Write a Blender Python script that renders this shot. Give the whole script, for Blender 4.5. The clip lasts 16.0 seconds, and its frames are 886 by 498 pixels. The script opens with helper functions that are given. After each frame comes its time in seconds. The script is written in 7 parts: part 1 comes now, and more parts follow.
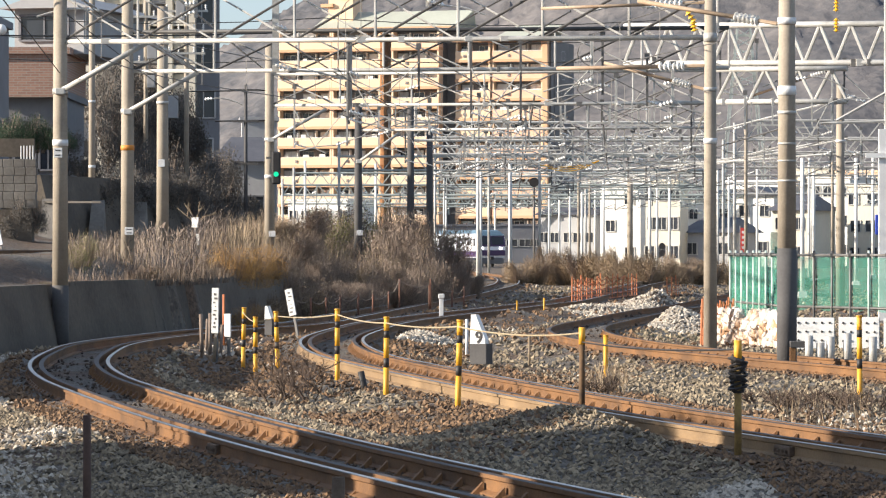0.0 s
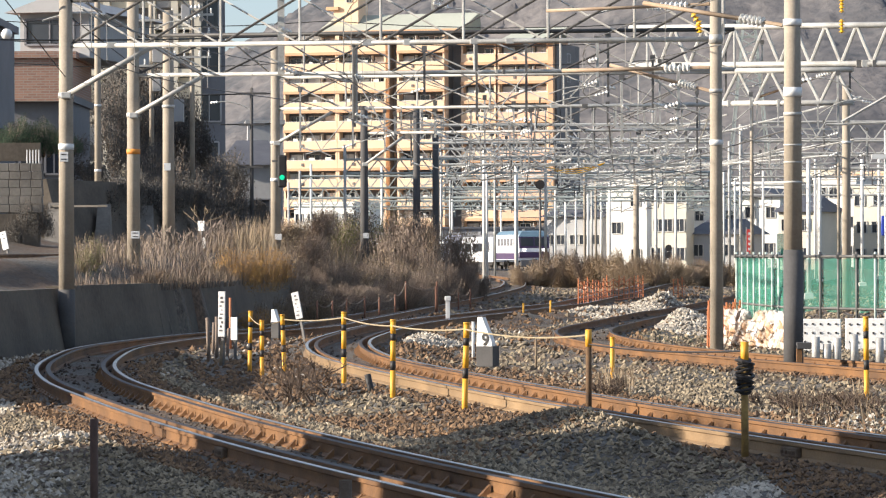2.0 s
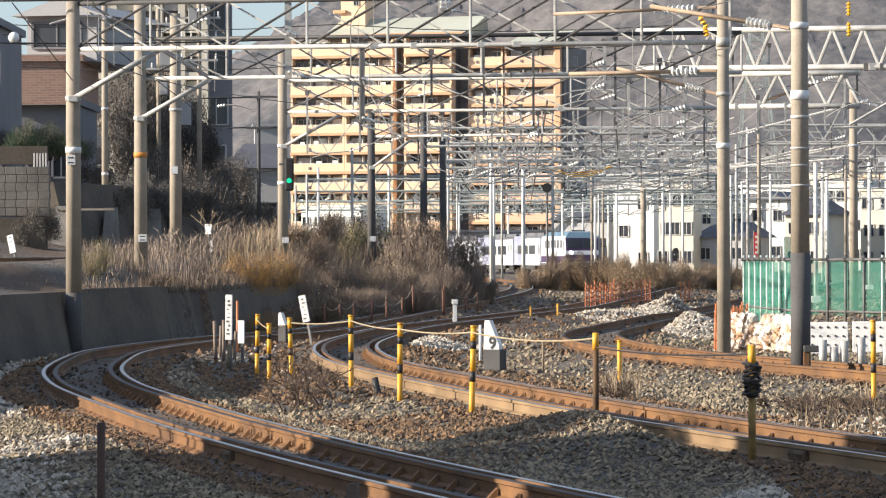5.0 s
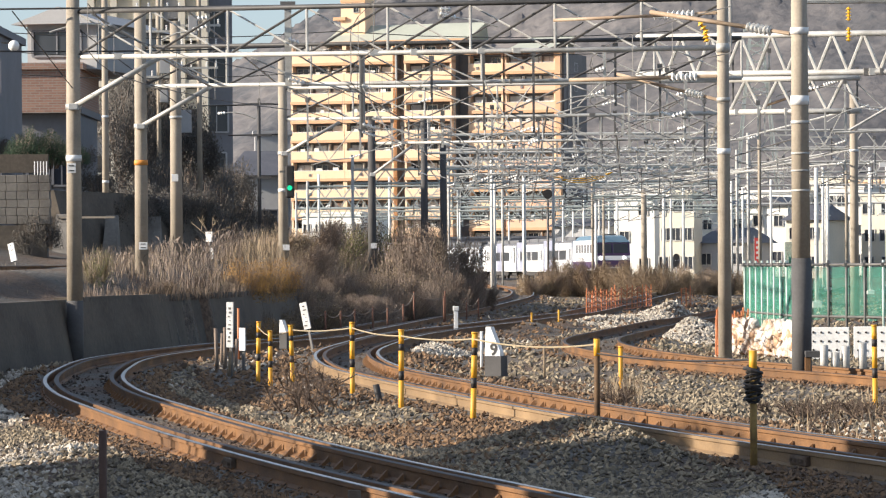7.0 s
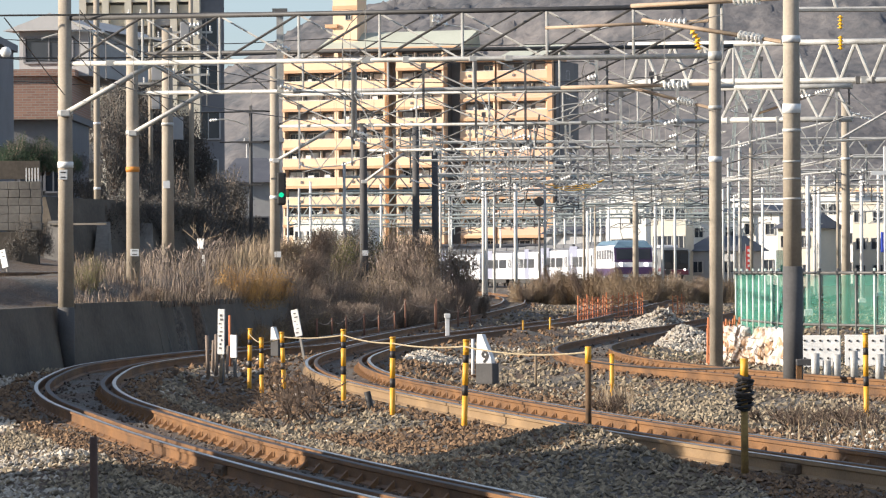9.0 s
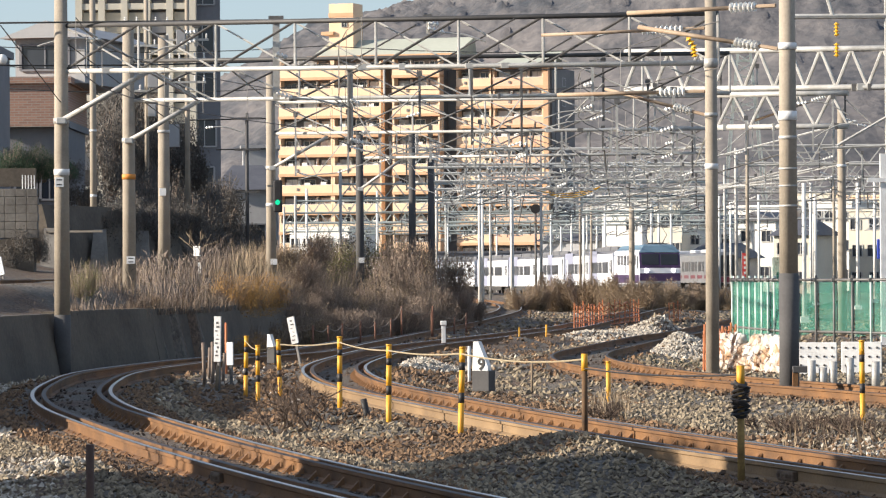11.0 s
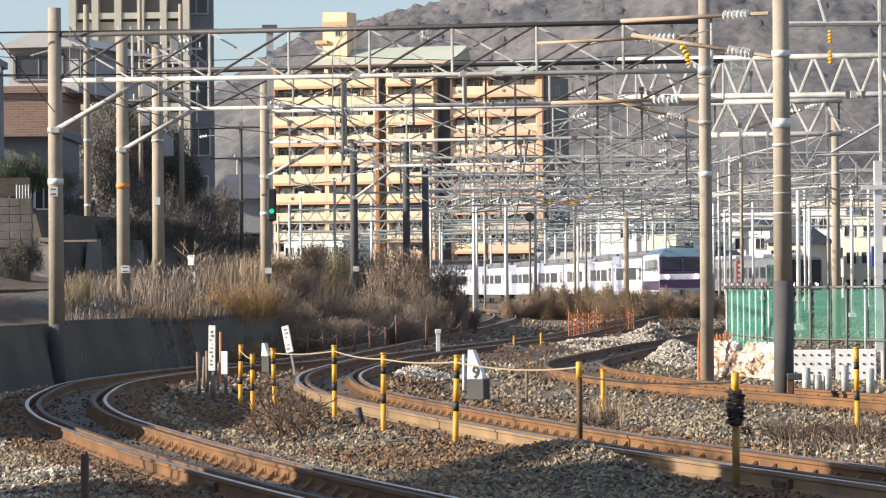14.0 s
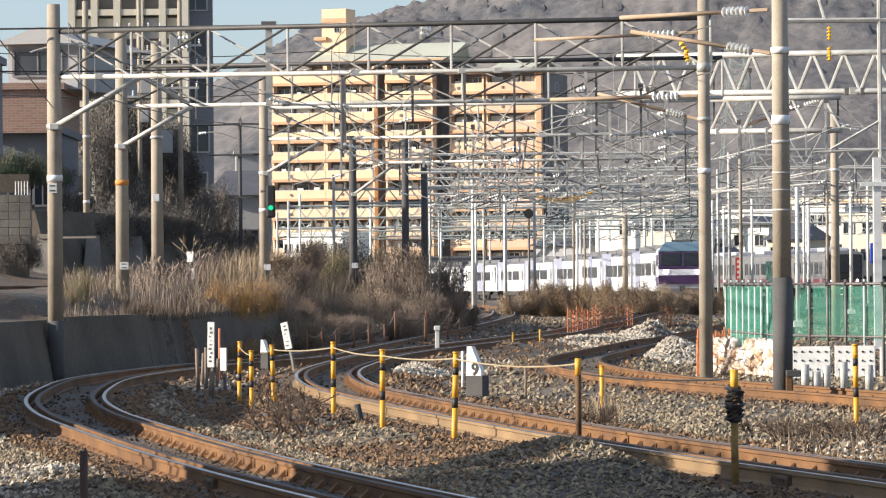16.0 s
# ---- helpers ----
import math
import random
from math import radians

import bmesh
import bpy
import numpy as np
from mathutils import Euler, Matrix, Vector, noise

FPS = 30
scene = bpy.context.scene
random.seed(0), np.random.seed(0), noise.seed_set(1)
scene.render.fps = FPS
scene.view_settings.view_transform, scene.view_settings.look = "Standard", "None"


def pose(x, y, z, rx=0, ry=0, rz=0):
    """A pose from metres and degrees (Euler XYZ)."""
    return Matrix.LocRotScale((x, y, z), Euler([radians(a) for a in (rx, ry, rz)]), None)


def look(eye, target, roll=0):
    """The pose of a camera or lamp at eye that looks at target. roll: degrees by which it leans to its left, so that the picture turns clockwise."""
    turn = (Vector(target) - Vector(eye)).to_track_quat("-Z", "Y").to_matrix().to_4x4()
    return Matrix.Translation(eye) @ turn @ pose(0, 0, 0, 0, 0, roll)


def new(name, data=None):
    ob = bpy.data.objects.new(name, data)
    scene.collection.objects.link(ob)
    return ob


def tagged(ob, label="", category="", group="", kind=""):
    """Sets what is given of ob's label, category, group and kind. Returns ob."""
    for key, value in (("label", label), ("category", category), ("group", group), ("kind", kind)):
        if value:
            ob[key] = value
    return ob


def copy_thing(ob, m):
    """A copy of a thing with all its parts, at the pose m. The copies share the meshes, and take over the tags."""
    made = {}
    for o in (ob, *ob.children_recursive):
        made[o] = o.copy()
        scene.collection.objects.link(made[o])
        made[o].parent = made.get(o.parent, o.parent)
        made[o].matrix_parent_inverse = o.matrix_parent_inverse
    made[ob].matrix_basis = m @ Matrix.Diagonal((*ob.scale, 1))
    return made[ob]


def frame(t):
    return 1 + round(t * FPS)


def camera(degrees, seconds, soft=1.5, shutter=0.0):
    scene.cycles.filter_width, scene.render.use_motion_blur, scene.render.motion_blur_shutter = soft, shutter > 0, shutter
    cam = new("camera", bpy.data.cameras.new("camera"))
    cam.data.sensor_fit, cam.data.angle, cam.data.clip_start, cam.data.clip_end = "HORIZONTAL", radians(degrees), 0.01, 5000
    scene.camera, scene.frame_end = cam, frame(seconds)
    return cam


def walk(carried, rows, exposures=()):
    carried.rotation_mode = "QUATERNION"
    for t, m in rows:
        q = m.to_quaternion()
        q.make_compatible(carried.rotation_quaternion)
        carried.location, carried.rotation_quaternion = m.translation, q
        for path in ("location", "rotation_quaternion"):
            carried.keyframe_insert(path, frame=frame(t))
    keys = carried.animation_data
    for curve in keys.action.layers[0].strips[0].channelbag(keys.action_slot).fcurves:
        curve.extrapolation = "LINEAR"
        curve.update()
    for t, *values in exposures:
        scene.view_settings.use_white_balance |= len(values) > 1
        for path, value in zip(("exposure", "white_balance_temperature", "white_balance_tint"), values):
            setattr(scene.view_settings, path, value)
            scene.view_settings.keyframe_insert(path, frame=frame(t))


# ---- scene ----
VIEW = 13.154
cam = camera(VIEW, 16.0, soft=1.2)
EYE = (0.0, 0.0, 1.66)
# seconds, turn to the left, tilt upwards, lean (degrees): a tripod head that drifts
TURNS = [
    (0.0, 0.0, 0.0, 0.0),
    (0.5, 0.0219, 0.0059, -0.092),
    (1.0, 0.0447, 0.0236, -0.162),
    (1.5, 0.0607, 0.0379, -0.175),
    (2.0, 0.0927, 0.0396, -0.209),
    (2.5, 0.1087, 0.0404, -0.271),
    (3.0, 0.1449, 0.0463, -0.263),
    (3.5, 0.1727, 0.0472, -0.265),
    (4.0, 0.1938, 0.0573, -0.21),
    (6.5, 0.2241, 0.1559, -0.339),
    (7.0, 0.2098, 0.1871, -0.437),
    (7.5, 0.2014, 0.2182, -0.481),
    (8.0, 0.1812, 0.2435, -0.443),
    (8.5, 0.1449, 0.2713, -0.361),
    (9.0, 0.0826, 0.2966, -0.318),
    (11.5, -0.0118, 0.4407, -0.386),
    (12.0, -0.0354, 0.4811, -0.524),
    (12.5, -0.048, 0.514, -0.497),
    (13.0, -0.0497, 0.53, -0.503),
    (13.5, -0.0565, 0.5291, -0.486),
    (14.0, -0.0598, 0.5291, -0.507),
    (14.5, -0.0666, 0.5182, -0.491),
    (15.0, -0.0682, 0.514, -0.466),
    (15.5, -0.0741, 0.4997, -0.452),
    (16.0, -0.0741, 0.4786, -0.493),
]
walk(cam, [(t, pose(*EYE) @ Matrix.Rotation(radians(a), 4, "Z") @ Matrix.Rotation(radians(90 + b), 4, "X") @ Matrix.Rotation(radians(r), 4, "Z"))
           for t, a, b, r in TURNS],
     exposures=[(0.0, 0.72), (2.0, 0.68), (4.0, 0.65), (7.0, 0.61), (9.0, 0.60), (12.0, 0.56), (16.0, 0.58)])

# ---- light ----
SUN_TO = Vector((-0.97, -0.17, 0.37)).normalized()
world = bpy.data.worlds.new("sky")
scene.world = world
world.use_nodes = True
wn = world.node_tree.nodes
sky = wn.new("ShaderNodeTexSky")
sky.sky_type, sky.sun_disc = "NISHITA", False
sky.sun_elevation = math.asin(SUN_TO.z)
sky.sun_rotation = math.atan2(SUN_TO.x, SUN_TO.y)
sky.dust_density, sky.air_density, sky.ozone_density = 0.9, 1.0, 3.5
haze = wn.new("ShaderNodeMix")
haze.data_type = "RGBA"
haze.inputs[0].default_value = 0.3
haze.inputs[7].default_value = (5.0, 5.6, 6.8, 1)
world.node_tree.links.new(sky.outputs[0], haze.inputs[6])
world.node_tree.links.new(haze.outputs[2], wn["Background"].inputs[0])
wn["Background"].inputs[1].default_value = 0.105
sun = new("sun", bpy.data.lights.new("sun", "SUN"))
sun.data.energy, sun.data.angle, sun.data.color = 6.0, radians(0.6), (1.0, 0.905, 0.79)
sun.matrix_world = look((-40, -20, 40), Vector((-40, -20, 40)) - SUN_TO)


# ---- materials ----
def mat(name, a, b=None, rough=0.8, metal=0.0, scale=8.0, fine=60.0, bump=0.0, bump_scale=None, island=0.0, emit=0.0, spots=None, obj=0.0):
    """Two-colour surface with large stains, fine grain and relief, in metres."""
    m = bpy.data.materials.new(name)
    m.use_nodes = True
    n, l = m.node_tree.nodes, m.node_tree.links
    bs = n["Principled BSDF"]
    bs.inputs["Roughness"].default_value, bs.inputs["Metallic"].default_value = rough, metal
    b = b or tuple(c * 0.75 for c in a)
    co = n.new("ShaderNodeTexCoord")
    n1, n2 = n.new("ShaderNodeTexNoise"), n.new("ShaderNodeTexNoise")
    for k, s in ((n1, scale), (n2, fine)):
        k.inputs["Scale"].default_value, k.inputs["Detail"].default_value = s, 5
        l.new(co.outputs["Object"], k.inputs["Vector"])
    add = n.new("ShaderNodeMath")
    add.operation = "MULTIPLY_ADD"
    l.new(n2.outputs[0], add.inputs[0])
    add.inputs[1].default_value = 0.5
    l.new(n1.outputs[0], add.inputs[2])
    last = add.outputs[0]
    for amount, kind, sock in ((island, "ShaderNodeNewGeometry", "Random Per Island"), (obj, "ShaderNodeObjectInfo", "Random")):
        if amount:
            g, w = n.new(kind), n.new("ShaderNodeMath")
            w.operation = "MULTIPLY_ADD"
            l.new(g.outputs[sock], w.inputs[0])
            w.inputs[1].default_value = amount
            sh = n.new("ShaderNodeMath")
            sh.operation = "SUBTRACT"
            l.new(last, sh.inputs[0])
            sh.inputs[1].default_value = amount / 2
            l.new(sh.outputs[0], w.inputs[2])
            last = w.outputs[0]
    r = n.new("ShaderNodeValToRGB")
    r.color_ramp.elements[0].position, r.color_ramp.elements[1].position = 0.5, 1.0
    r.color_ramp.elements[0].color, r.color_ramp.elements[1].color = (*b, 1), (*a, 1)
    if spots:
        e = r.color_ramp.elements.new(0.42)
        e.color = (*spots, 1)
    l.new(last, r.inputs[0])
    l.new(r.outputs[0], bs.inputs["Base Color"])
    if bump:
        nb, bp = n.new("ShaderNodeTexNoise"), n.new("ShaderNodeBump")
        nb.inputs["Scale"].default_value, nb.inputs["Detail"].default_value = bump_scale or fine, 6
        l.new(co.outputs["Object"], nb.inputs["Vector"])
        l.new(nb.outputs[0], bp.inputs["Height"])
        bp.inputs["Strength"].default_value, bp.inputs["Distance"].default_value = min(1, bump), 0.02 * max(1, bump)
        l.new(bp.outputs[0], bs.inputs["Normal"])
    if emit:
        bs.inputs["Emission Color"].default_value, bs.inputs["Emission Strength"].default_value = (*a, 1), emit
    return m


def brick_mat(name, a, b, mortar, w, h):
    m = mat(name, a)
    n, l = m.node_tree.nodes, m.node_tree.links
    t, co, mp = n.new("ShaderNodeTexBrick"), n.new("ShaderNodeTexCoord"), n.new("ShaderNodeMapping")
    mp.inputs["Rotation"].default_value = (radians(90), 0, 0)
    t.inputs["Color1"].default_value, t.inputs["Color2"].default_value, t.inputs["Mortar"].default_value = (*a, 1), (*b, 1), (*mortar, 1)
    t.inputs["Scale"].default_value, t.inputs["Brick Width"].default_value, t.inputs["Row Height"].default_value = 1, w, h
    t.inputs["Mortar Size"].default_value = 0.012
    l.new(co.outputs["Object"], mp.inputs[0])
    l.new(mp.outputs[0], t.inputs[0])
    l.new(t.outputs[0], n["Principled BSDF"].inputs["Base Color"])
    return m


def ballast_mat(name):
    """Crushed stone: cells of stone colours, brown with brake dust in broad patches."""
    m = mat(name, (0.3, 0.3, 0.3), rough=0.9)
    n, l = m.node_tree.nodes, m.node_tree.links
    co, v, v2, no = n.new("ShaderNodeTexCoord"), n.new("ShaderNodeTexVoronoi"), n.new("ShaderNodeTexVoronoi"), n.new("ShaderNodeTexNoise")
    for k in (v, v2):
        k.inputs["Scale"].default_value = 15
        l.new(co.outputs["Object"], k.inputs["Vector"])
    v2.feature = "DISTANCE_TO_EDGE"
    no.inputs["Scale"].default_value, no.inputs["Detail"].default_value = 0.35, 4
    l.new(co.outputs["Object"], no.inputs["Vector"])
    grey, brown, mix = n.new("ShaderNodeValToRGB"), n.new("ShaderNodeValToRGB"), n.new("ShaderNodeMix")
    for r, c0, c1 in ((grey, (0.06, 0.053, 0.044), (0.185, 0.16, 0.127)), (brown, (0.055, 0.035, 0.022), (0.16, 0.10, 0.06))):
        r.color_ramp.elements[0].color, r.color_ramp.elements[1].color = (*c0, 1), (*c1, 1)
        l.new(v.outputs["Color"], r.inputs[0])
    st = n.new("ShaderNodeValToRGB")
    st.color_ramp.elements[0].position, st.color_ramp.elements[1].position = 0.45, 0.62
    l.new(no.outputs[0], st.inputs[0])
    mix.data_type = "RGBA"
    l.new(st.outputs[0], mix.inputs[0])
    l.new(grey.outputs[0], mix.inputs[6])
    l.new(brown.outputs[0], mix.inputs[7])
    l.new(mix.outputs[2], n["Principled BSDF"].inputs["Base Color"])
    bp = n.new("ShaderNodeBump")
    bp.inputs["Strength"].default_value, bp.inputs["Distance"].default_value = 1.0, 0.06
    l.new(v2.outputs[0], bp.inputs["Height"])
    l.new(bp.outputs[0], n["Principled BSDF"].inputs["Normal"])
    return m


M_BALLAST = ballast_mat("ballast")
M_STONE = mat("stone", (0.36, 0.285, 0.185), (0.10, 0.08, 0.056), rough=0.9, scale=3, fine=30, island=0.5)
M_STONE_PALE = mat("pale_stone", (0.60, 0.525, 0.42), (0.29, 0.25, 0.20), rough=0.9, scale=3, fine=30, island=0.5)
M_STONE_RUST = mat("rusty_stone", (0.25, 0.148, 0.076), (0.075, 0.049, 0.031), rough=0.9, scale=3, fine=30, island=0.5)
M_STONE_DARK = mat("oily_stone", (0.10, 0.068, 0.045), (0.04, 0.03, 0.022), rough=0.85, scale=3, fine=30, island=0.5)
M_RUST = mat("rusty_rail", (0.235, 0.112, 0.038), (0.085, 0.043, 0.019), rough=0.75, scale=1.2, fine=40, bump=0.3)
M_RUST_PALE = mat("pale_rusty_rail", (0.29, 0.19, 0.097), (0.155, 0.098, 0.05), rough=0.75, scale=1.0, fine=40, bump=0.3)
M_STEEL = mat("railhead", (0.06, 0.04, 0.028), (0.03, 0.022, 0.017), rough=0.62, metal=0.0, scale=2, fine=50)
M_POLISH = mat("polished_railhead", (0.52, 0.50, 0.47), (0.30, 0.28, 0.26), rough=0.3, metal=0.9, scale=1.5, fine=30)
M_SLEEPER = mat("sleeper", (0.14, 0.098, 0.066), (0.07, 0.046, 0.03), rough=0.9, scale=5, fine=50, bump=0.5, obj=0.4)
M_CONC = mat("pole_concrete", (0.42, 0.35, 0.265), (0.26, 0.22, 0.17), rough=0.85, scale=1.5, fine=25, bump=0.15)
M_CONC_DARK = mat("dark_concrete", (0.10, 0.095, 0.09), (0.065, 0.06, 0.058), rough=0.85, scale=2, fine=25, bump=0.15)
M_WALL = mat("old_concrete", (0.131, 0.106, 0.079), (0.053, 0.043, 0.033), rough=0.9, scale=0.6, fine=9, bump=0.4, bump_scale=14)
M_GALV = mat("galvanised_steel", (0.62, 0.60, 0.55), (0.32, 0.30, 0.265), rough=0.5, metal=0.1, scale=2, fine=40)
M_GALV_DARK = mat("weathered_steel", (0.20, 0.19, 0.175), (0.10, 0.092, 0.085), rough=0.6, metal=0.3, scale=2, fine=40)
M_IRON = mat("dark_painted_iron", (0.085, 0.08, 0.075), (0.045, 0.042, 0.04), rough=0.6, metal=0.2, scale=2, fine=40)
M_RUSTPIPE = mat("rust_stained_pipe", (0.44, 0.34, 0.24), (0.27, 0.17, 0.10), rough=0.7, scale=2, fine=30)
M_WHITE = mat("white_paint", (0.82, 0.81, 0.78), (0.68, 0.66, 0.62), rough=0.5, scale=2, fine=30)
M_PORC = mat("white_porcelain", (0.85, 0.83, 0.78), (0.75, 0.72, 0.66), rough=0.25, scale=3)
M_WIRE = mat("wire", (0.05, 0.047, 0.043), rough=0.6)
M_YELLOW = mat("yellow_paint", (0.80, 0.40, 0.03), (0.62, 0.29, 0.025), rough=0.55, scale=6, fine=60)
M_BLACK = mat("black_paint", (0.035, 0.03, 0.028), (0.02, 0.018, 0.016), rough=0.6, scale=6)
M_ORANGE = mat("orange_net", (0.66, 0.23, 0.09), (0.46, 0.155, 0.065), rough=0.7, scale=3)
M_ROPE = mat("rope", (0.42, 0.34, 0.21), (0.30, 0.23, 0.14), rough=0.8, scale=20)
M_GLASS = mat("window_glass", (0.05, 0.055, 0.065), (0.03, 0.033, 0.04), rough=0.12, scale=0.5)
M_BLUE = mat("blue_sheet", (0.04, 0.08, 0.5), rough=0.6)
M_YDOT = mat("amber_insulator", (0.85, 0.48, 0.03), (0.65, 0.33, 0.02), rough=0.35, scale=5)


# ---- shape helpers ----
def part(name, bm, material, parent=None, label="", smooth=False):
    me = bpy.data.meshes.new(name)
    bm.to_mesh(me)
    bm.free()
    for m in (material if isinstance(material, (list, tuple)) else [material]):
        me.materials.append(m)
    if smooth:
        for p in me.polygons:
            p.use_smooth = True
    ob = new(name, me)
    if parent is not None:
        ob.parent = parent
    return tagged(ob, label)


def thing(name, label, category, group="", at=(0, 0, 0), rz=0.0, kind=""):
    ob = new(name)
    ob.matrix_basis = pose(*at, 0, 0, rz)
    return tagged(ob, label, category, group, kind)


def box(bm, cx, cy, cz, sx, sy, sz, m=0, turn=None, bevel=0.0):
    r = bmesh.ops.create_cube(bm, size=1)
    vs = r["verts"]
    for v in vs:
        v.co = Vector((v.co.x * sx, v.co.y * sy, v.co.z * sz))
        if turn is not None:
            v.co = turn @ v.co
        v.co += Vector((cx, cy, cz))
    fs = {f for v in vs for f in v.link_faces}
    for f in fs:
        f.material_index = m
    if bevel:
        es = list({e for f in fs for e in f.edges})
        rb = bmesh.ops.bevel(bm, geom=es, offset=bevel, segments=2, affect="EDGES", profile=0.5)
        for f in rb["faces"]:
            f.material_index = m
    return vs


def rod(bm, p, q, r, r2=None, n=6, m=0, caps=True):
    """A round bar from p to q."""
    p, q = Vector(p), Vector(q)
    r2 = r if r2 is None else r2
    w = (q - p).normalized()
    u = w.orthogonal().normalized()
    v = w.cross(u)
    a, b = [], []
    for i in range(n):
        t = 2 * math.pi * i / n
        o = u * math.cos(t) + v * math.sin(t)
        a.append(bm.verts.new(p + o * r))
        b.append(bm.verts.new(q + o * r2))
    for i in range(n):
        f = bm.faces.new((a[i], a[(i + 1) % n], b[(i + 1) % n], b[i]))
        f.material_index = m
        f.smooth = n > 6
    if caps:
        bm.faces.new(a[::-1]).material_index = m
        bm.faces.new(b).material_index = m


def chain(bm, pts, r, n=5, m=0):
    """A bent round bar through pts, as one skin."""
    pts = [Vector(p) for p in pts]
    rings = []
    for i, p in enumerate(pts):
        w = (pts[min(i + 1, len(pts) - 1)] - pts[max(i - 1, 0)]).normalized()
        u = w.cross(Vector((0.0, 0.31, 0.95))).normalized()
        v = w.cross(u)
        rings.append([bm.verts.new(p + (u * math.cos(2 * math.pi * k / n) + v * math.sin(2 * math.pi * k / n)) * r) for k in range(n)])
    for a, b in zip(rings, rings[1:]):
        for k in range(n):
            bm.faces.new((a[k], a[(k + 1) % n], b[(k + 1) % n], b[k])).material_index = m
    bm.faces.new(rings[0][::-1]).material_index = m
    bm.faces.new(rings[-1]).material_index = m


def spline(pts, step=1.0):
    """Points along a smooth curve through pts (Catmull-Rom)."""
    pts = [Vector(p) for p in pts]
    out = []
    for i in range(len(pts) - 1):
        p0, p1, p2, p3 = pts[max(i - 1, 0)], pts[i], pts[i + 1], pts[min(i + 2, len(pts) - 1)]
        k = max(1, int((p2 - p1).length / step))
        for j in range(k):
            t = j / k
            out.append(0.5 * (2 * p1 + (p2 - p0) * t + (2 * p0 - 5 * p1 + 4 * p2 - p3) * t * t + (3 * p1 - p0 - 3 * p2 + p3) * t ** 3))
    out.append(pts[-1])
    return out


def resample(pts, step):
    out, rest = [pts[0].copy()], step
    for a, b in zip(pts, pts[1:]):
        ln = (b - a).length
        while ln >= rest:
            a = a + (b - a) * (rest / (b - a).length)
            out.append(a.copy())
            ln -= rest
            rest = step
        rest -= ln
    return out


def side_of(pts, i):
    t = (pts[min(i + 1, len(pts) - 1)] - pts[max(i - 1, 0)]).normalized()
    return t, Vector((t.y, -t.x, 0)).normalized()


def sweep(bm, pts, profile, m=0, mats=None):
    """Extrudes a closed profile of (sideways, up) along pts."""
    rings = []
    for i, p in enumerate(pts):
        _, s = side_of(pts, i)
        rings.append([bm.verts.new(p + s * a + Vector((0, 0, b))) for a, b in profile])
    k = len(profile)
    for r0, r1 in zip(rings, rings[1:]):
        for j in range(k):
            f = bm.faces.new((r0[j], r1[j], r1[(j + 1) % k], r0[(j + 1) % k]))
            f.material_index = mats[j] if mats else m


def offset(pts, a, dz=0.0):
    return [p + side_of(pts, i)[1] * a + Vector((0, 0, dz)) for i, p in enumerate(pts)]


# ---- plan of the tracks: centre lines at railhead height ----
TRACKS = [
    spline([(x, y, 0) for x, y in [(1.73, 22.02), (0.57, 26.01), (-0.99, 32.0), (-2.37, 38.0), (-3.58, 44.0), (-4.68, 49.99), (-5.45, 56.0), (-5.85, 62.0), (-5.98, 68.0), (-5.49, 73.98), (-4.58, 79.98), (-3.19, 86.01), (-2.5, 96.0), (-1.3, 113.0), (1.3, 152.0), (3.2, 191.0), (3.3, 240.0), (0.0, 320.0)]], 0.6),
    spline([(x, y, 0) for x, y in [(5.36, 26), (4.17, 31), (2.93, 36), (1.83, 41), (0.88, 46), (0.02, 51), (-0.79, 56), (-1.46, 61), (-1.91, 67), (-2.05, 73), (-1.8, 80), (-1.3, 88), (-0.31, 96), (1.25, 106), (2.97, 118), (4.51, 130), (10.2, 191), (15, 240)]], 0.6),
    spline([(x, y, 0) for x, y in [(11.2, 30), (10.0, 38), (8.3, 46), (6.45, 54), (5.2, 59), (4.05, 64), (3.28, 69), (2.84, 74), (2.76, 79), (3.05, 84), (3.8, 90), (4.85, 98), (5.95, 106), (7.3, 114), (13.5, 160), (24, 240)]], 0.6),
]
WALL_LINE = [p for p in offset(TRACKS[0], -2.6) if 40 < p.y < 150]
ARR = [np.array([(p.x, p.y) for p in t]) for t in TRACKS]
WARR = np.array([(p.x, p.y) for p in WALL_LINE])


def near_track(x, y):
    return min(float(np.min((a[:, 0] - x) ** 2 + (a[:, 1] - y) ** 2)) for a in ARR) ** 0.5


def left_of_wall(x, y):
    """Metres to the left of the retaining wall, negative on the track's side."""
    if y > 150:
        return float(WARR[-1][0]) - x - (y - 150) * 0.12
    return float(np.interp(y, WARR[:, 1], WARR[:, 0])) - x


def ease(t):
    t = max(0.0, min(1.0, t))
    return t * t * (3 - 2 * t)


# heaps of ballast: x, y, radius, height
HEAPS = [(1.11, 36.5, 2.2, 0.36), (7.25, 120, 3.0, 0.62), (5.63, 92, 1.5, 0.45), (3.19, 108, 1.5, 0.2), (4.79, 116, 1.7, 0.22), (-0.52, 79, 1.0, 0.16),
         (0.21, 88, 1.6, 0.2), (1.71, 101, 2.2, 0.3), (-1.65, 52, 1.6, 0.12), (-3.72, 36, 1.6, 0.12)]


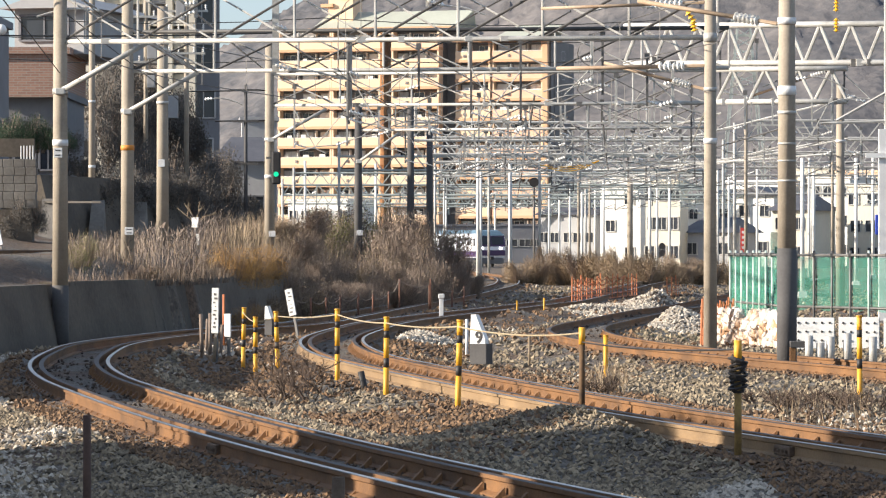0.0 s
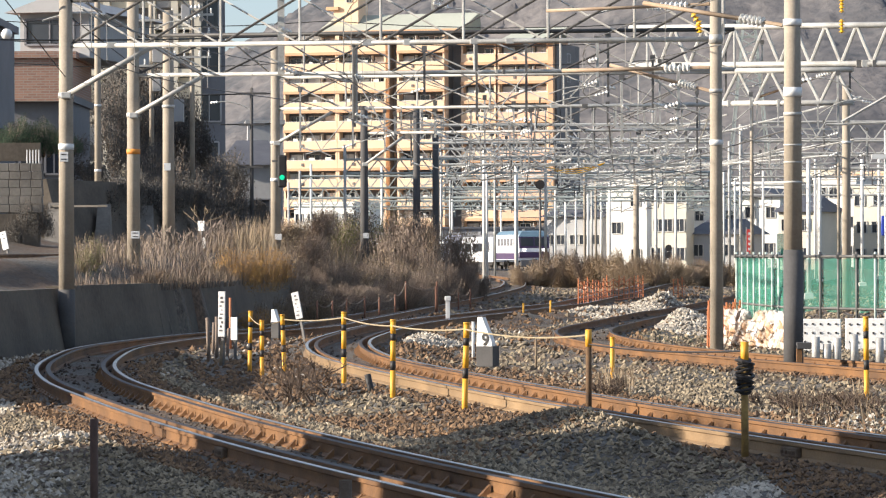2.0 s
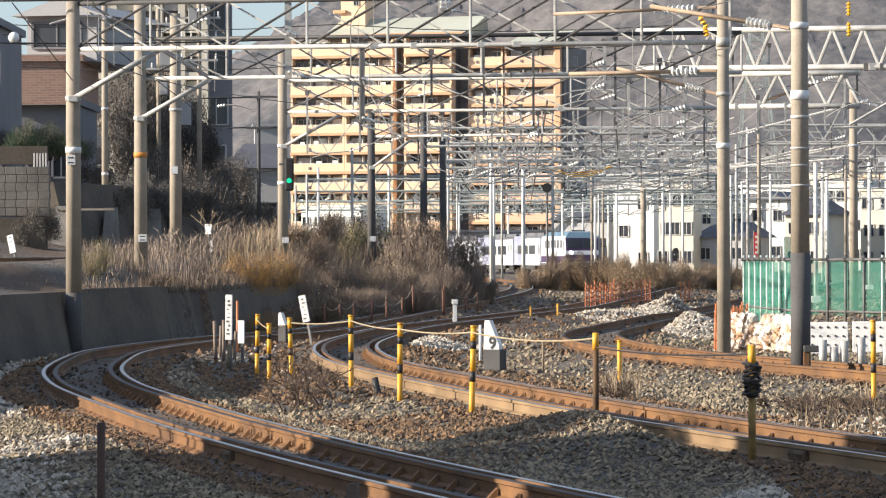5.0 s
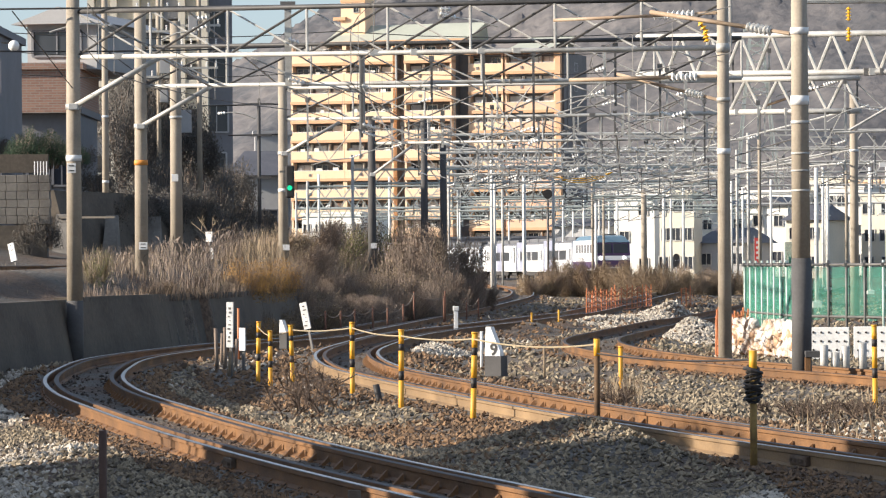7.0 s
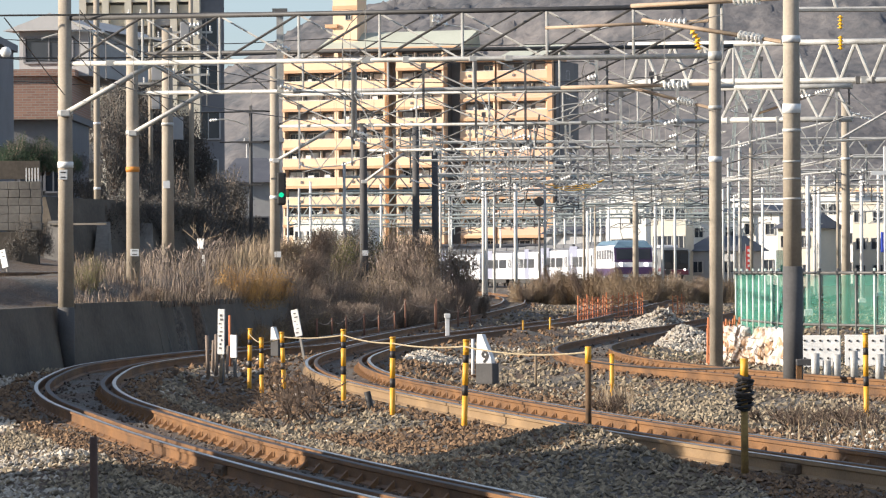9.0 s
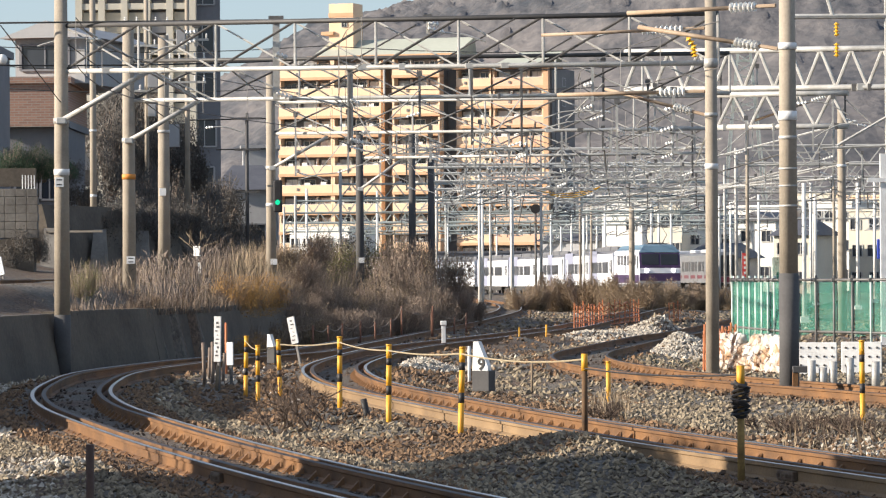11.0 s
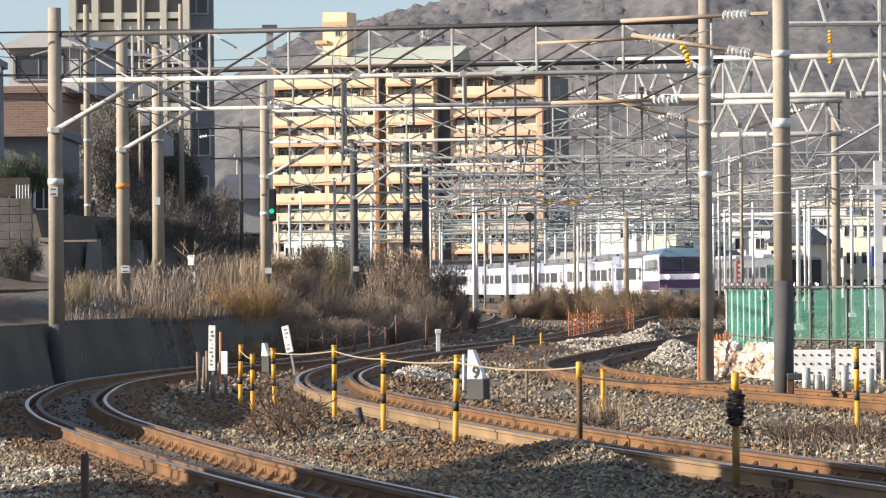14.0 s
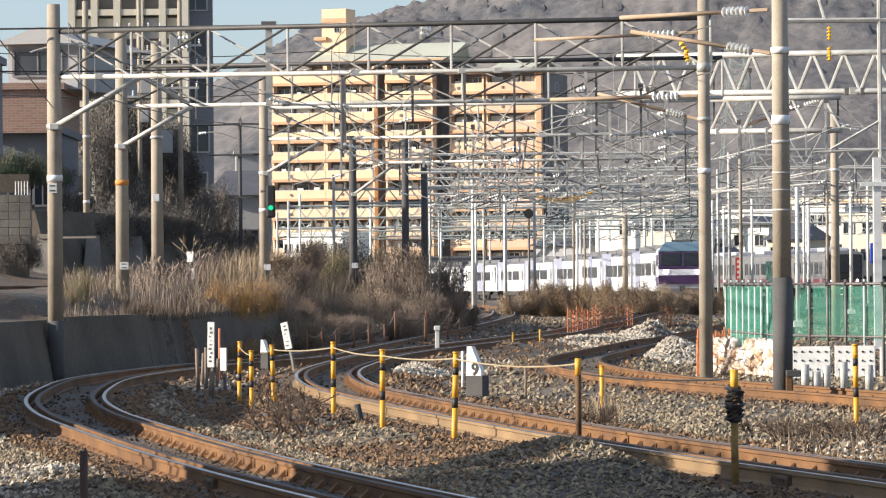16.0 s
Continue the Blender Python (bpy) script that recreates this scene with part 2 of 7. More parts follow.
def ground_z(x, y):
    d = near_track(x, y)
    z = -0.155 - 0.15 * ease((d - 1.0) / 1.2) + 0.04 * ease((d - 2.5) / 2)
    z += (0.012 + 0.04 * ease((d - 0.9) / 0.6)) * noise.noise(Vector((x * 0.7, y * 0.5, 3)))
    w = left_of_wall(x, y)
    if w > 0 and y > 60:
        z = 0.9 + 0.6 * ease((w - 0.2) / 2.2) + 0.08 * noise.noise(Vector((x * 0.5, y * 0.3, 1)))
        z += 1.0 * ease((w - 7) / 5) + 9 * ease((w - 12) / 60) + 0.35 * ease((y - 95) / 25) * ease(w / 2)
    else:
        for hx, hy, r, h in HEAPS:
            q = math.hypot((x - hx), (y - hy) * 0.45)
            if q < r:
                z = z + h * ease(1 - q / r) * (ease((d - 0.9) / 0.6))
    return z



# ---- ground ----
def lattice(xs, ys, height):
    vs = [(x, y, height(x, y)) for y in ys for x in xs]
    k = len(xs)
    fs = [(j * k + i, j * k + i + 1, (j + 1) * k + i + 1, (j + 1) * k + i) for j in range(len(ys) - 1) for i in range(k - 1)]
    return vs, fs


def build_ground():
    xs = [-3000, -900, -300, -120, -70, -45, -32, -25, -20, -17] + [-15 + 0.3 * i for i in range(100)] + [16, 19, 24, 32, 45, 70, 120, 300, 900, 3000]
    ys = [-300, -60, -10, 8, 16] + [20 + 0.4 * i for i in range(300)] + [142, 146, 151, 157, 164, 172, 182, 195, 210, 230, 255, 285, 320, 370, 430, 500, 600, 800, 1500, 5000]
    vs, fs = lattice(xs, ys, ground_z)
    me = bpy.data.meshes.new("ground")
    me.from_pydata(vs, [], fs)
    me.materials.append(M_BALLAST)
    for p in me.polygons:
        p.use_smooth = True
    tagged(new("ground", me), "stony railway ground of grey and rust-brown ballast", "ground", kind="structure")


build_ground()


def stones(name, label, material, spots, seed):
    """Loose stones as one mesh; spots are (x, y, size)."""
    rng = np.random.default_rng(seed)
    base = np.array([(1, 0, 0), (-1, 0, 0), (0, 1, 0), (0, -1, 0), (0, 0, 1), (0, 0, -1)], float)
    tri = np.array([(0, 2, 4), (2, 1, 4), (1, 3, 4), (3, 0, 4), (2, 0, 5), (1, 2, 5), (3, 1, 5), (0, 3, 5)])
    n = len(spots)
    sp = np.array(spots)
    v = base[None] * rng.uniform(0.7, 1.1, (n, 6, 1)) + rng.normal(0, 0.2, (n, 6, 3))
    a = rng.uniform(0, 6.28, n)
    c, s = np.cos(a), np.sin(a)
    x, y = v[..., 0] * c[:, None] - v[..., 1] * s[:, None], v[..., 0] * s[:, None] + v[..., 1] * c[:, None]
    t = rng.normal(0, 0.5, n)
    z = v[..., 2] * np.cos(t)[:, None] + x * np.sin(t)[:, None]
    v = np.stack([x, y, z * 0.9], -1) * sp[:, 2][:, None, None]
    zz = np.array([ground_z(p[0], p[1]) for p in spots]) + 0.25 * sp[:, 2]
    v += np.stack([sp[:, 0], sp[:, 1], zz], -1)[:, None, :]
    f = (tri[None] + 6 * np.arange(n)[:, None, None]).reshape(-1, 3)
    me = bpy.data.meshes.new(name)
    me.from_pydata(v.reshape(-1, 3).tolist(), [], f.tolist())
    me.materials.append(material)
    tagged(new(name, me), label, "gravel", kind="stuff")


# patches of pale stone, the nearer ones sunlight put into the ballast: x, y, half width, half length
PALE_SPOTS = [(-2.1, 60.5, 0.75, 6.0), (-3.9, 72, 0.7, 7.0), (-1.6, 56, 0.5, 4.0), (-2.7, 66, 0.6, 5.0), (-1.15, 31.6, 0.55, 1.6), (2.55, 30.2, 0.6, 1.2), (-0.5, 80, 0.5, 7.0), (1.3, 98, 0.7, 9.0), (4.3, 112, 0.8, 8.0)]


def spread_stones():
    rng = random.Random(5)
    grey, pale, rust, oily = [], [], [], []
    for y0, y1, per, size in ((23, 32, 330, 0.028), (32, 44, 200, 0.033), (44, 62, 70, 0.042), (62, 100, 14, 0.06), (100, 200, 2.2, 0.085)):
        for _ in range(int(per * (y1 - y0) * (y0 + y1) * 0.125)):
            y = rng.uniform(y0, y1)
            x = rng.uniform(-0.125, 0.125) * y
            if left_of_wall(x, y) > -0.1 and y > 45:
                continue
            d = near_track(x, y)
            k = noise.noise(Vector((x * 0.35, y * 0.16, 7))) + 0.25 * rng.uniform(-1, 1)
            s = size * rng.uniform(0.55, 1.3)
            d2 = float(np.min((ARR[1][:, 0] - x) ** 2 + (ARR[1][:, 1] - y) ** 2)) ** 0.5
            outside = x < float(np.interp(y, ARR[0][:, 1], ARR[0][:, 0]))
            if d < 0.95:
                if rng.random() < (0.16 if d < 0.7 else 0.5):
                    (oily if d < 0.7 else rust).append((x, y, s * 0.8))
            # grey, not rust, on the near mound: its shade goes into the stone
            elif d < 1.25 or (d2 < 2.7 and k > -0.3 and not (y < 37.5 and x < 2.6)) or (k > 0.28 and not outside and rng.random() < 0.6):
                rust.append((x, y, s))
            elif any((x - a) ** 2 / w ** 2 + (y - b) ** 2 / l ** 2 < 1 + 0.5 * k for a, b, w, l in PALE_SPOTS):
                pale.append((x, y, s))
            # pale stones thinned close by, so that the mix carries the shade
            elif (k > 0.34 or (outside and k > (0.3 if y < 36 else 0.12))) and not (y < 41 and x > -2.2):
                pale.append((x, y, s))
            else:
                grey.append((x, y, s))
    for hx, hy, r, h in (HEAPS[1], HEAPS[2], HEAPS[4], HEAPS[5]):
        for _ in range(2400 if h > 0.4 else 1100):
            a, q = rng.uniform(0, 6.28), r * rng.random() ** 0.5
            x, y = hx + q * math.cos(a), hy + q * math.sin(a) / 0.45
            if near_track(x, y) > 1.0:
                pale.append((x, y, 0.06 * rng.uniform(0.6, 1.3)))
    stones("ballast_stones", "grey crushed stone ballast between the tracks", M_STONE, grey, 1)
    stones("pale_ballast_stones", "pale ballast stones, fresh heaps and painted sunlit patches, beside tracks", M_STONE_PALE, pale, 2)
    stones("oily_ballast_stones", "dark oily ballast stones between the rails", M_STONE_DARK, oily, 4)
    stones("rusty_ballast_stones", "rust-brown ballast stones along the rails", M_STONE_RUST, rust, 3)


spread_stones()

# ---- tracks ----
RAIL = [(-0.065, -0.16), (0.065, -0.16), (0.065, -0.145), (0.012, -0.125), (0.012, -0.045), (0.034, -0.035), (0.034, -0.004), (0.026, 0.0),
        (-0.026, 0.0), (-0.034, -0.004), (-0.034, -0.035), (-0.012, -0.045), (-0.012, -0.125), (-0.065, -0.145)]
RAIL_MATS = [0, 0, 0, 0, 0, 0, 1, 2, 1, 0, 0, 0, 0, 0]


def build_track(pts, y_end, guard, rust, label, clips=True, inner=None):
    used = False
    top = thing("railway_track", label, "railway track", "curving tracks", kind="structure")
    use = [p for p in pts if p.y < y_end]
    for a in (-0.5665, 0.5665):
        bm = bmesh.new()
        sweep(bm, offset(use, a), RAIL, mats=RAIL_MATS)
        part("rail", bm, [rust if a < 0 else inner or rust, M_STEEL, M_POLISH if guard else M_STEEL], top, "rusty steel running rail")
    for a in ((-0.40, 0.40) if guard else ()):
        bm = bmesh.new()
        sweep(bm, offset([p for p in use if p.y < 120], a, 0.004), RAIL, mats=RAIL_MATS)
        part("guard_rail", bm, [inner or rust, M_STEEL, M_STEEL], top, "rusty guard rail inside the running rail")
    bm = bmesh.new()
    box(bm, 0, 0, -0.225, 2.0, 0.22, 0.12, bevel=0.012)
    first = part("sleeper", bm, M_SLEEPER, top)
    bm = bmesh.new()
    for s in (-1, 1):
        vs = [bm.verts.new(c) for c in ((0.0, s * 0.055, -0.16), (0.11, s * 0.035, -0.16), (0.0, s * 0.03, -0.05))]
        bm.faces.new(vs)
    bm.verts.ensure_lookup_table()
    v = bm.verts
    bm.faces.new((v[0], v[1], v[4], v[3]))
    bm.faces.new((v[1], v[2], v[5], v[4]))
    bm.faces.new((v[0], v[2], v[5], v[3]))
    brace = part("rail_brace", bm, inner or rust, top, "triangular rusty rail brace")
    for a, yj in ((-0.60, 33.6), (0.60, 45.0)):
        i = min(range(len(use)), key=lambda q: abs(use[q].y - yj))
        t, s = side_of(use, i)
        bm = bmesh.new()
        box(bm, 0, 0, -0.09, 0.05, 0.42, 0.09, bevel=0.01)
        for dy in (-0.14, -0.05, 0.05, 0.14):
            box(bm, 0, dy, -0.09, 0.1, 0.03, 0.03)
        ob = part("joint_plate", bm, M_SLEEPER, top, "bolted rusty joint plate")
        ob.matrix_basis = Matrix.Translation(use[i] + s * a) @ Matrix.Rotation(math.atan2(t.y, t.x) - math.pi / 2, 4, "Z")
    line = resample(use, 0.6)
    for i, p in enumerate(line):
        if p.y > 110:
            break
        t, s = side_of(line, i)
        m = Matrix.Translation(p) @ Matrix.Rotation(math.atan2(t.y, t.x) - math.pi / 2, 4, "Z")
        ob = first if i == 0 else first.copy()
        if i:
            scene.collection.objects.link(ob)
        ob.matrix_basis = m
        if p.y > 95:
            continue
        for k, (a, size) in enumerate(((-0.60, 0.45), (0.366 if guard else 0.552, 0.85))):
            if k == 0 and not clips:
                continue
            ob = brace if not used else brace.copy()
            if used:
                scene.collection.objects.link(ob)
            ob.matrix_basis = m @ Matrix.Translation((a, 0, 0.16 * (size - 1))) @ Matrix.Rotation(math.pi, 4, "Z") @ Matrix.Diagonal((size, size, size, 1))
            used = True
    return top


build_track(TRACKS[0], 320, True, M_RUST, "rusty curving railway track with guard rails")
build_track(TRACKS[1], 240, True, M_RUST_PALE, "curving railway track with pale rusty rails", False, M_RUST)
build_track(TRACKS[2], 240, False, M_RUST, "rusty curving siding track beside a ballast heap")


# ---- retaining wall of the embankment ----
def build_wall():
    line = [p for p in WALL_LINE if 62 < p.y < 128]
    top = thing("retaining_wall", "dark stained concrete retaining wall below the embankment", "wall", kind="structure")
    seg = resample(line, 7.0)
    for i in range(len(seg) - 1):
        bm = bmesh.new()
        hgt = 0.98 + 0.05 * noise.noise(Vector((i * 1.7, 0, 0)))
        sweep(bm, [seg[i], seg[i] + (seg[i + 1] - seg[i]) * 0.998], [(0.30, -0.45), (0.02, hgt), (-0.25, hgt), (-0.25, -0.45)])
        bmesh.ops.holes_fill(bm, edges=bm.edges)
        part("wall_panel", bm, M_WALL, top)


build_wall()

# ---- masts and portals ----
def mast(x, y, z0, z1, r, label, bands=(), dark_to=None, name="catenary_mast", cat="mast", group="concrete masts", m=None):
    top = thing(name, label, cat, group, (x, y, z0))
    bm = bmesh.new()
    h = z1 - z0
    lo = (dark_to - z0) if dark_to else 0
    if lo:
        rod(bm, (0, 0, -0.3), (0, 0, lo), r * 1.12, r * 1.1, n=20)
        part("lower_sleeve", bm, M_CONC_DARK, top, "dark lower section")
        bm = bmesh.new()
    rod(bm, (0, 0, lo if lo else -0.3), (0, 0, h), r * 1.05, r * 0.86, n=20)
    part("shaft", bm, m or M_CONC, top)
    for zb, hb, mb in bands:
        bm = bmesh.new()
        rod(bm, (0, 0, zb - z0 - hb / 2), (0, 0, zb - z0 + hb / 2), r * 1.045, n=20)
        part("band", bm, mb, top, "painted band")
    return top


def plate(top, x, z, w, h, r, m=None, bars=0):
    """A small number plate strapped to a mast; its writing is plain bars."""
    bm = bmesh.new()
    box(bm, x, -r - 0.012, z, w, 0.014, h, bevel=0.003)
    ob = part("number_plate", bm, m or M_WHITE, top, "small white plate")
    for i in range(bars):
        bm = bmesh.new()
        box(bm, x, -r - 0.022, z + h * (0.25 - 0.5 * i / max(1, bars - 1)), w * 0.6, 0.004, h * 0.12)
        part("mark", bm, M_BLACK, ob)


M_ORANGE_BAND = mat("orange_band", (0.75, 0.30, 0.05), (0.6, 0.22, 0.04), rough=0.6)
ma = mast(-7.57, 76, -0.2, 7.2, 0.15, "tall grey concrete catenary mast by the wall", [(3.76, 0.12, M_WHITE), (4.78, 0.1, M_GALV)], dark_to=0.94)
plate(ma, -0.03, 3.76, 0.17, 0.19, 0.15, bars=2)
mb = mast(-7.39, 90, 0.9, 7.6, 0.155, "concrete mast with an orange band in grass", [(4.03, 0.12, M_ORANGE_BAND), (4.89, 0.1, M_GALV)])
plate(mb, 0.05, 1.18, 0.2, 0.17, 0.155, bars=2)
mc = mast(-7.59, 104, 1.3, 8.22, 0.165, "short concrete mast with a pale plate", [(7.26, 0.14, M_WHITE), (5.62, 0.08, M_GALV)])
plate(mc, -0.02, 2.68, 0.18, 0.2, 0.165)
md = mast(-5.1, 113, 0.9, 7.66, 0.15, "concrete mast carrying a green signal", [(3.79, 0.1, M_WHITE), (4.88, 0.1, M_GALV)])
plate(md, 0.08, 1.21, 0.2, 0.17, 0.15)
# shade on this mast and the next is put into dark concrete
me_ = mast(-2.91, 132, -0.2, 6.53, 0.145, "concrete mast in the bushes, painted dark for shade", [], m=M_CONC_DARK)
plate(me_, 0.05, 2.42, 0.2, 0.18, 0.15)
mf = mast(-1.22, 145, -0.2, 7.05, 0.145, "concrete mast painted dark for shade, with a triangle sign", [], m=M_CONC_DARK)
plate(mf, 0.0, 2.33, 0.2, 0.16, 0.15)
mg = mast(-0.55, 157, -0.2, 6.49, 0.14, "dark concrete mast behind dry bushes", [], m=M_CONC_DARK)
mh = mast(4.8, 69, -0.25, 7.0, 0.118, "tall pale concrete mast beside orange netting", [(5.46, 0.16, M_GALV), (3.6, 0.1, M_WHITE), (4.53, 0.07, M_GALV)])
mi = mast(5.19, 58, -0.25, 6.6, 0.135, "tall concrete mast with a dark lower half", [(4.05, 0.14, M_WHITE), (5.1, 0.1, M_WHITE), (3.72, 0.05, M_GALV), (3.25, 0.03, M_GALV), (2.99, 0.03, M_GALV), (2.69, 0.03, M_GALV)], dark_to=1.67)
mj = mast(12.41, 120, -0.2, 6.8, 0.14, "concrete mast behind the green fence", [(5.03, 0.08, M_WHITE)])
mk = mast(12.17, 250, -0.2, 6.4, 0.2, "far concrete mast between brown bushes", [], m=M_CONC)
ml = mast(-11.42, 125, 2.0, 10.87, 0.11, "slim pale utility pole above the wall", [(6.46, 0.07, M_WHITE), (4.34, 0.08, M_WHITE)], name="utility_pole", cat="pole", group="utility poles")

bm = bmesh.new()
box(bm, 0, -0.18, 0.2, 0.30, 0.03, 0.30, bevel=0.01)
tri_board = part("sign_board", bm, M_BLACK, mf, "black board with a white triangle")
tri_board.location = (0, 0, 2.49)
bm = bmesh.new()
vs = [bm.verts.new(c) for c in ((-0.09, -0.2, 0.12), (0.09, -0.2, 0.12), (0, -0.2, 0.28))]
bm.faces.new(vs)
vs = [bm.verts.new(c) for c in ((-0.09, -0.197, 0.12), (0.09, -0.197, 0.12), (0, -0.197, 0.28))]
bm.faces.new(vs)
part("triangle", bm, M_WHITE, tri_board)


def insulator(bm, p, q, r=0.05, n=5, m=1, mr=0):
    """Stacked porcelain discs on a rod."""
    p, q = Vector(p), Vector(q)
    w = (q - p).normalized()
    u = w.orthogonal().normalized()
    v = w.cross(u)
    prof = [(0.0, 0.35)]
    for i in range(n):
        prof += [((i + 0.3) / n, 0.4), ((i + 0.32) / n, 1.0), ((i + 0.6) / n, 0.7), ((i + 0.8) / n, 0.4)]
    prof.append((1.0, 0.35))
    rings = [[bm.verts.new(p + (q - p) * t + (u * math.cos(math.pi * k / 4) + v * math.sin(math.pi * k / 4)) * r * s) for k in range(8)] for t, s in prof]
    for a, b in zip(rings, rings[1:]):
        for k in range(8):
            bm.faces.new((a[k], a[(k + 1) % 8], b[(k + 1) % 8], b[k])).material_index = m
    bm.faces.new(rings[0][::-1]).material_index = mr
    bm.faces.new(rings[-1]).material_index = mr


def truss(name, label, p, q, height, panel, m, r=0.028, slant=1, lattice_style=False, thick=1.0, top_m=None):
    """A beam between two points: chords, posts and slanting bars, each bar a part."""
    p, q = Vector(p), Vector(q)
    top = thing(name, label, "catenary beam", "overhead beams", p)
    v = q - p
    k = max(2, round(v.length / panel))
    up = Vector((0, 0, height))
    for base, nm, mm in ((Vector(), "bottom_chord", m), (up, "top_chord", top_m or m)):
        bm = bmesh.new()
        rod(bm, base, base + v, r * 1.7 * thick, n=8)
        part(nm, bm, mm, top)
    rc = random.Random(int(v.length * 100))
    for i in range(5):
        a = v * rc.uniform(0.04, 0.96)
        bm = bmesh.new()
        box(bm, a.x, a.y - 0.02, a.z, rc.uniform(0.06, 0.26), r * 3.9, r * rc.uniform(3.6, 4.4), bevel=0.008)
        part("clamp", bm, rc.choice((M_GALV_DARK, M_GALV, M_GALV)), top)
    for i in range(k + 1):
        a = v * (i / k)
        if not lattice_style:
            bm = bmesh.new()
            rod(bm, a, a + up, r * thick, n=6)
            part("post", bm, m, top)
        if i < k:
            b = v * ((i + 1) / k)
            bm = bmesh.new()
            if lattice_style:
                mid = (a + b) / 2
                rod(bm, a, mid + up, r, n=6)
                rod(bm, mid + up, b, r, n=6)
                part("lacing", bm, m, top)
            else:
                lo, hi = (a, b) if slant > 0 else (b, a)
                rod(bm, lo, hi + up, r * 0.9, n=6)
                part("diagonal", bm, M_IRON if top_m is not None else M_GALV_DARK, top)
                bm = bmesh.new()
                back = Vector((0, 0.35, 0))
                rod(bm, lo + up + back, hi + back, r * 0.7, n=5)
                part("back_diagonal", bm, m, top)
    return top


# portal beams over the tracks, near to far
truss("portal_beam", "steel portal beam of grey pipes with dark diagonals", (-7.53, 76, 5.76), (4.97, 69.5, 5.49), 0.9, 1.77, M_GALV, top_m=M_IRON)
truss("portal_beam", "weathered steel portal beam behind the nearest one", (-7.33, 90, 5.82), (6.55, 88, 5.81), 0.92, 1.9, M_GALV, top_m=M_IRON)
truss("portal_beam", "pale steel portal beam with thin posts", (-5.1, 113, 5.88), (7.48, 108, 5.76), 0.92, 2.1, M_GALV)
truss("portal_beam", "pale steel portal beam with thin posts", (-2.91, 132, 5.74), (8.77, 128, 5.71), 0.85, 2.1, M_GALV)
truss("lattice_beam", "bright galvanised lattice beam high above tracks", (5.57, 118, 7.35), (16.08, 112, 7.11), 1.15, 1.0, M_GALV, r=0.055, lattice_style=True)
truss("lattice_beam", "bright galvanised lattice beam below a higher one", (8.26, 116, 6.1), (12.0, 114, 6.04), 0.98, 1.0, M_GALV, r=0.05, lattice_style=True)


def knee(p, q, r=0.055):
    top = thing("knee_brace", "pale steel brace between mast and beam", "brace", "knee braces", p)
    bm = bmesh.new()
    rod(bm, (0, 0, 0), Vector(q) - Vector(p), r, n=10)
    part("tube", bm, M_GALV, top)
    bm = bmesh.new()
    box(bm, 0, 0, 0, 0.2, 0.2, 0.13, bevel=0.02)
    part("clamp", bm, M_GALV, top)


knee((-7.55, 75.8, 4.77), (-5.79, 75.4, 5.72))
knee((-7.37, 89.8, 4.87), (-5.72, 89.6, 5.78))
knee((-5.04, 112.7, 4.86), (-3.41, 112.4, 5.76), 0.05)
knee((-2.87, 131.7, 4.66), (-1.51, 131.4, 5.62), 0.05)



# ---- hillside, buildings ----
M_HILL = mat("winter_forest", (0.20, 0.178, 0.165), (0.048, 0.054, 0.064), rough=1.0, scale=0.02, fine=0.2, bump=45, bump_scale=0.22)
M_SAND = mat("sand_render", (0.86, 0.61, 0.40), (0.77, 0.53, 0.34), rough=0.8, scale=0.3, fine=4)
M_PINK = mat("salmon_tile", (0.80, 0.49, 0.33), (0.73, 0.43, 0.285), rough=0.7, scale=0.3, fine=4)
M_SLAB = mat("tan_slab_edge", (0.66, 0.40, 0.23), (0.56, 0.33, 0.19), rough=0.8, scale=0.4, fine=5)
# brown tone holds the shade of the balcony recesses, slots and end wing
M_SHADED_BROWN = mat("shaded_brown_wall", (0.24, 0.22, 0.205), (0.17, 0.157, 0.147), rough=0.8, scale=0.3, fine=3)
M_GREENROOF = mat("pale_green_roof", (0.45, 0.46, 0.38), (0.37, 0.38, 0.31), rough=0.6, scale=0.2, fine=3)
M_LACE = mat("white_curtain", (0.75, 0.72, 0.66), (0.6, 0.57, 0.52), rough=0.8, scale=0.7, fine=4, island=0.5)
M_GREYWALL = mat("grey_render", (0.42, 0.41, 0.40), (0.33, 0.325, 0.32), rough=0.85, scale=0.3, fine=4)
M_DARKWALL = mat("dark_grey_wall", (0.20, 0.20, 0.21), (0.14, 0.14, 0.15), rough=0.7, scale=0.3, fine=4)
M_WHITEWALL = mat("white_render", (0.80, 0.77, 0.70), (0.70, 0.67, 0.61), rough=0.85, scale=0.3, fine=4)
M_CREAM = mat("cream_render", (0.66, 0.60, 0.48), (0.56, 0.51, 0.41), rough=0.85, scale=0.3, fine=4)
M_ROOFDARK = mat("dark_roof_tile", (0.11, 0.11, 0.12), (0.07, 0.07, 0.08), rough=0.6, scale=1, fine=6)
M_BRICK = brick_mat("brown_brick", (0.40, 0.22, 0.15), (0.31, 0.17, 0.12), (0.36, 0.31, 0.26), 0.34, 0.1)


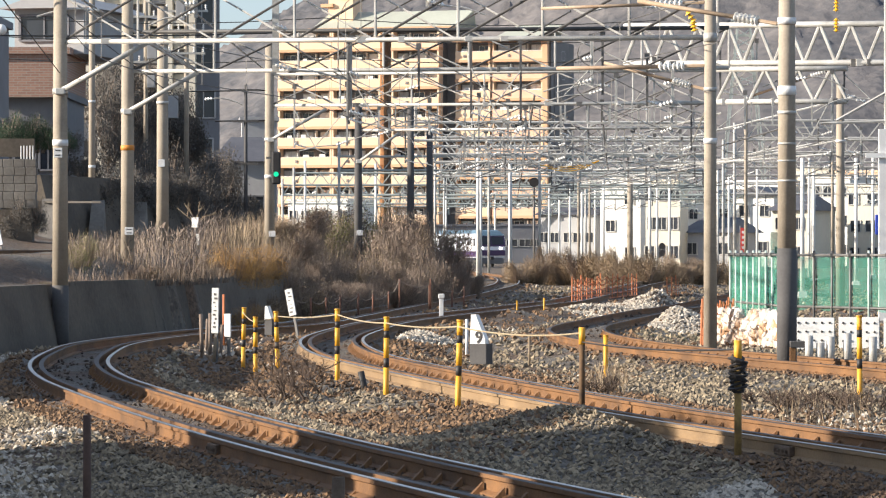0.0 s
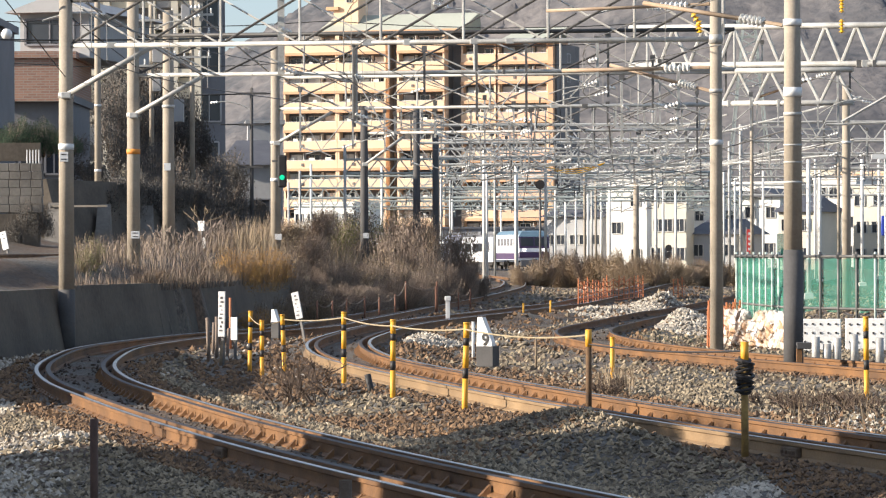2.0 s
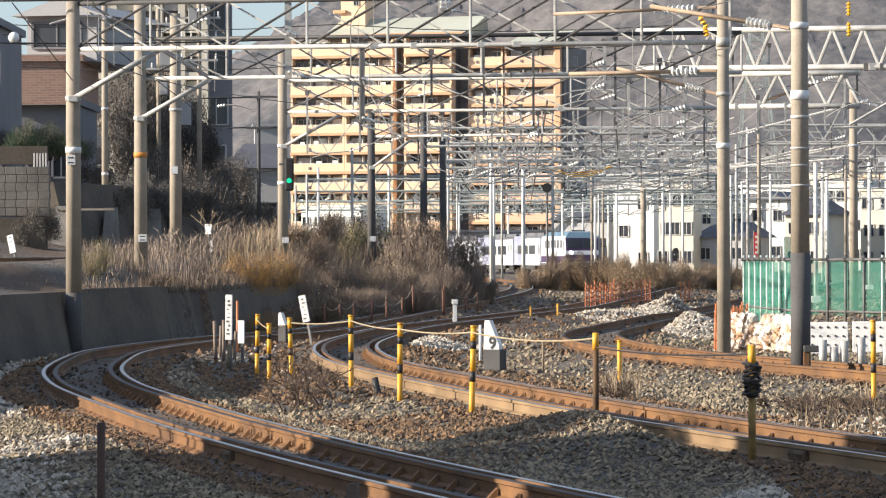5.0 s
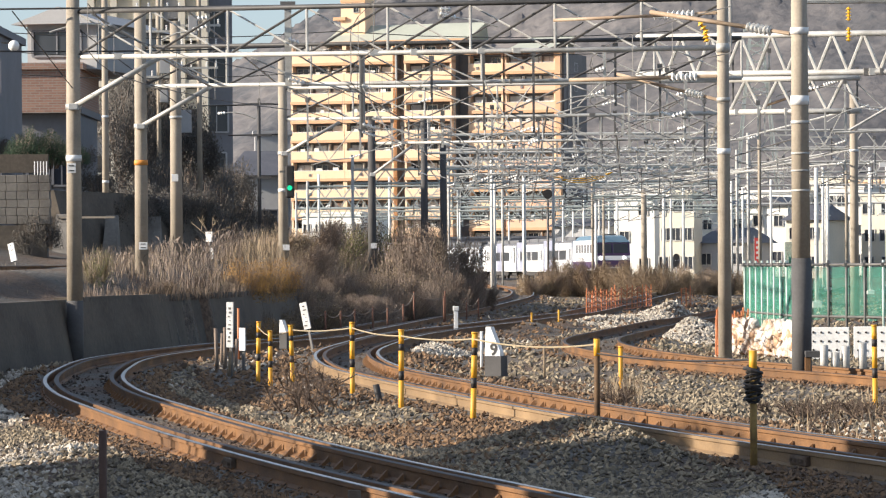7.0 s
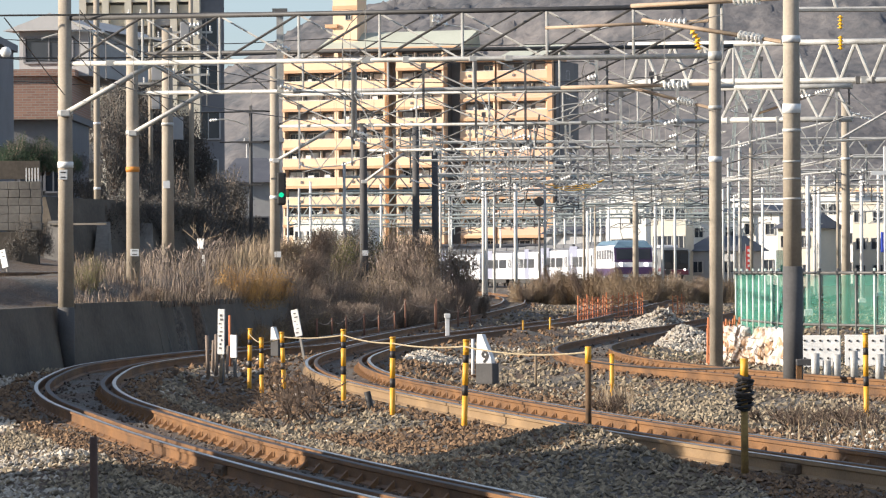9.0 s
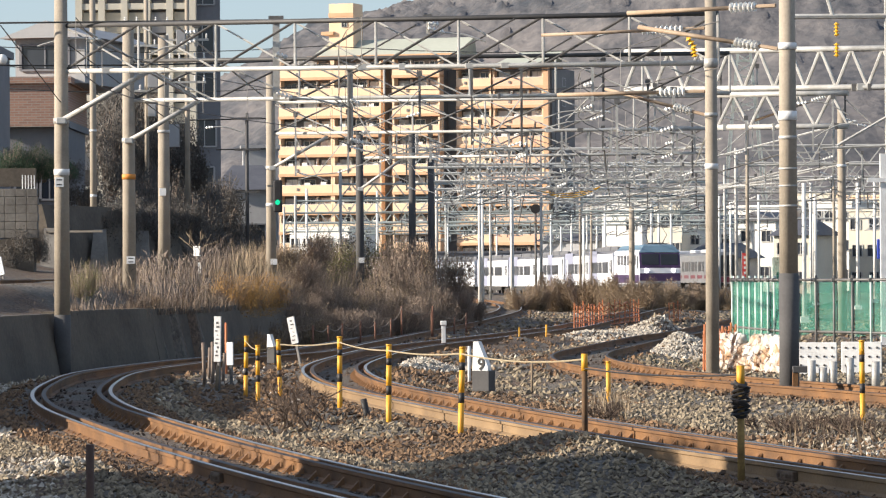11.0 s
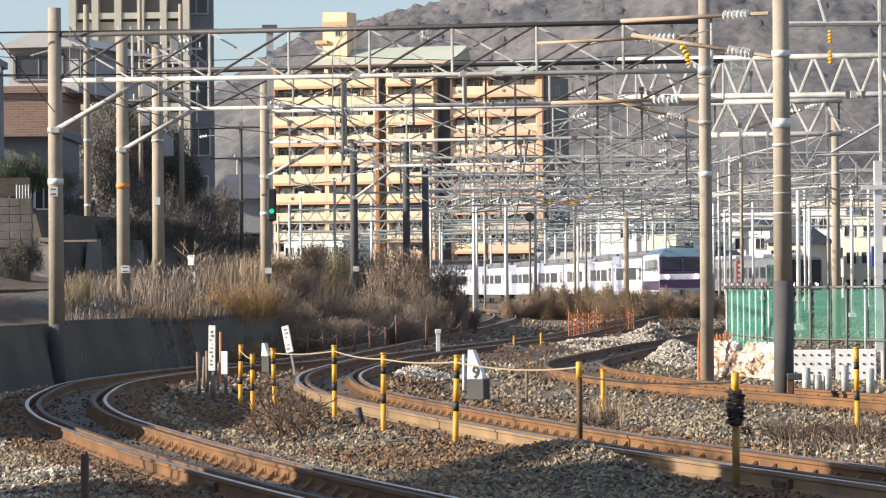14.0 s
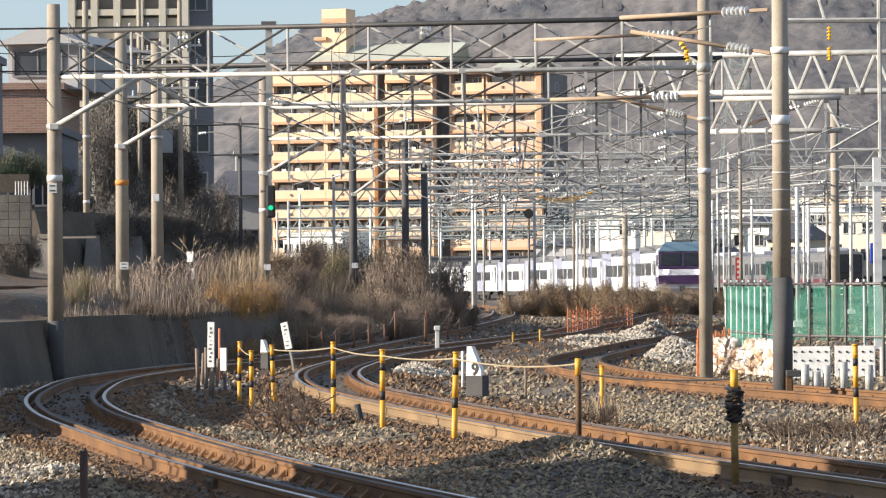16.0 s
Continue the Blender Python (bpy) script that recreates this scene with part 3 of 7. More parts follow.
def build_hill():
    xs = [-900, -600, -420] + [-310 + 2.6 * i for i in range(250)] + [400, 560, 800, 1200]
    ys = [1150 + 6.5 * i for i in range(115)] + [1960, 2100]
    at_x, crest_z = (-900, -300, -130, -107, -91, -75, -59, -37, -4, 100, 250, 500, 1200), (60, 80, 89, 97, 106, 117, 125, 130, 138, 172, 195, 210, 190)

    def hill(x, y):
        t = ease((y - 1150) / 700) if y < 1850 else 1 - (y - 1850) / 2500
        folds = noise.fractal(Vector((x * 0.012, y * 0.006, 2)), 1.0, 2.0, 4)
        trees = abs(noise.noise(Vector((x * 0.22, y * 0.12, 4)))) + 0.6 * abs(noise.noise(Vector((x * 0.5, y * 0.3, 9))))
        return float(np.interp(x, at_x, crest_z)) * t * (1 + 0.14 * folds * (1 - t * t)) + 5.5 * trees * t - 5
    vs, fs = lattice(xs, ys, hill)
    me = bpy.data.meshes.new("backdrop_mountain")
    me.from_pydata(vs, [], fs)
    me.materials.append(M_HILL)
    for p in me.polygons:
        p.use_smooth = True
    tagged(new("backdrop_mountain", me), "wooded mountain ridge in winter, hazy brown-grey", "mountain", kind="structure")


build_hill()


def window(name, parent, x, z, w, h, y=0.0, frame_m=None, glass=None, mull=1, depth=0.12):
    """A pane recessed behind a frame, on a face that looks along -y."""
    bm = bmesh.new()
    for sx, sz, cx, cz in ((w, 0.08, 0, h / 2), (w, 0.08, 0, -h / 2), (0.08, h, -w / 2, 0), (0.08, h, w / 2, 0)):
        box(bm, x + cx, y - 0.04, z + cz, sx + 0.02, 0.14, sz)
    for i in range(mull):
        box(bm, x - w / 2 + w * (i + 1) / (mull + 1), y - 0.02, z, 0.06, 0.08, h)
    fr = part(name, bm, frame_m or M_GALV, parent)
    bm = bmesh.new()
    box(bm, x, y - 0.005, z, w, 0.02, h)
    part("pane", bm, glass or M_GLASS, fr)
    return fr


def apartment(x0, x1, d, z_roof, floors, storey, bays, name, label, m_wall, y0=0.0):
    """A block of flats with a balcony for each bay and storey; it faces -y."""
    w = (x1 - x0) / math.cos(radians(20))
    top = thing(name, label, "apartment building", at=(x0, d + y0, 0), rz=-20)
    z0 = z_roof - floors * storey
    # the body, with a deep slot between neighbouring balcony stacks
    zc, zh = (z0 + z_roof) / 2 - 15, z_roof - z0 + 30
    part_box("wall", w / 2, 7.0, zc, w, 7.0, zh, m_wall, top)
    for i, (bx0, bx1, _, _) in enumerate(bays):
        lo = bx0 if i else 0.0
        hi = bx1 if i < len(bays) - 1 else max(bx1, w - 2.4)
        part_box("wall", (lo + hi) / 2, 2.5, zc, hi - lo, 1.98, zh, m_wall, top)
    rng = random.Random(int(w * 10))
    for b, (bx0, bx1, proj, mm) in enumerate(bays):
        bw = bx1 - bx0
        bm = bmesh.new()
        for sx in (bx0 + 0.15, bx1 - 0.15):
            box(bm, sx, 1.5 - proj / 2, (z0 + z_roof) / 2, 0.3, proj, z_roof - z0)
        part("pier", bm, M_SAND, top)
        for f in range(floors):
            z = z0 + f * storey
            bal = part_box("balcony", (bx0 + bx1) / 2, 1.5 - proj / 2 - 0.1, z + 0.05, bw + 0.1, proj + 0.2, 0.42, M_SLAB, top)
            ob = part_box("parapet", (bx0 + bx1) / 2, 1.5 - proj - 0.02, z + 0.84, bw - 0.02, 0.16, 1.2, mm, bal)
            part_box("handrail", (bx0 + bx1) / 2, 1.5 - proj - 0.02, z + 1.5, bw - 0.3, 0.1, 0.07, M_LACE, bal)
            part_box("air_unit", bx0 + bw * rng.uniform(0.15, 0.85), 1.15, z + 0.75, 0.8, 0.35, 0.75, M_LACE, bal)
            part_box("bracket_lamp", (bx0 + bx1) / 2 - 1.3, 1.5 - proj - 0.16, z + 0.8, 0.35, 0.14, 0.4, M_SHADED_BROWN, bal)
            nw = max(1, round(bw / 3.0))
            for k in range(nw):
                cx = bx0 + bw * (k + 0.5) / nw
                window("window", top, cx + rng.uniform(-0.15, 0.15), z + 1.38, bw / nw * 0.62, 2.0, 1.48, M_LACE if rng.random() < 0.5 else M_GALV,
                       M_LACE if rng.random() < 0.6 else M_GLASS)
                if rng.random() < 0.6:
                    part_box("partition", bx0 + bw * k / nw + 0.1, 1.0, z + 1.5, 0.08, 0.9, 2.2, M_LACE, bal)
                if rng.random() < 0.4:
                    part_box("laundry", cx + rng.uniform(-0.6, 0.6), 1.5 - proj * 0.6, z + 1.6, rng.uniform(0.5, 1.1), 0.04, rng.uniform(0.5, 0.8), M_LACE, bal)
    return top


def part_box(name, cx, cy, cz, sx, sy, sz, m, parent, label="", bevel=0.0):
    bm = bmesh.new()
    box(bm, cx, cy, cz, sx, sy, sz, bevel=bevel)
    return part(name, bm, m, parent, label)


def build_flats():
    d = 590.0
    k = d / 6800.0
    x0 = -25.51
    u = lambda p: (p - 490) * k / math.cos(radians(20))
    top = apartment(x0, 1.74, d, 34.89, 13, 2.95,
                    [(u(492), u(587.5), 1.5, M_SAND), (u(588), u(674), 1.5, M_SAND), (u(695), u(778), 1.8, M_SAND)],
                    "apartment_building", "tall sand-coloured block of flats with stacked balconies", M_SHADED_BROWN)
    zt = 34.89
    bm = bmesh.new()
    vs = [bm.verts.new((u(a), b, c)) for a, b, c in ((545, 1.0, zt + 0.3), (800, 1.0, zt + 0.3), (815, 6, zt + 3.2), (560, 6, zt + 3.2), (800, 11, zt + 0.3), (545, 11, zt + 0.3))]
    for f in ((0, 1, 2, 3), (3, 2, 4, 5), (0, 3, 5), (1, 4, 2), (0, 5, 4, 1)):
        bm.faces.new([vs[i] for i in f])
    part("roof", bm, M_GREENROOF, top, "pale green metal roof")
    part_box("eave", u(672), 0.6, zt + 0.25, u(800) - u(545), 1.6, 0.5, M_SLAB, top)
    tower = part_box("stair_tower", u(589), 5.5, zt + 4.0, 4.0, 4.0, 9.5, M_SAND, top, "sand-coloured stair tower")
    part_box("tower_band", u(589), 3.46, zt + 7.0, 4.1, 0.1, 0.6, M_SLAB, tower)
    part_box("tower_balcony", u(566), 4.5, zt + 4.2, 2.0, 3.0, 0.5, M_SLAB, tower)
    window("tower_window", tower, u(595), zt + 5.6, 0.9, 1.0, 3.48)
    # the second wing, farther to the side, with salmon tiles
    x1 = 1.65
    w = lambda p: (p - 803) * k / math.cos(radians(20))
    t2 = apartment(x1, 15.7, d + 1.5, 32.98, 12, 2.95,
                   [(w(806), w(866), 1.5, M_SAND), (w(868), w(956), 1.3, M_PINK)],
                   "apartment_building", "sand and salmon block of flats adjoining a taller one", M_SHADED_BROWN, -(x1 - x0) * math.tan(radians(20)))
    part_box("cornice", w(884), 3, 32.98 + 0.2, w(965), 8, 0.5, M_SLAB, t2)
    bm = bmesh.new()
    zz = 32.98 + 0.45
    vs = [bm.verts.new(c) for c in ((w(870), 0, zz), (w(950), 0, zz), (w(975), 5, zz + 2.2), (w(895), 5, zz + 2.2), (w(870), 10, zz), (w(950), 10, zz))]
    for f in ((0, 1, 2, 3), (3, 2, 5, 4), (0, 3, 4), (1, 5, 2), (0, 4, 5, 1)):
        bm.faces.new([vs[i] for i in f])
    part("roof", bm, M_GREENROOF, t2, "pale green metal roof")
    part_box("corner_pier", w(961), 0.2, 32.98 / 2, 0.8, 0.8, 32.98, M_SLAB, t2)
    # end wall set back behind, its shade put into the brown wall colour
    t3 = thing("apartment_building", "end wing of flats with shade painted brown and small windows", "apartment building", at=(15.79, 590 + 1.5 - 41.21 * math.tan(radians(20)), 0), rz=70)
    part_box("wall", 7.5, 5, 32.97 / 2, 11.0, 9.6, 32.97, M_SHADED_BROWN, t3)
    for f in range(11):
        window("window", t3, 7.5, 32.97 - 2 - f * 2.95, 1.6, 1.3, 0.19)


build_flats()


def house(x0, x1, d, z0, z1, m, label, rows, cols, roof="flat", m_roof=None, name="house", deep=8.0, win=(1.1, 1.2), turn=0.0, skip=0.0, seed=1, frames=None):
    w = x1 - x0
    top = thing(name, label, "house", at=((x0 + x1) / 2, d, 0), rz=turn)
    rng = random.Random(seed)
    part_box("wall", 0, deep / 2, (z0 + z1) / 2, w, deep, z1 - z0, m, top)
    if roof == "flat":
        part_box("parapet", 0, deep / 2, z1 + 0.12, w + 0.3, deep + 0.3, 0.26, m_roof or m, top)
    else:
        bm = bmesh.new()
        h = w * 0.2 if roof == "gable" else 1.6
        e = 0.5
        if roof == "gable":
            c = ((-w / 2 - e, -e, z1 - 0.1), (w / 2 + e, -e, z1 - 0.1), (w / 2 + e, deep + e, z1 - 0.1), (-w / 2 - e, deep + e, z1 - 0.1), (0, -e, z1 + h), (0, deep + e, z1 + h))
            fs = ((0, 4, 5, 3), (1, 2, 5, 4), (0, 1, 4), (3, 5, 2), (0, 3, 2, 1))
        else:
            c = ((-w / 2 - e, -e, z1), (w / 2 + e, -e, z1), (w / 2 + e, deep + e, z1), (-w / 2 - e, deep + e, z1), (-w / 2 + 0.5, deep / 2, z1 + h), (w / 2 - 0.5, deep / 2, z1 + h))
            fs = ((0, 1, 5, 4), (2, 3, 4, 5), (0, 4, 3), (1, 2, 5), (0, 3, 2, 1))
        vs = [bm.verts.new(q) for q in c]
        for f in fs:
            bm.faces.new([vs[i] for i in f])
        part("roof", bm, m_roof or M_ROOFDARK, top, "tiled roof")
    for r in range(rows):
        for k in range(cols):
            if rng.random() < skip:
                continue
            window("window", top, -w / 2 + w * (k + 0.5) / cols + rng.uniform(-0.2, 0.2), z0 + (z1 - z0) * (r + 0.55) / rows, win[0], win[1], 0.0, frames)
    return top


# white block with square windows and its neighbours beyond the trains
house(16.35, 20.94, 404, -0.3, 8.19, M_WHITEWALL, "white rendered building with few windows", 3, 2, skip=0.4, seed=3, turn=-26)
house(20.73, 24.58, 396, -0.3, 8.59, M_CREAM, "cream rendered building with dark square windows", 3, 3, win=(1.1, 1.3), seed=4, turn=-26, deep=2.2)
house(24.63, 29.74, 396, -0.3, 3.34, M_GREYWALL, "grey house with a dark tiled roof", 1, 3, roof="hip", seed=5, turn=-26)
house(31.62, 36.32, 420, -0.3, 7.59, M_WHITEWALL, "white house behind masts and wires", 2, 2, roof="gable", seed=6, turn=-26)
house(32.86, 36.66, 385, -0.3, 5.52, M_CREAM, "cream house with a dark roof", 2, 2, roof="hip", seed=7, turn=-26)
house(40.85, 45.91, 432, -0.3, 9.63, M_WHITEWALL, "pale three-storey house near the yard", 3, 3, seed=8, turn=-26)
house(41.06, 47.95, 392, -0.3, 8.03, M_CREAM, "cream block of flats with small windows", 3, 4, seed=9, turn=-26)
house(11.23, 18.81, 465, -0.3, 5.79, M_GREYWALL, "low grey workshop behind the yard", 1, 5, roof="hip", seed=10, turn=-26)
house(-1.07, 13.46, 525, -0.3, 4.8, M_DARKWALL, "long dark depot shed behind the yard", 1, 9, seed=12, name="depot_shed", win=(1.6, 1.0))
house(-20.88, -12.06, 505, -0.3, 7.98, M_WHITEWALL, "white low building at the foot of the flats", 2, 5, seed=13, turn=-26)
house(28.84, 34.53, 458, -0.3, 7.62, M_WHITEWALL, "white two-storey house behind a dark roof", 2, 3, roof="gable", seed=41, turn=-24)
house(34.63, 41.89, 472, -0.3, 9.88, M_WHITEWALL, "wide white block behind the yard posts", 3, 4, seed=42, turn=-24)
house(42.33, 47.92, 476, -0.3, 11.51, M_CREAM, "cream block with rows of windows", 4, 3, seed=43, turn=-24)
house(48.11, 56.4, 472, -0.3, 11.06, M_SAND, "sand-coloured block behind white posts", 4, 4, seed=44, turn=-24)
house(18.93, 24.22, 452, -0.3, 10.2, M_WHITEWALL, "tall white block behind the yard", 3, 2, seed=45, turn=-24)
house(13.55, 17.69, 474, -0.3, 7.12, M_WHITEWALL, "small white gabled house by the yard", 2, 2, roof="gable", seed=46, turn=-24)
# hillside houses above the retaining walls
house(-18.18, -14.69, 150, 7.59, 9.29, M_BRICK, "projecting brown brick storey of a house", 0, 0, seed=14)
# shade below the jutting brick storey is put into this dark wall
house(-18.18, -14.82, 150.6, 2.5, 7.59, M_DARKWALL, "recessed ground floor painted shade-dark below the brick storey", 1, 3, seed=14, frames=M_DARKWALL, win=(1.0, 1.1))
house(-16.97, -14.08, 151.5, 9.34, 11.23, M_GREYWALL, "grey rendered upper storey with sloping roof", 1, 1, roof="gable", seed=15, frames=M_DARKWALL, turn=-14, win=(2.0, 1.0), m_roof=M_GREYWALL)
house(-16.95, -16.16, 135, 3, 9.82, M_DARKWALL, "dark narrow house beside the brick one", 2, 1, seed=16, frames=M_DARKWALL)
house(-14.3, -12.5, 215, 3, 18.87, M_DARKWALL, "tall dark grey block with wide windows", 6, 1, seed=18, frames=M_GREYWALL, turn=5, win=(1.3, 1.5), deep=3)
house(-12.45, -10.3, 238, 1, 9.6, M_GREYWALL, "pale blue-grey wall of a house on the slope", 1, 1, seed=20, frames=M_DARKWALL, turn=4, deep=3)


def framed_block():
    """Concrete frame of columns and beams with recessed cream panels and windows."""
    x0, x1, d, z0, z1 = -20.4, -14.0, 215.0, 5.0, 19.6
    top = thing("office_building", "cream concrete building with a frame of columns and beams", "building", at=(x0, d, 0), rz=-4)
    w = x1 - x0
    part_box("wall", w / 2, 3.5, (z0 + z1) / 2, w, 6.0, z1 - z0, M_SHADED_BROWN, top)
    for k in range(6):
        part_box("column", w * k / 5, 0.2, (z0 + z1) / 2, 0.38, 0.6, z1 - z0, M_CREAM, top)
    for r in range(6):
        z = z1 - 0.2 - r * 2.55
        part_box("beam", w / 2, 0.2, z, w, 0.5, 0.34, M_CREAM, top)
        for k in range(5):
            part_box("panel", w * (k + 0.5) / 5, 0.36, z - 0.9, w / 5 - 0.42, 0.2, 1.15, M_CREAM if (k + r) % 4 else M_GREYWALL, top)


framed_block()
house(-13.53, -10.62, 232, 1, 6.94, M_GREYWALL, "pale shed roofed house on the slope", 1, 2, roof="hip", seed=19, frames=M_DARKWALL)



# houses beside the line, out of view, that shade the nearest tracks
house(-24, -14.5, 25.9, -0.3, 6.8, M_GREYWALL, "grey rendered house beside the line", 2, 3, deep=5.8, seed=31)
house(-19, -11.5, 44.5, -0.3, 2.75, M_GREYWALL, "low grey shed beside the embankment", 1, 3, deep=23, seed=33)
house(-24, -14.5, 4.0, -0.3, 7.6, M_CREAM, "cream rendered house beside the line", 2, 3, deep=20.0, seed=32)


# ---- overhead line fittings ----
def drop_post(x, y, z_top, z_low, w=0.13, arm=1.0, m=None):
    """A post hung from a beam, with an arm, a stay and porcelain insulators."""
    top = thing("drop_post", "hanging steel drop post with porcelain insulators", "overhead fitting", "drop posts", (x, y, z_low))
    h = z_top - z_low
    part_box("post", 0, 0, h / 2, w, w, h, m or M_GALV, top)
    part_box("cap", 0, 0, h - 0.06, w * 2.2, w * 1.6, 0.14, M_GALV_DARK, top)
    s = 1 if arm > 0 else -1
    a = abs(arm)
    bm = bmesh.new()
    insulator(bm, (0, -w, 0.12), (s * 0.32, -w, 0.02), 0.06 if w > 0.06 else 0.042, 4)
    part("insulator", bm, [M_GALV_DARK, M_PORC], top)
    bm = bmesh.new()
    chain(bm, [(s * 0.32, -w, 0.02), (s * (0.32 + a * 0.5), -w, -0.02), (s * (0.32 + a), -w, -0.16)], 0.018)
    part("steady_arm", bm, M_GALV, top)
    bm = bmesh.new()
    if w > 0.06:
        insulator(bm, (0, -w, h * 0.55), (s * 0.22, -w, h * 0.5), 0.06, 3)
        part("insulator", bm, [M_GALV_DARK, M_PORC], top)
    else:
        rod(bm, (0, -w, h * 0.6), (s * (0.25 + a * 0.6), -w, 0.0), 0.016, n=5)
        part("stay", bm, M_GALV, top)
    return top


drop_post(-3.25, 74.6, 6.72, 5.11, 0.13, 1.0)
drop_post(-2.16, 88.6, 6.57, 4.72, 0.13, 1.0)
for x, y, zt, zl, a in ((-0.3, 73.8, 6.68, 6.31, 0.8), (3.42, 88.2, 6.59, 5.43, -0.8), (5.25, 87.8, 5.94, 4.91, -0.7),
                        (-0.4, 111.6, 5.86, 4.97, 0.9), (2.38, 111, 5.82, 5.02, -0.9), (4.91, 109, 6.65, 4.72, 0.9),
                        (6.45, 108.4, 5.76, 4.93, -0.7), (1.46, 130.6, 5.72, 4.8, 0.9), (4.13, 130, 5.69, 4.64, -0.9),
                        (6.37, 129, 5.7, 4.62, 0.9), (-4.84, 75.2, 6.69, 6.19, -0.6)):
    drop_post(x, y, zt, zl, 0.07, a)


RD = random.Random(17)
for d, zb, xa, xb, n in ((88.5, 5.8, 560, 1230, 6), (112.5, 5.75, 500, 1240, 10), (131.5, 5.75, 650, 1240, 11), (149.5, 5.9, 810, 1230, 9), (171.5, 5.9, 790, 1250, 8), (195.5, 6.1, 780, 1240, 8), (117, 7.2, 1120, 1560, 5), (113.5, 6.1, 1290, 1490, 3), (159.5, 6.2, 1330, 1560, 5), (184.5, 6.2, 1300, 1560, 5)):
    for i in range(n):
        px = xa + (xb - xa) * (i + RD.uniform(0.2, 0.8)) / n
        drop_post((px - 784) * d / 6800.0, d, zb + RD.uniform(0.0, 0.9), zb - RD.uniform(0.4, 1.3), 0.055, RD.choice((-1, 1)) * RD.uniform(0.6, 1.1), RD.choice((M_GALV, M_GALV, M_GALV_DARK)))


def cantilever(p, q, r, label="rust-stained steel cantilever with white insulator discs"):
    """A pipe from a mast, with a stack of insulators at the mast's end."""
    p, q = Vector(p), Vector(q)
    top = thing("cantilever_arm", label, "cantilever", "cantilevers", p)
    v = q - p
    bm = bmesh.new()
    rod(bm, (0, 0, 0), v * 0.14, 0.03)
    rod(bm, v * 0.30, v, r, n=8)
    part("tube", bm, M_RUSTPIPE, top)
    bm = bmesh.new()
    insulator(bm, v * 0.13, v * 0.31, 0.085, 6)
    part("insulator", bm, [M_GALV_DARK, M_PORC], top)


cantilever((5.09, 58.5, 5.09), (3.05, 60, 5.53), 0.035)
cantilever((5.06, 58.5, 5.75), (2.88, 60, 5.75), 0.035)
cantilever((4.69, 69, 4.53), (2.94, 70, 5.05), 0.03)
cantilever((4.69, 69, 4.95), (2.07, 70, 4.95), 0.035)
cantilever((4.69, 69, 6.09), (1.79, 70, 6.04), 0.03)
cantilever((12.08, 118, 7.23), (9.47, 118, 6.36), 0.04)

# amber insulator strings
for px, py, d in ((4.4, 68, 5.67), (11.26, 110, 8.66), (11.26, 110, 8.07)):
    t = thing("insulator_string", "amber insulator string above the beam", "insulator", "amber insulators", (px, py, d))
    bm = bmesh.new()
    if py < 80:
        insulator(bm, (0.06, 0, -0.16), (0.02, 0, 0.02), 0.07, 3)
        insulator(bm, (0.05, 0, 0.0), (-0.08, 0, 0.2), 0.07, 3)
    else:
        insulator(bm, (0, 0, -0.2), (0, 0, 0.2), 0.09, 4)
    part("disc", bm, [M_GALV_DARK, M_YDOT], t)


# upright rectangular hanger frames under the nearer beams
for x0, d, ya, yb, w in ((1080, 108.5, 183, 222, 3), (1150, 108.5, 183, 226, 2), (1000, 109.5, 184, 218, 2), (840, 131, 229, 268, 3), (930, 130.5, 229, 266, 2), (1040, 129.5, 228, 270, 3), (700, 113, 187, 224, 2), (1330, 113.5, 181, 222, 2), (1400, 113.5, 181, 226, 2)):
    k = d / 6800.0
    t = thing("hanger_frame", "pale rectangular hanger frame below a beam", "overhead fitting", "hanger frames", ((x0 - 784) * k, d, 1.66 + (441 - yb) * k))
    h = (yb - ya) * k
    for i in range(w + 1):
        part_box("upright", i * 0.62, 0, h / 2, 0.045, 0.045, h, M_GALV, t)
    part_box("crosspiece", w * 0.31, 0, 0.0, w * 0.62 + 0.045, 0.05, 0.05, M_GALV, t)


def curved_arm(x, y, z, w, h):
    """A bowed registration pipe."""
    t = thing("registration_arm", "bowed pale registration pipe", "overhead fitting", "registration arms", (x, y, z))
    bm = bmesh.new()
    chain(bm, [(w * i / 6, 0, h * math.sin(math.pi * 0.62 * i / 6)) for i in range(7)], 0.02)
    part("tube", bm, M_GALV, t)
    bm = bmesh.new()
    insulator(bm, (w, 0, h * 0.93), (w * 1.25, 0, h * 0.8), 0.05, 3)
    part("insulator", bm, [M_GALV_DARK, M_PORC], t)


for x, y, d, w, h in ((65, 30, 76, 1.0, 0.16), (430, 186, 112, -0.9, 0.2), (1030, 25, 72, 1.1, 0.16), (985, 165, 90, 1.0, 0.2), (1070, 205, 110, 1.0, 0.2), (820, 245, 130, 1.1, 0.25), (690, 225, 112, 1.0, 0.2), (900, 280, 140, 1.1, 0.3), (1150, 260, 130, -1.1, 0.3), (1440, 200, 110, 1.2, 0.4), (1500, 160, 112, -1.2, 0.4)):
    k = d / 6800.0
    curved_arm((x - 784) * k, d, 1.66 + (441 - y) * k, w, h)


# ---- far yard: lattice portals, posts, wires ----
M_YARD = mat("yard_steel", (0.64, 0.63, 0.58), (0.46, 0.45, 0.42), rough=0.6, metal=0.2, scale=1, fine=20)
M_YARDG = mat("grey_green_steel", (0.48, 0.51, 0.47), (0.34, 0.37, 0.34), rough=0.6, metal=0.2, scale=1, fine=20)


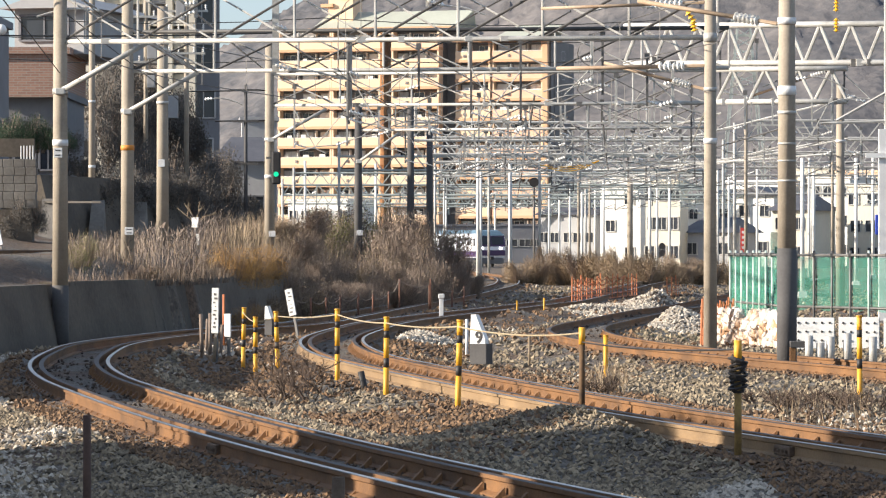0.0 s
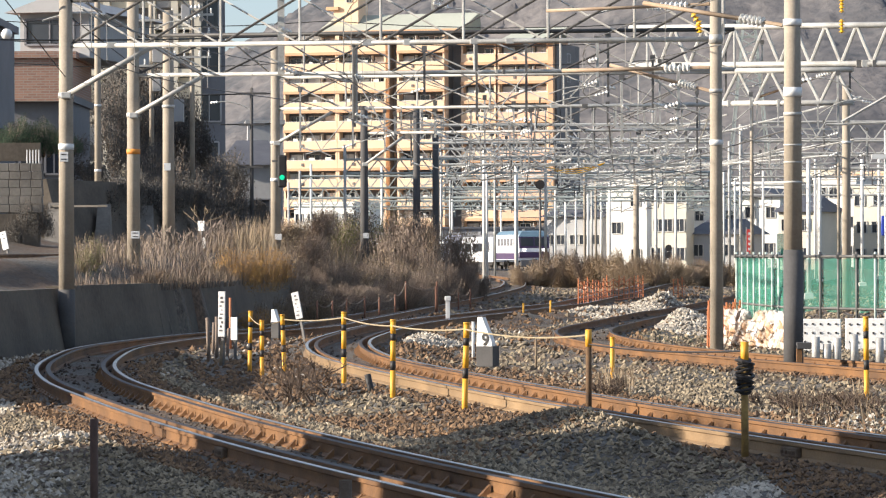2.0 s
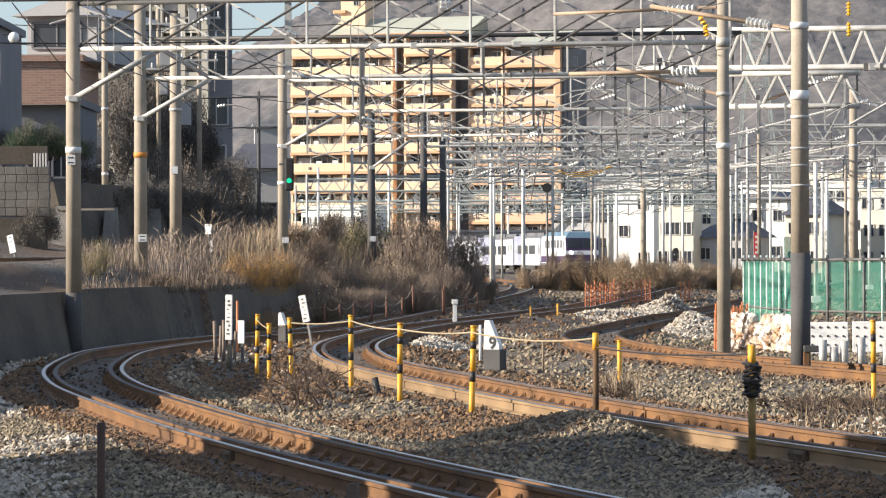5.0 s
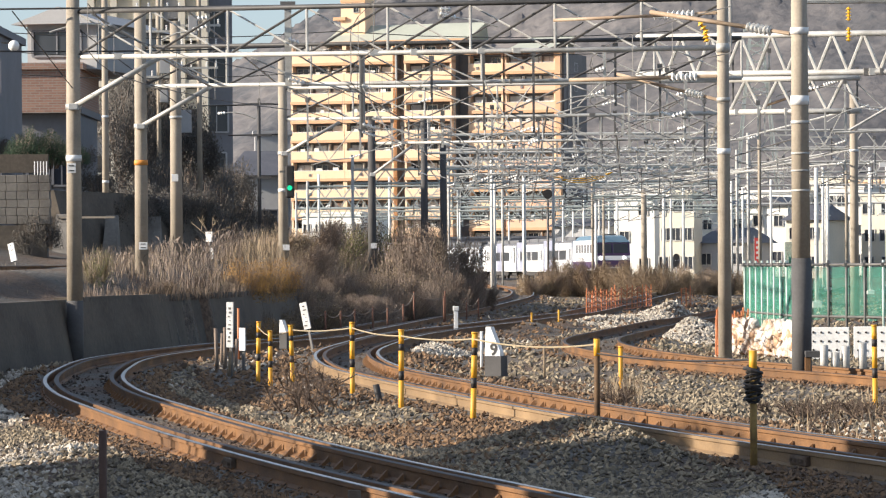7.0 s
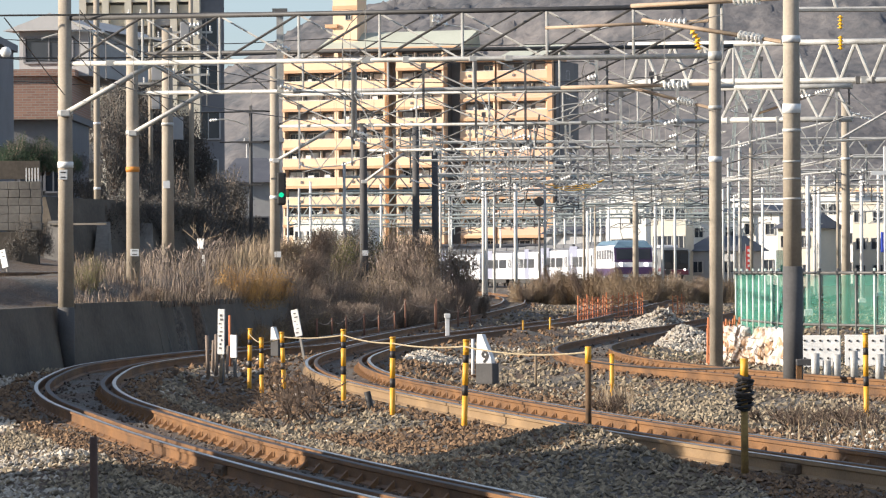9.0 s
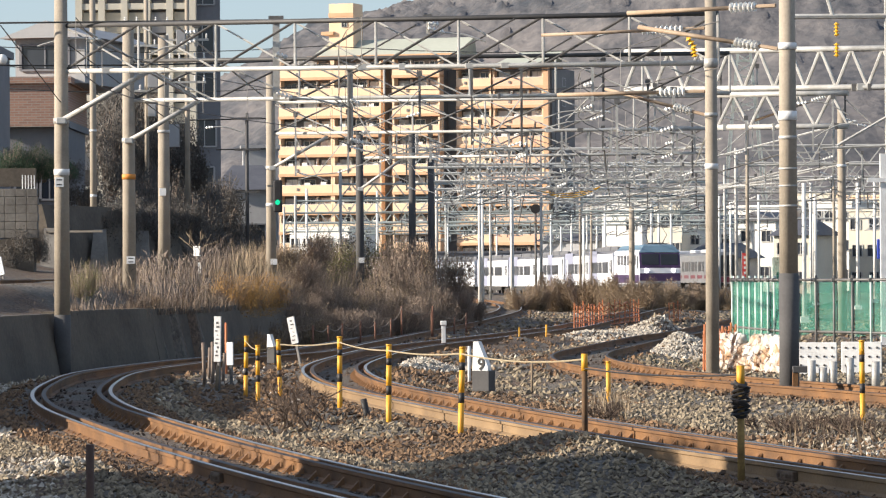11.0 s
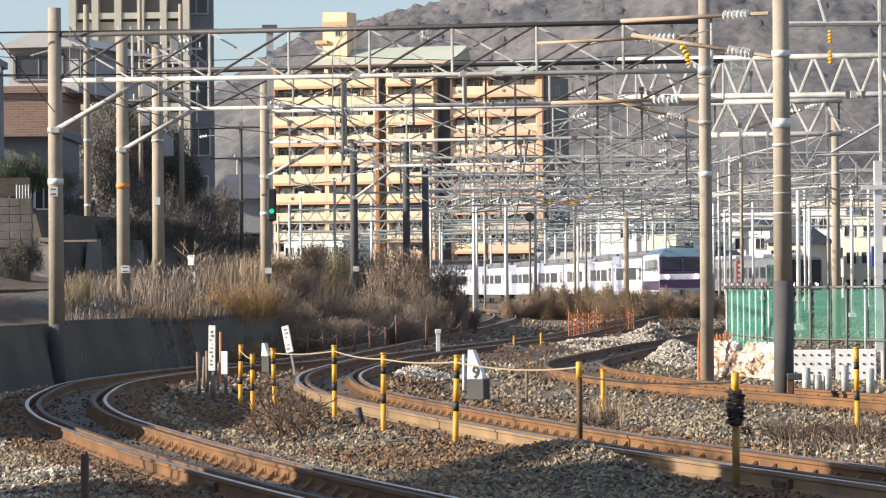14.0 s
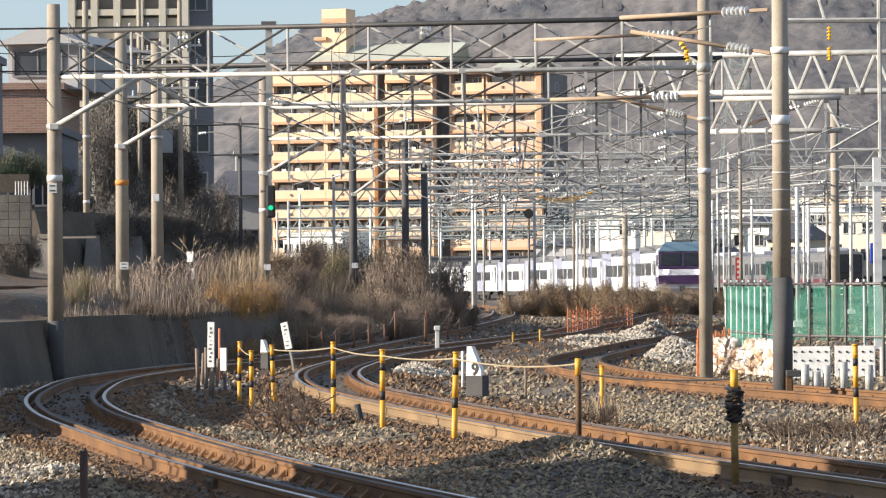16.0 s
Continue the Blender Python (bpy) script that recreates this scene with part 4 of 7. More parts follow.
def lattice_portal(d, x0, x1, z, h, label, m):
    top = thing("yard_portal", label, "catenary portal", "yard portals", (x0, d, 0))
    w = x1 - x0
    r = 0.022 + d * 0.00010
    for zz, nm in ((z, "bottom_chord"), (z + h, "top_chord")):
        bm = bmesh.new()
        rod(bm, (0, 0, zz), (w, 0, zz), r * 1.5, n=6)
        part(nm, bm, m, top)
    k = max(4, int(w / 1.25))
    for i in range(k):
        a, b = w * i / k, w * (i + 1) / k
        bm = bmesh.new()
        rod(bm, (a, 0, z), ((a + b) / 2, 0, z + h), r, n=4)
        rod(bm, ((a + b) / 2, 0, z + h), (b, 0, z), r, n=4)
        part("lacing", bm, m, top)
    rng = random.Random(int(d * 3 + x0))
    n = max(2, int(w / 13))
    for i in (range(n + 1) if d > 200 else (0, n)):
        bm = bmesh.new()
        x = w * i / n + (rng.uniform(-1.5, 1.5) if 0 < i < n else 0)
        rod(bm, (x, 0, -0.2), (x, 0, z + h + rng.uniform(0, 1.2)), 0.055 + d * 0.00012, n=8)
        part("post", bm, M_WHITEWALL if rng.random() < 0.45 else (M_GALV if rng.random() < 0.7 else M_CONC), top)
    for i in range(int(w / 3.4)):
        x = rng.uniform(0, w)
        s = rng.choice((-1, 1))
        bm = bmesh.new()
        rod(bm, (x, 0, z), (x, 0, z - rng.uniform(0.7, 1.3)), 0.03 + d * 0.0001, n=4)
        rod(bm, (x, 0, z - 0.5), (x + s * 1.1, 0, z - 0.95), 0.02 + d * 0.00008, n=4)
        rod(bm, (x, 0, z - 0.9), (x + s * 1.3, 0, z - 1.05), 0.02 + d * 0.00008, n=4)
        ob = part("hanger", bm, M_GALV_DARK if rng.random() < 0.4 else m, top)
        bm = bmesh.new()
        insulator(bm, (x, -0.05, z - 0.5), (x + s * 0.35, -0.05, z - 0.62), 0.055 + d * 0.0001, 3)
        part("insulator", bm, [M_GALV_DARK, M_PORC], ob)


for d, a, b, z, h, m in ((150, 727, 1256, 5.9, 0.7, M_YARD), (172, 758, 1255, 5.9, 0.75, M_YARD), (196, 764, 1257, 6.1, 0.8, M_YARD), (222, 600, 1262, 6.2, 0.8, M_YARDG), (250, 770, 1255, 6.4, 0.85, M_YARD), (278, 520, 1270, 6.3, 0.85, M_YARDG),
                         (306, 765, 1262, 6.6, 0.9, M_YARDG), (340, 500, 1290, 6.4, 0.9, M_YARDG), (378, 760, 1300, 6.6, 0.9, M_YARDG), (420, 500, 1320, 6.6, 1.0, M_YARDG), (465, 640, 1340, 6.8, 1.0, M_YARDG),
                         (160, 1320, 1640, 6.2, 0.8, M_GALV), (185, 1300, 1640, 6.2, 0.8, M_GALV), (214, 1280, 1640, 6.2, 0.85, M_GALV), (248, 1280, 1640, 6.4, 0.85, M_GALV), (330, 1290, 1640, 6.4, 0.85, M_YARD)):
    k = d / 6800.0
    lattice_portal(d, (a - 784) * k, (b - 784) * k, z, h, "galvanised lattice portal spanning the rail yard", m)


def lone_post(x, d, z0, z1, r, m, label):
    t = thing("yard_post", label, "post", "yard posts", (x, d, z0))
    bm = bmesh.new()
    rod(bm, (0, 0, -0.2), (0, 0, z1 - z0), r, r * 0.85, n=10)
    part("shaft", bm, m, t)
    bm = bmesh.new()
    box(bm, 0, 0, 0.05, r * 4, r * 4, 0.3, bevel=0.03)
    part("footing", bm, M_WHITEWALL, t)
    return t


for x, d, y1, w in ((846, 228, 262, 8), (851, 236, 300, 6), (903, 226, 285, 9), (1030, 300, 340, 6), (1068, 320, 320, 6), (1150, 290, 300, 7), (1163, 310, 320, 6), (1185, 330, 300, 6), (1420, 150, 280, 10), (1440, 220, 300, 8),
                    (1320, 240, 280, 7), (1340, 260, 300, 6), (540, 300, 285, 6), (600, 320, 290, 5), (665, 300, 290, 6), (1515, 200, 280, 8), (1545, 250, 270, 7), (990, 380, 350, 5), (972, 340, 330, 5)):
    k = d / 6800.0
    lone_post((x - 784) * k, d, -0.2, 1.66 + (441 - y1) * k, w * k / 2.4, M_WHITEWALL, "slim galvanised post in the rail yard")


def signal(x, d, y_head, label, post_w, disc=8.5):
    k = d / 6800.0
    z = 1.66 + (441 - y_head) * k
    t = thing("signal", label, "railway signal", "signals", ((x - 784) * k, d, -0.2))
    bm = bmesh.new()
    rod(bm, (0, 0, -0.2), (0, 0, z + 0.2), post_w * k / 2, n=8)
    part("post", bm, M_GALV_DARK, t)
    bm = bmesh.new()
    rod(bm, (0, -0.16, z + 0.2), (0, -0.10, z + 0.2), disc * k, n=18)
    part("disc", bm, M_BLACK, t, "round black disc")
    bm = bmesh.new()
    box(bm, 0, -0.1, z + 0.2 - 24 * k, 10 * k, 0.2, 0.08)
    part("bracket", bm, M_RUSTPIPE, t)


signal(945, 215, 323, "black disc signal on a slim post", 4)
signal(884, 545, 401, "small black disc signal in the yard", 3, 5.5)

# green signal on the mast
sg = thing("signal", "black railway signal showing a green light", "railway signal", "signals", (-4.86, 112, 4.02))
part_box("housing", 0, 0, 0.0, 0.26, 0.2, 0.95, M_BLACK, sg, bevel=0.05)
bm = bmesh.new()
rod(bm, (0, -0.13, -0.18), (0, -0.1, -0.18), 0.075, n=16)
part("lamp", bm, mat("green_lamp", (0.0, 0.62, 0.30), (0.0, 0.55, 0.27), emit=0.5), sg, "glowing green lamp")
part_box("bracket", -0.15, 0.05, 0.3, 0.3, 0.06, 0.06, M_GALV_DARK, sg)
bm = bmesh.new()
chain(bm, [(0.13 * math.cos(a), -0.2, -0.18 + 0.13 * math.sin(a)) for a in [math.pi * i / 8 for i in range(9)]], 0.012)
part("hood", bm, M_BLACK, sg)


def wire(pts, r, label="dark overhead wire above the tracks", m=None, sag=0.0):
    a, b = Vector(pts[0]), Vector(pts[-1])
    if len(pts) == 2:
        n = 10
        pts = [a.lerp(b, i / n) - Vector((0, 0, sag * 4 * (i / n) * (1 - i / n))) for i in range(n + 1)]
    bm = bmesh.new()
    chain(bm, pts, r, n=4)
    tagged(part("overhead_wire", bm, m or M_WIRE), label, "wire", "overhead wires")


def track_wires(track, lo, hi, side):
    for z, nm, r in ((5.0, "contact", 0.009), (5.75, "messenger", 0.009)):
        pts = [p + Vector((side, 0, z)) for p in track if lo < p.y < hi][::6]
        wire([tuple(p) for p in pts], r, "copper contact wire above the track" if nm == "contact" else "steel messenger wire above the track", M_GALV_DARK)
    pts = [p for p in track if lo < p.y < hi][::6]
    bm = bmesh.new()
    for p in pts:
        rod(bm, p + Vector((side, 0, 5.0)), p + Vector((side, 0, 5.75)), 0.006, n=3)
    tagged(part("wire_droppers", bm, M_GALV_DARK), "thin droppers between the track wires", "wire", kind="stuff")


track_wires(TRACKS[0], 60, 230, 0.0)
track_wires(TRACKS[1], 60, 230, 0.1)
track_wires(TRACKS[2], 62, 220, 0.0)
wire([(-9.93, 80, 6.12), (-3.55, 85, 6.45)], 0.018, "dark feeder wire along the masts", sag=0.05)
wire([(-9.43, 76, 6.72), (-3.35, 75, 6.68)], 0.02, "dark feeder wire along the masts", sag=0.0)
wire([(-6.27, 90, 7.58), (-5.25, 113, 6.93)], 0.03, "pale guy wire between masts", M_GALV)
wire([(-7.39, 78, 6.76), (-5.84, 92, 5.92)], 0.03, "pale guy wire between masts", M_GALV)
wire([(-5.91, 76, 5.78), (-5.74, 90, 5.8)], 0.03, "pale guy wire between masts", M_GALV)
wire([(-5.22, 113, 6.96), (-2.8, 132, 6.14)], 0.022, "pale guy wire between masts", M_GALV)
wire([(-2.57, 90, 6.81), (0.31, 132, 7.11)], 0.022, "pale guy wire between masts", M_GALV)
wire([(-1.11, 90, 6.62), (4.04, 140, 6.11)], 0.02, "pale guy wire between masts", M_GALV)
wire([(-3.34, 80, 6.02), (-1.56, 113, 5.83)], 0.02, "pale guy wire between masts", M_GALV)
wire([(-2.12, 88, 6.59), (-0.52, 72, 6.37)], 0.02)
wire([(-0.31, 88, 6.46), (1.3, 70, 6.34)], 0.02)
wire([(1.76, 88, 6.44), (2.49, 75, 6.3)], 0.02)
wire([(-6.92, 60, 5.62), (-7.58, 76, 5.14)], 0.012)
wire([(-10.01, 150, 7.81), (-6.71, 150, 7.86)], 0.03)
wire([(-8.91, 150, 6.65), (-6.71, 150, 6.69)], 0.03)
wire([(-7.53, 76, 6.37), (-7.1, 104, 5.65)], 0.014)
RW = random.Random(11)
for i in range(26):
    d0, d1 = RW.uniform(110, 200), RW.uniform(180, 330)
    x0, x1 = RW.uniform(780, 1560), RW.uniform(780, 1300)
    k0, k1 = d0 / 6800.0, d1 / 6800.0
    wire([((x0 - 784) * k0, d0, RW.uniform(5.2, 6.8)), ((x1 - 784) * k1, d1, RW.uniform(5.2, 7.0))], 0.012 + 0.00006 * d1, "overhead wire across the yard", RW.choice((M_GALV, M_GALV_DARK, M_YARD)), RW.uniform(0.05, 0.3))
# coiled amber cable under a beam
for i in range(3):
    wire([(4.15, 165, 5.28), (6.7, 165, 5.45)], 0.02, "amber cable slung below a beam", M_YDOT, 0.18 + 0.09 * i)


# white steel mast with a cross-arm
t = thing("steel_mast", "white galvanised steel mast with cross-arm and bracing", "mast", "", (11.44, 100, -0.2))
part_box("shaft", 0, 0, 2.49, 0.2, 0.2, 4.98, M_WHITE, t)
part_box("cross_arm", 0, -0.12, 4.29, 0.9, 0.1, 0.12, M_WHITE, t)
bm = bmesh.new()
rod(bm, (-1.2, 0, 5.2), (0.1, 0, 5.94), 0.04)
rod(bm, (0.6, 0, 5.2), (-1.6, 0, 5.13), 0.035)
rod(bm, (-1.5, 0, 9.25), (-0.75, 0, 10.5), 0.06)
rod(bm, (0.1, 0, 9.25), (-0.65, 0, 10.5), 0.06)
rod(bm, (-2.5, 0, 8.56), (0.4, 0, 8.56), 0.07)
rod(bm, (-1.5, 0, 9.25), (-1.3, 0, 8.56), 0.05)
rod(bm, (0.1, 0, 9.25), (0.1, 0, 4.98), 0.06)
part("bracing", bm, M_GALV, t)


# transmission pylon on the hillside
py = thing("pylon", "distant grey lattice transmission pylon on the hillside", "pylon", "", (59.46, 760, 34.18))
bm = bmesh.new()
hp = 12.74
for sx in (-1, 1):
    for sy in (-1, 1):
        rod(bm, (sx * 5.5, sy * 5.5, -34.18), (sx * 1.1, sy * 1.1, hp), 0.22, n=4)
    for i in range(7):
        a, b = i / 7, (i + 1) / 7
        wa, wb = 2.6 - 1.5 * a, 2.6 - 1.5 * b
        rod(bm, (-sx * wa, -wa, hp * a), (sx * wb, -wb, hp * b), 0.14, n=4)
part("tower", bm, M_YARDG, py)
for z, w in ((hp, 5.0), (hp - 3, 5.0), (hp - 0.4, 4.0)):
    part_box("cross_arm", 0, 0, z, w, 0.5, 0.5, M_YARDG, py)



# ---- plants ----
def leaf_mat(name, a, b, island=0.8):
    return mat(name, a, b, rough=0.9, scale=1.5, fine=12, island=island)


M_STRAW = leaf_mat("dry_grass", (0.27, 0.195, 0.135), (0.085, 0.064, 0.048), 1.0)
M_TWIG = leaf_mat("brown_twigs", (0.34, 0.255, 0.19), (0.17, 0.128, 0.098), 0.5)
M_REED = leaf_mat("pale_reed", (0.35, 0.27, 0.21), (0.13, 0.10, 0.082), 0.9)
M_RUSTLEAF = leaf_mat("russet_leaves", (0.52, 0.29, 0.085), (0.26, 0.15, 0.05))
M_OLIVE = leaf_mat("olive_leaves", (0.30, 0.27, 0.10), (0.15, 0.138, 0.052))
M_FAR = leaf_mat("brown_far_leaves", (0.34, 0.245, 0.15), (0.20, 0.145, 0.09), 0.3)
M_DARKLEAF = leaf_mat("dark_evergreen_leaves", (0.135, 0.118, 0.10), (0.088, 0.08, 0.07), 0.25)
M_GREENLEAF = leaf_mat("dark_green_leaves", (0.075, 0.115, 0.06), (0.04, 0.062, 0.035), 0.4)
M_TAN = leaf_mat("tan_dead_leaves", (0.38, 0.285, 0.18), (0.19, 0.14, 0.09))


def blades(name, label, spots, m, cat="grass"):
    """Upright dry blades as one mesh; spots are (x, y, z, height)."""
    rng = np.random.default_rng(len(spots))
    sp = np.array(spots)
    n = len(sp)
    a = rng.uniform(0, 6.28, n)
    w = sp[:, 3] * rng.uniform(0.004, 0.010, n) + 0.004
    lean = rng.normal(0, 0.27, (n, 2)) * sp[:, 3:4]
    dx, dy = np.cos(a) * w, np.sin(a) * w
    x, y, z, h = sp.T
    v = np.empty((n, 5, 3))
    v[:, 0] = np.stack([x - dx, y - dy, z - 0.05], -1)
    v[:, 1] = np.stack([x + dx, y + dy, z - 0.05], -1)
    v[:, 2] = np.stack([x + dx * 0.8 + lean[:, 0] * 0.4, y + dy * 0.8 + lean[:, 1] * 0.4, z + h * 0.55], -1)
    v[:, 3] = np.stack([x - dx * 0.8 + lean[:, 0] * 0.4, y - dy * 0.8 + lean[:, 1] * 0.4, z + h * 0.55], -1)
    v[:, 4] = np.stack([x + lean[:, 0], y + lean[:, 1], z + h], -1)
    o = 5 * np.arange(n)
    quads = np.stack([o, o + 1, o + 2, o + 3], -1).tolist()
    tris = np.stack([o + 3, o + 2, o + 4], -1).tolist()
    me = bpy.data.meshes.new(name)
    me.from_pydata(v.reshape(-1, 3).tolist(), [], quads + tris)
    me.materials.append(m)
    tagged(new(name, me), label, cat, kind="stuff")


def reeds(name, label, spots, m, plume, lean_by, cat="weeds", seed=3):
    """Thin bent stalks, each with a narrow feathered head, as one mesh; spots are (x, y, z, height)."""
    rng = np.random.default_rng(seed)
    x, y, z, h = np.array(spots).T
    n = len(x)
    a = rng.uniform(0, 6.28, n)
    w = rng.uniform(0.003, 0.006, n)
    lx, ly = rng.normal(0.05, lean_by, n) * h, rng.normal(0, lean_by, n) * h
    dx, dy = np.cos(a) * w, np.sin(a) * w
    pw = plume * rng.uniform(0.4, 1.3, n)
    px, py = np.cos(a + 0.6) * pw, np.sin(a + 0.6) * pw
    top = np.stack([x + lx, y + ly, z + h], -1)
    mid = np.stack([x + lx * 0.35, y + ly * 0.35, z + h * 0.6], -1)
    foot = np.stack([x, y, z - 0.05], -1)
    neck = mid + (top - mid) * 0.35
    droop = np.stack([lx * 0.25, ly * 0.25, -0.03 * h], -1)
    side, wide = np.stack([dx, dy, 0 * dx], -1), np.stack([px, py, 0 * px], -1)
    belly = neck + (top - neck) * 0.45
    v = np.stack([foot - side, foot + side, mid + side, mid - side, neck, belly + wide, top + droop, belly - wide], 1)
    o = 8 * np.arange(n)
    faces = np.concatenate([np.stack([o, o + 1, o + 2, o + 3], -1), np.stack([o + 4, o + 5, o + 6, o + 7], -1)]).tolist() + np.stack([o + 3, o + 2, o + 4], -1).tolist()
    me = bpy.data.meshes.new(name)
    me.from_pydata(v.reshape(-1, 3).tolist(), [], faces)
    me.materials.append(m)
    tagged(new(name, me), label, cat, kind="stuff")


def clump_mesh(seed, n, size, twig):
    """A crown of many small leaf faces and twigs inside a uneven outline, of unit radius."""
    rng = random.Random(seed)
    bm = bmesh.new()
    lobes = [(Vector((rng.uniform(-0.6, 0.6), rng.uniform(-0.6, 0.6), rng.uniform(0.1, 0.75))), rng.uniform(0.28, 0.5)) for _ in range(9)]
    for _ in range(n):
        c, r = rng.choice(lobes)
        d = Vector((rng.gauss(0, 1), rng.gauss(0, 1), rng.gauss(0, 1))).normalized()
        p = c + d * r * rng.uniform(0.35, 1.08)
        if p.z < -0.05:
            p.z = rng.uniform(0, 0.3)
        u = Vector((rng.gauss(0, 1), rng.gauss(0, 1), rng.gauss(0, 1))).normalized() * size * rng.uniform(0.5, 1.3)
        w = u.orthogonal().normalized() * size * rng.uniform(0.25, 0.6)
        bm.faces.new([bm.verts.new(p + q) for q in (-u, w, u, -w)])
    leaves = bm
    bm = bmesh.new()
    for _ in range(twig):
        c, r = rng.choice(lobes)
        d = Vector((rng.gauss(0, 0.6), rng.gauss(0, 0.6), abs(rng.gauss(0.8, 0.4)))).normalized()
        q = c + d * r * rng.uniform(0.8, 1.3)
        p = Vector((c.x * 0.3, c.y * 0.3, 0))
        m = p.lerp(q, 0.5) + Vector((rng.gauss(0, 0.06), rng.gauss(0, 0.06), 0.05))
        rod(bm, p, m, 0.012, 0.008, n=3, caps=False)
        rod(bm, m, q, 0.008, 0.003, n=3, caps=False)
    return leaves, bm


SHRUBS = {}


def shrub(kind, x, y, z, rx, rz, label, group):
    """A shrub: bare branches and a crown of small leaves; meshes are shared by kind."""
    m, size, n, twig, seed = {"brown": (M_TWIG, 0.028, 4600, 300, 1), "tan": (M_TAN, 0.028, 4600, 260, 2), "russet": (M_RUSTLEAF, 0.022, 4200, 160, 3), "dark": (M_DARKLEAF, 0.035, 4600, 60, 4), "olive": (M_OLIVE, 0.025, 3200, 120, 5), "green": (M_GREENLEAF, 0.03, 4600, 60, 8), "far": (M_FAR, 0.026, 8000, 300, 7), "bare": (M_TWIG, 0.014, 900, 420, 6)}[kind]
    top = thing("shrub", label, "shrub", group, (x, y, z), rz=(x * 97 + y * 31) % 360)
    top.scale = (rx, rx, rz)
    if kind not in SHRUBS:
        a, b = clump_mesh(seed, n, size, twig)
        la = part("crown", a, m, top)
        br = part("branching", b, M_TWIG, top)
        SHRUBS[kind] = (la.data, br.data)
    else:
        for nm, data in zip(("crown", "branching"), SHRUBS[kind]):
            ob = new(nm, data)
            ob.parent = top


def limb(bm, rng, p, w, length, r, depth, spread):
    """A twig that forks."""
    q = p + w * length
    rod(bm, p, q, r, r * 0.7, n=4)
    if depth:
        for _ in range(3 if depth > 1 else 2):
            n = (w + Vector((rng.gauss(0, spread), rng.gauss(0, spread), rng.uniform(-0.15, 0.3)))).normalized()
            limb(bm, rng, p.lerp(q, rng.uniform(0.55, 1.0)), n, length * rng.uniform(0.6, 0.9), r * 0.7, depth - 1, spread)


def twig_bush(x, y, size, label, seed):
    t = thing("shrub", label, "shrub", "ballast shrubs", (x, y, ground_z(x, y) - 0.03))
    rng = random.Random(seed)
    for i in range(7):
        a = rng.uniform(0, 6.28)
        bm = bmesh.new()
        limb(bm, rng, Vector((0.06 * math.cos(a), 0.06 * math.sin(a), 0)), Vector((math.cos(a) * 0.7, math.sin(a) * 0.7, 0.8)).normalized(), size * 0.42, 0.011, 3, 0.6)
        part("stem", bm, M_STEM, t)


M_STEM = mat("dark_twig", (0.16, 0.11, 0.075), (0.08, 0.055, 0.04), rough=0.9, scale=8)


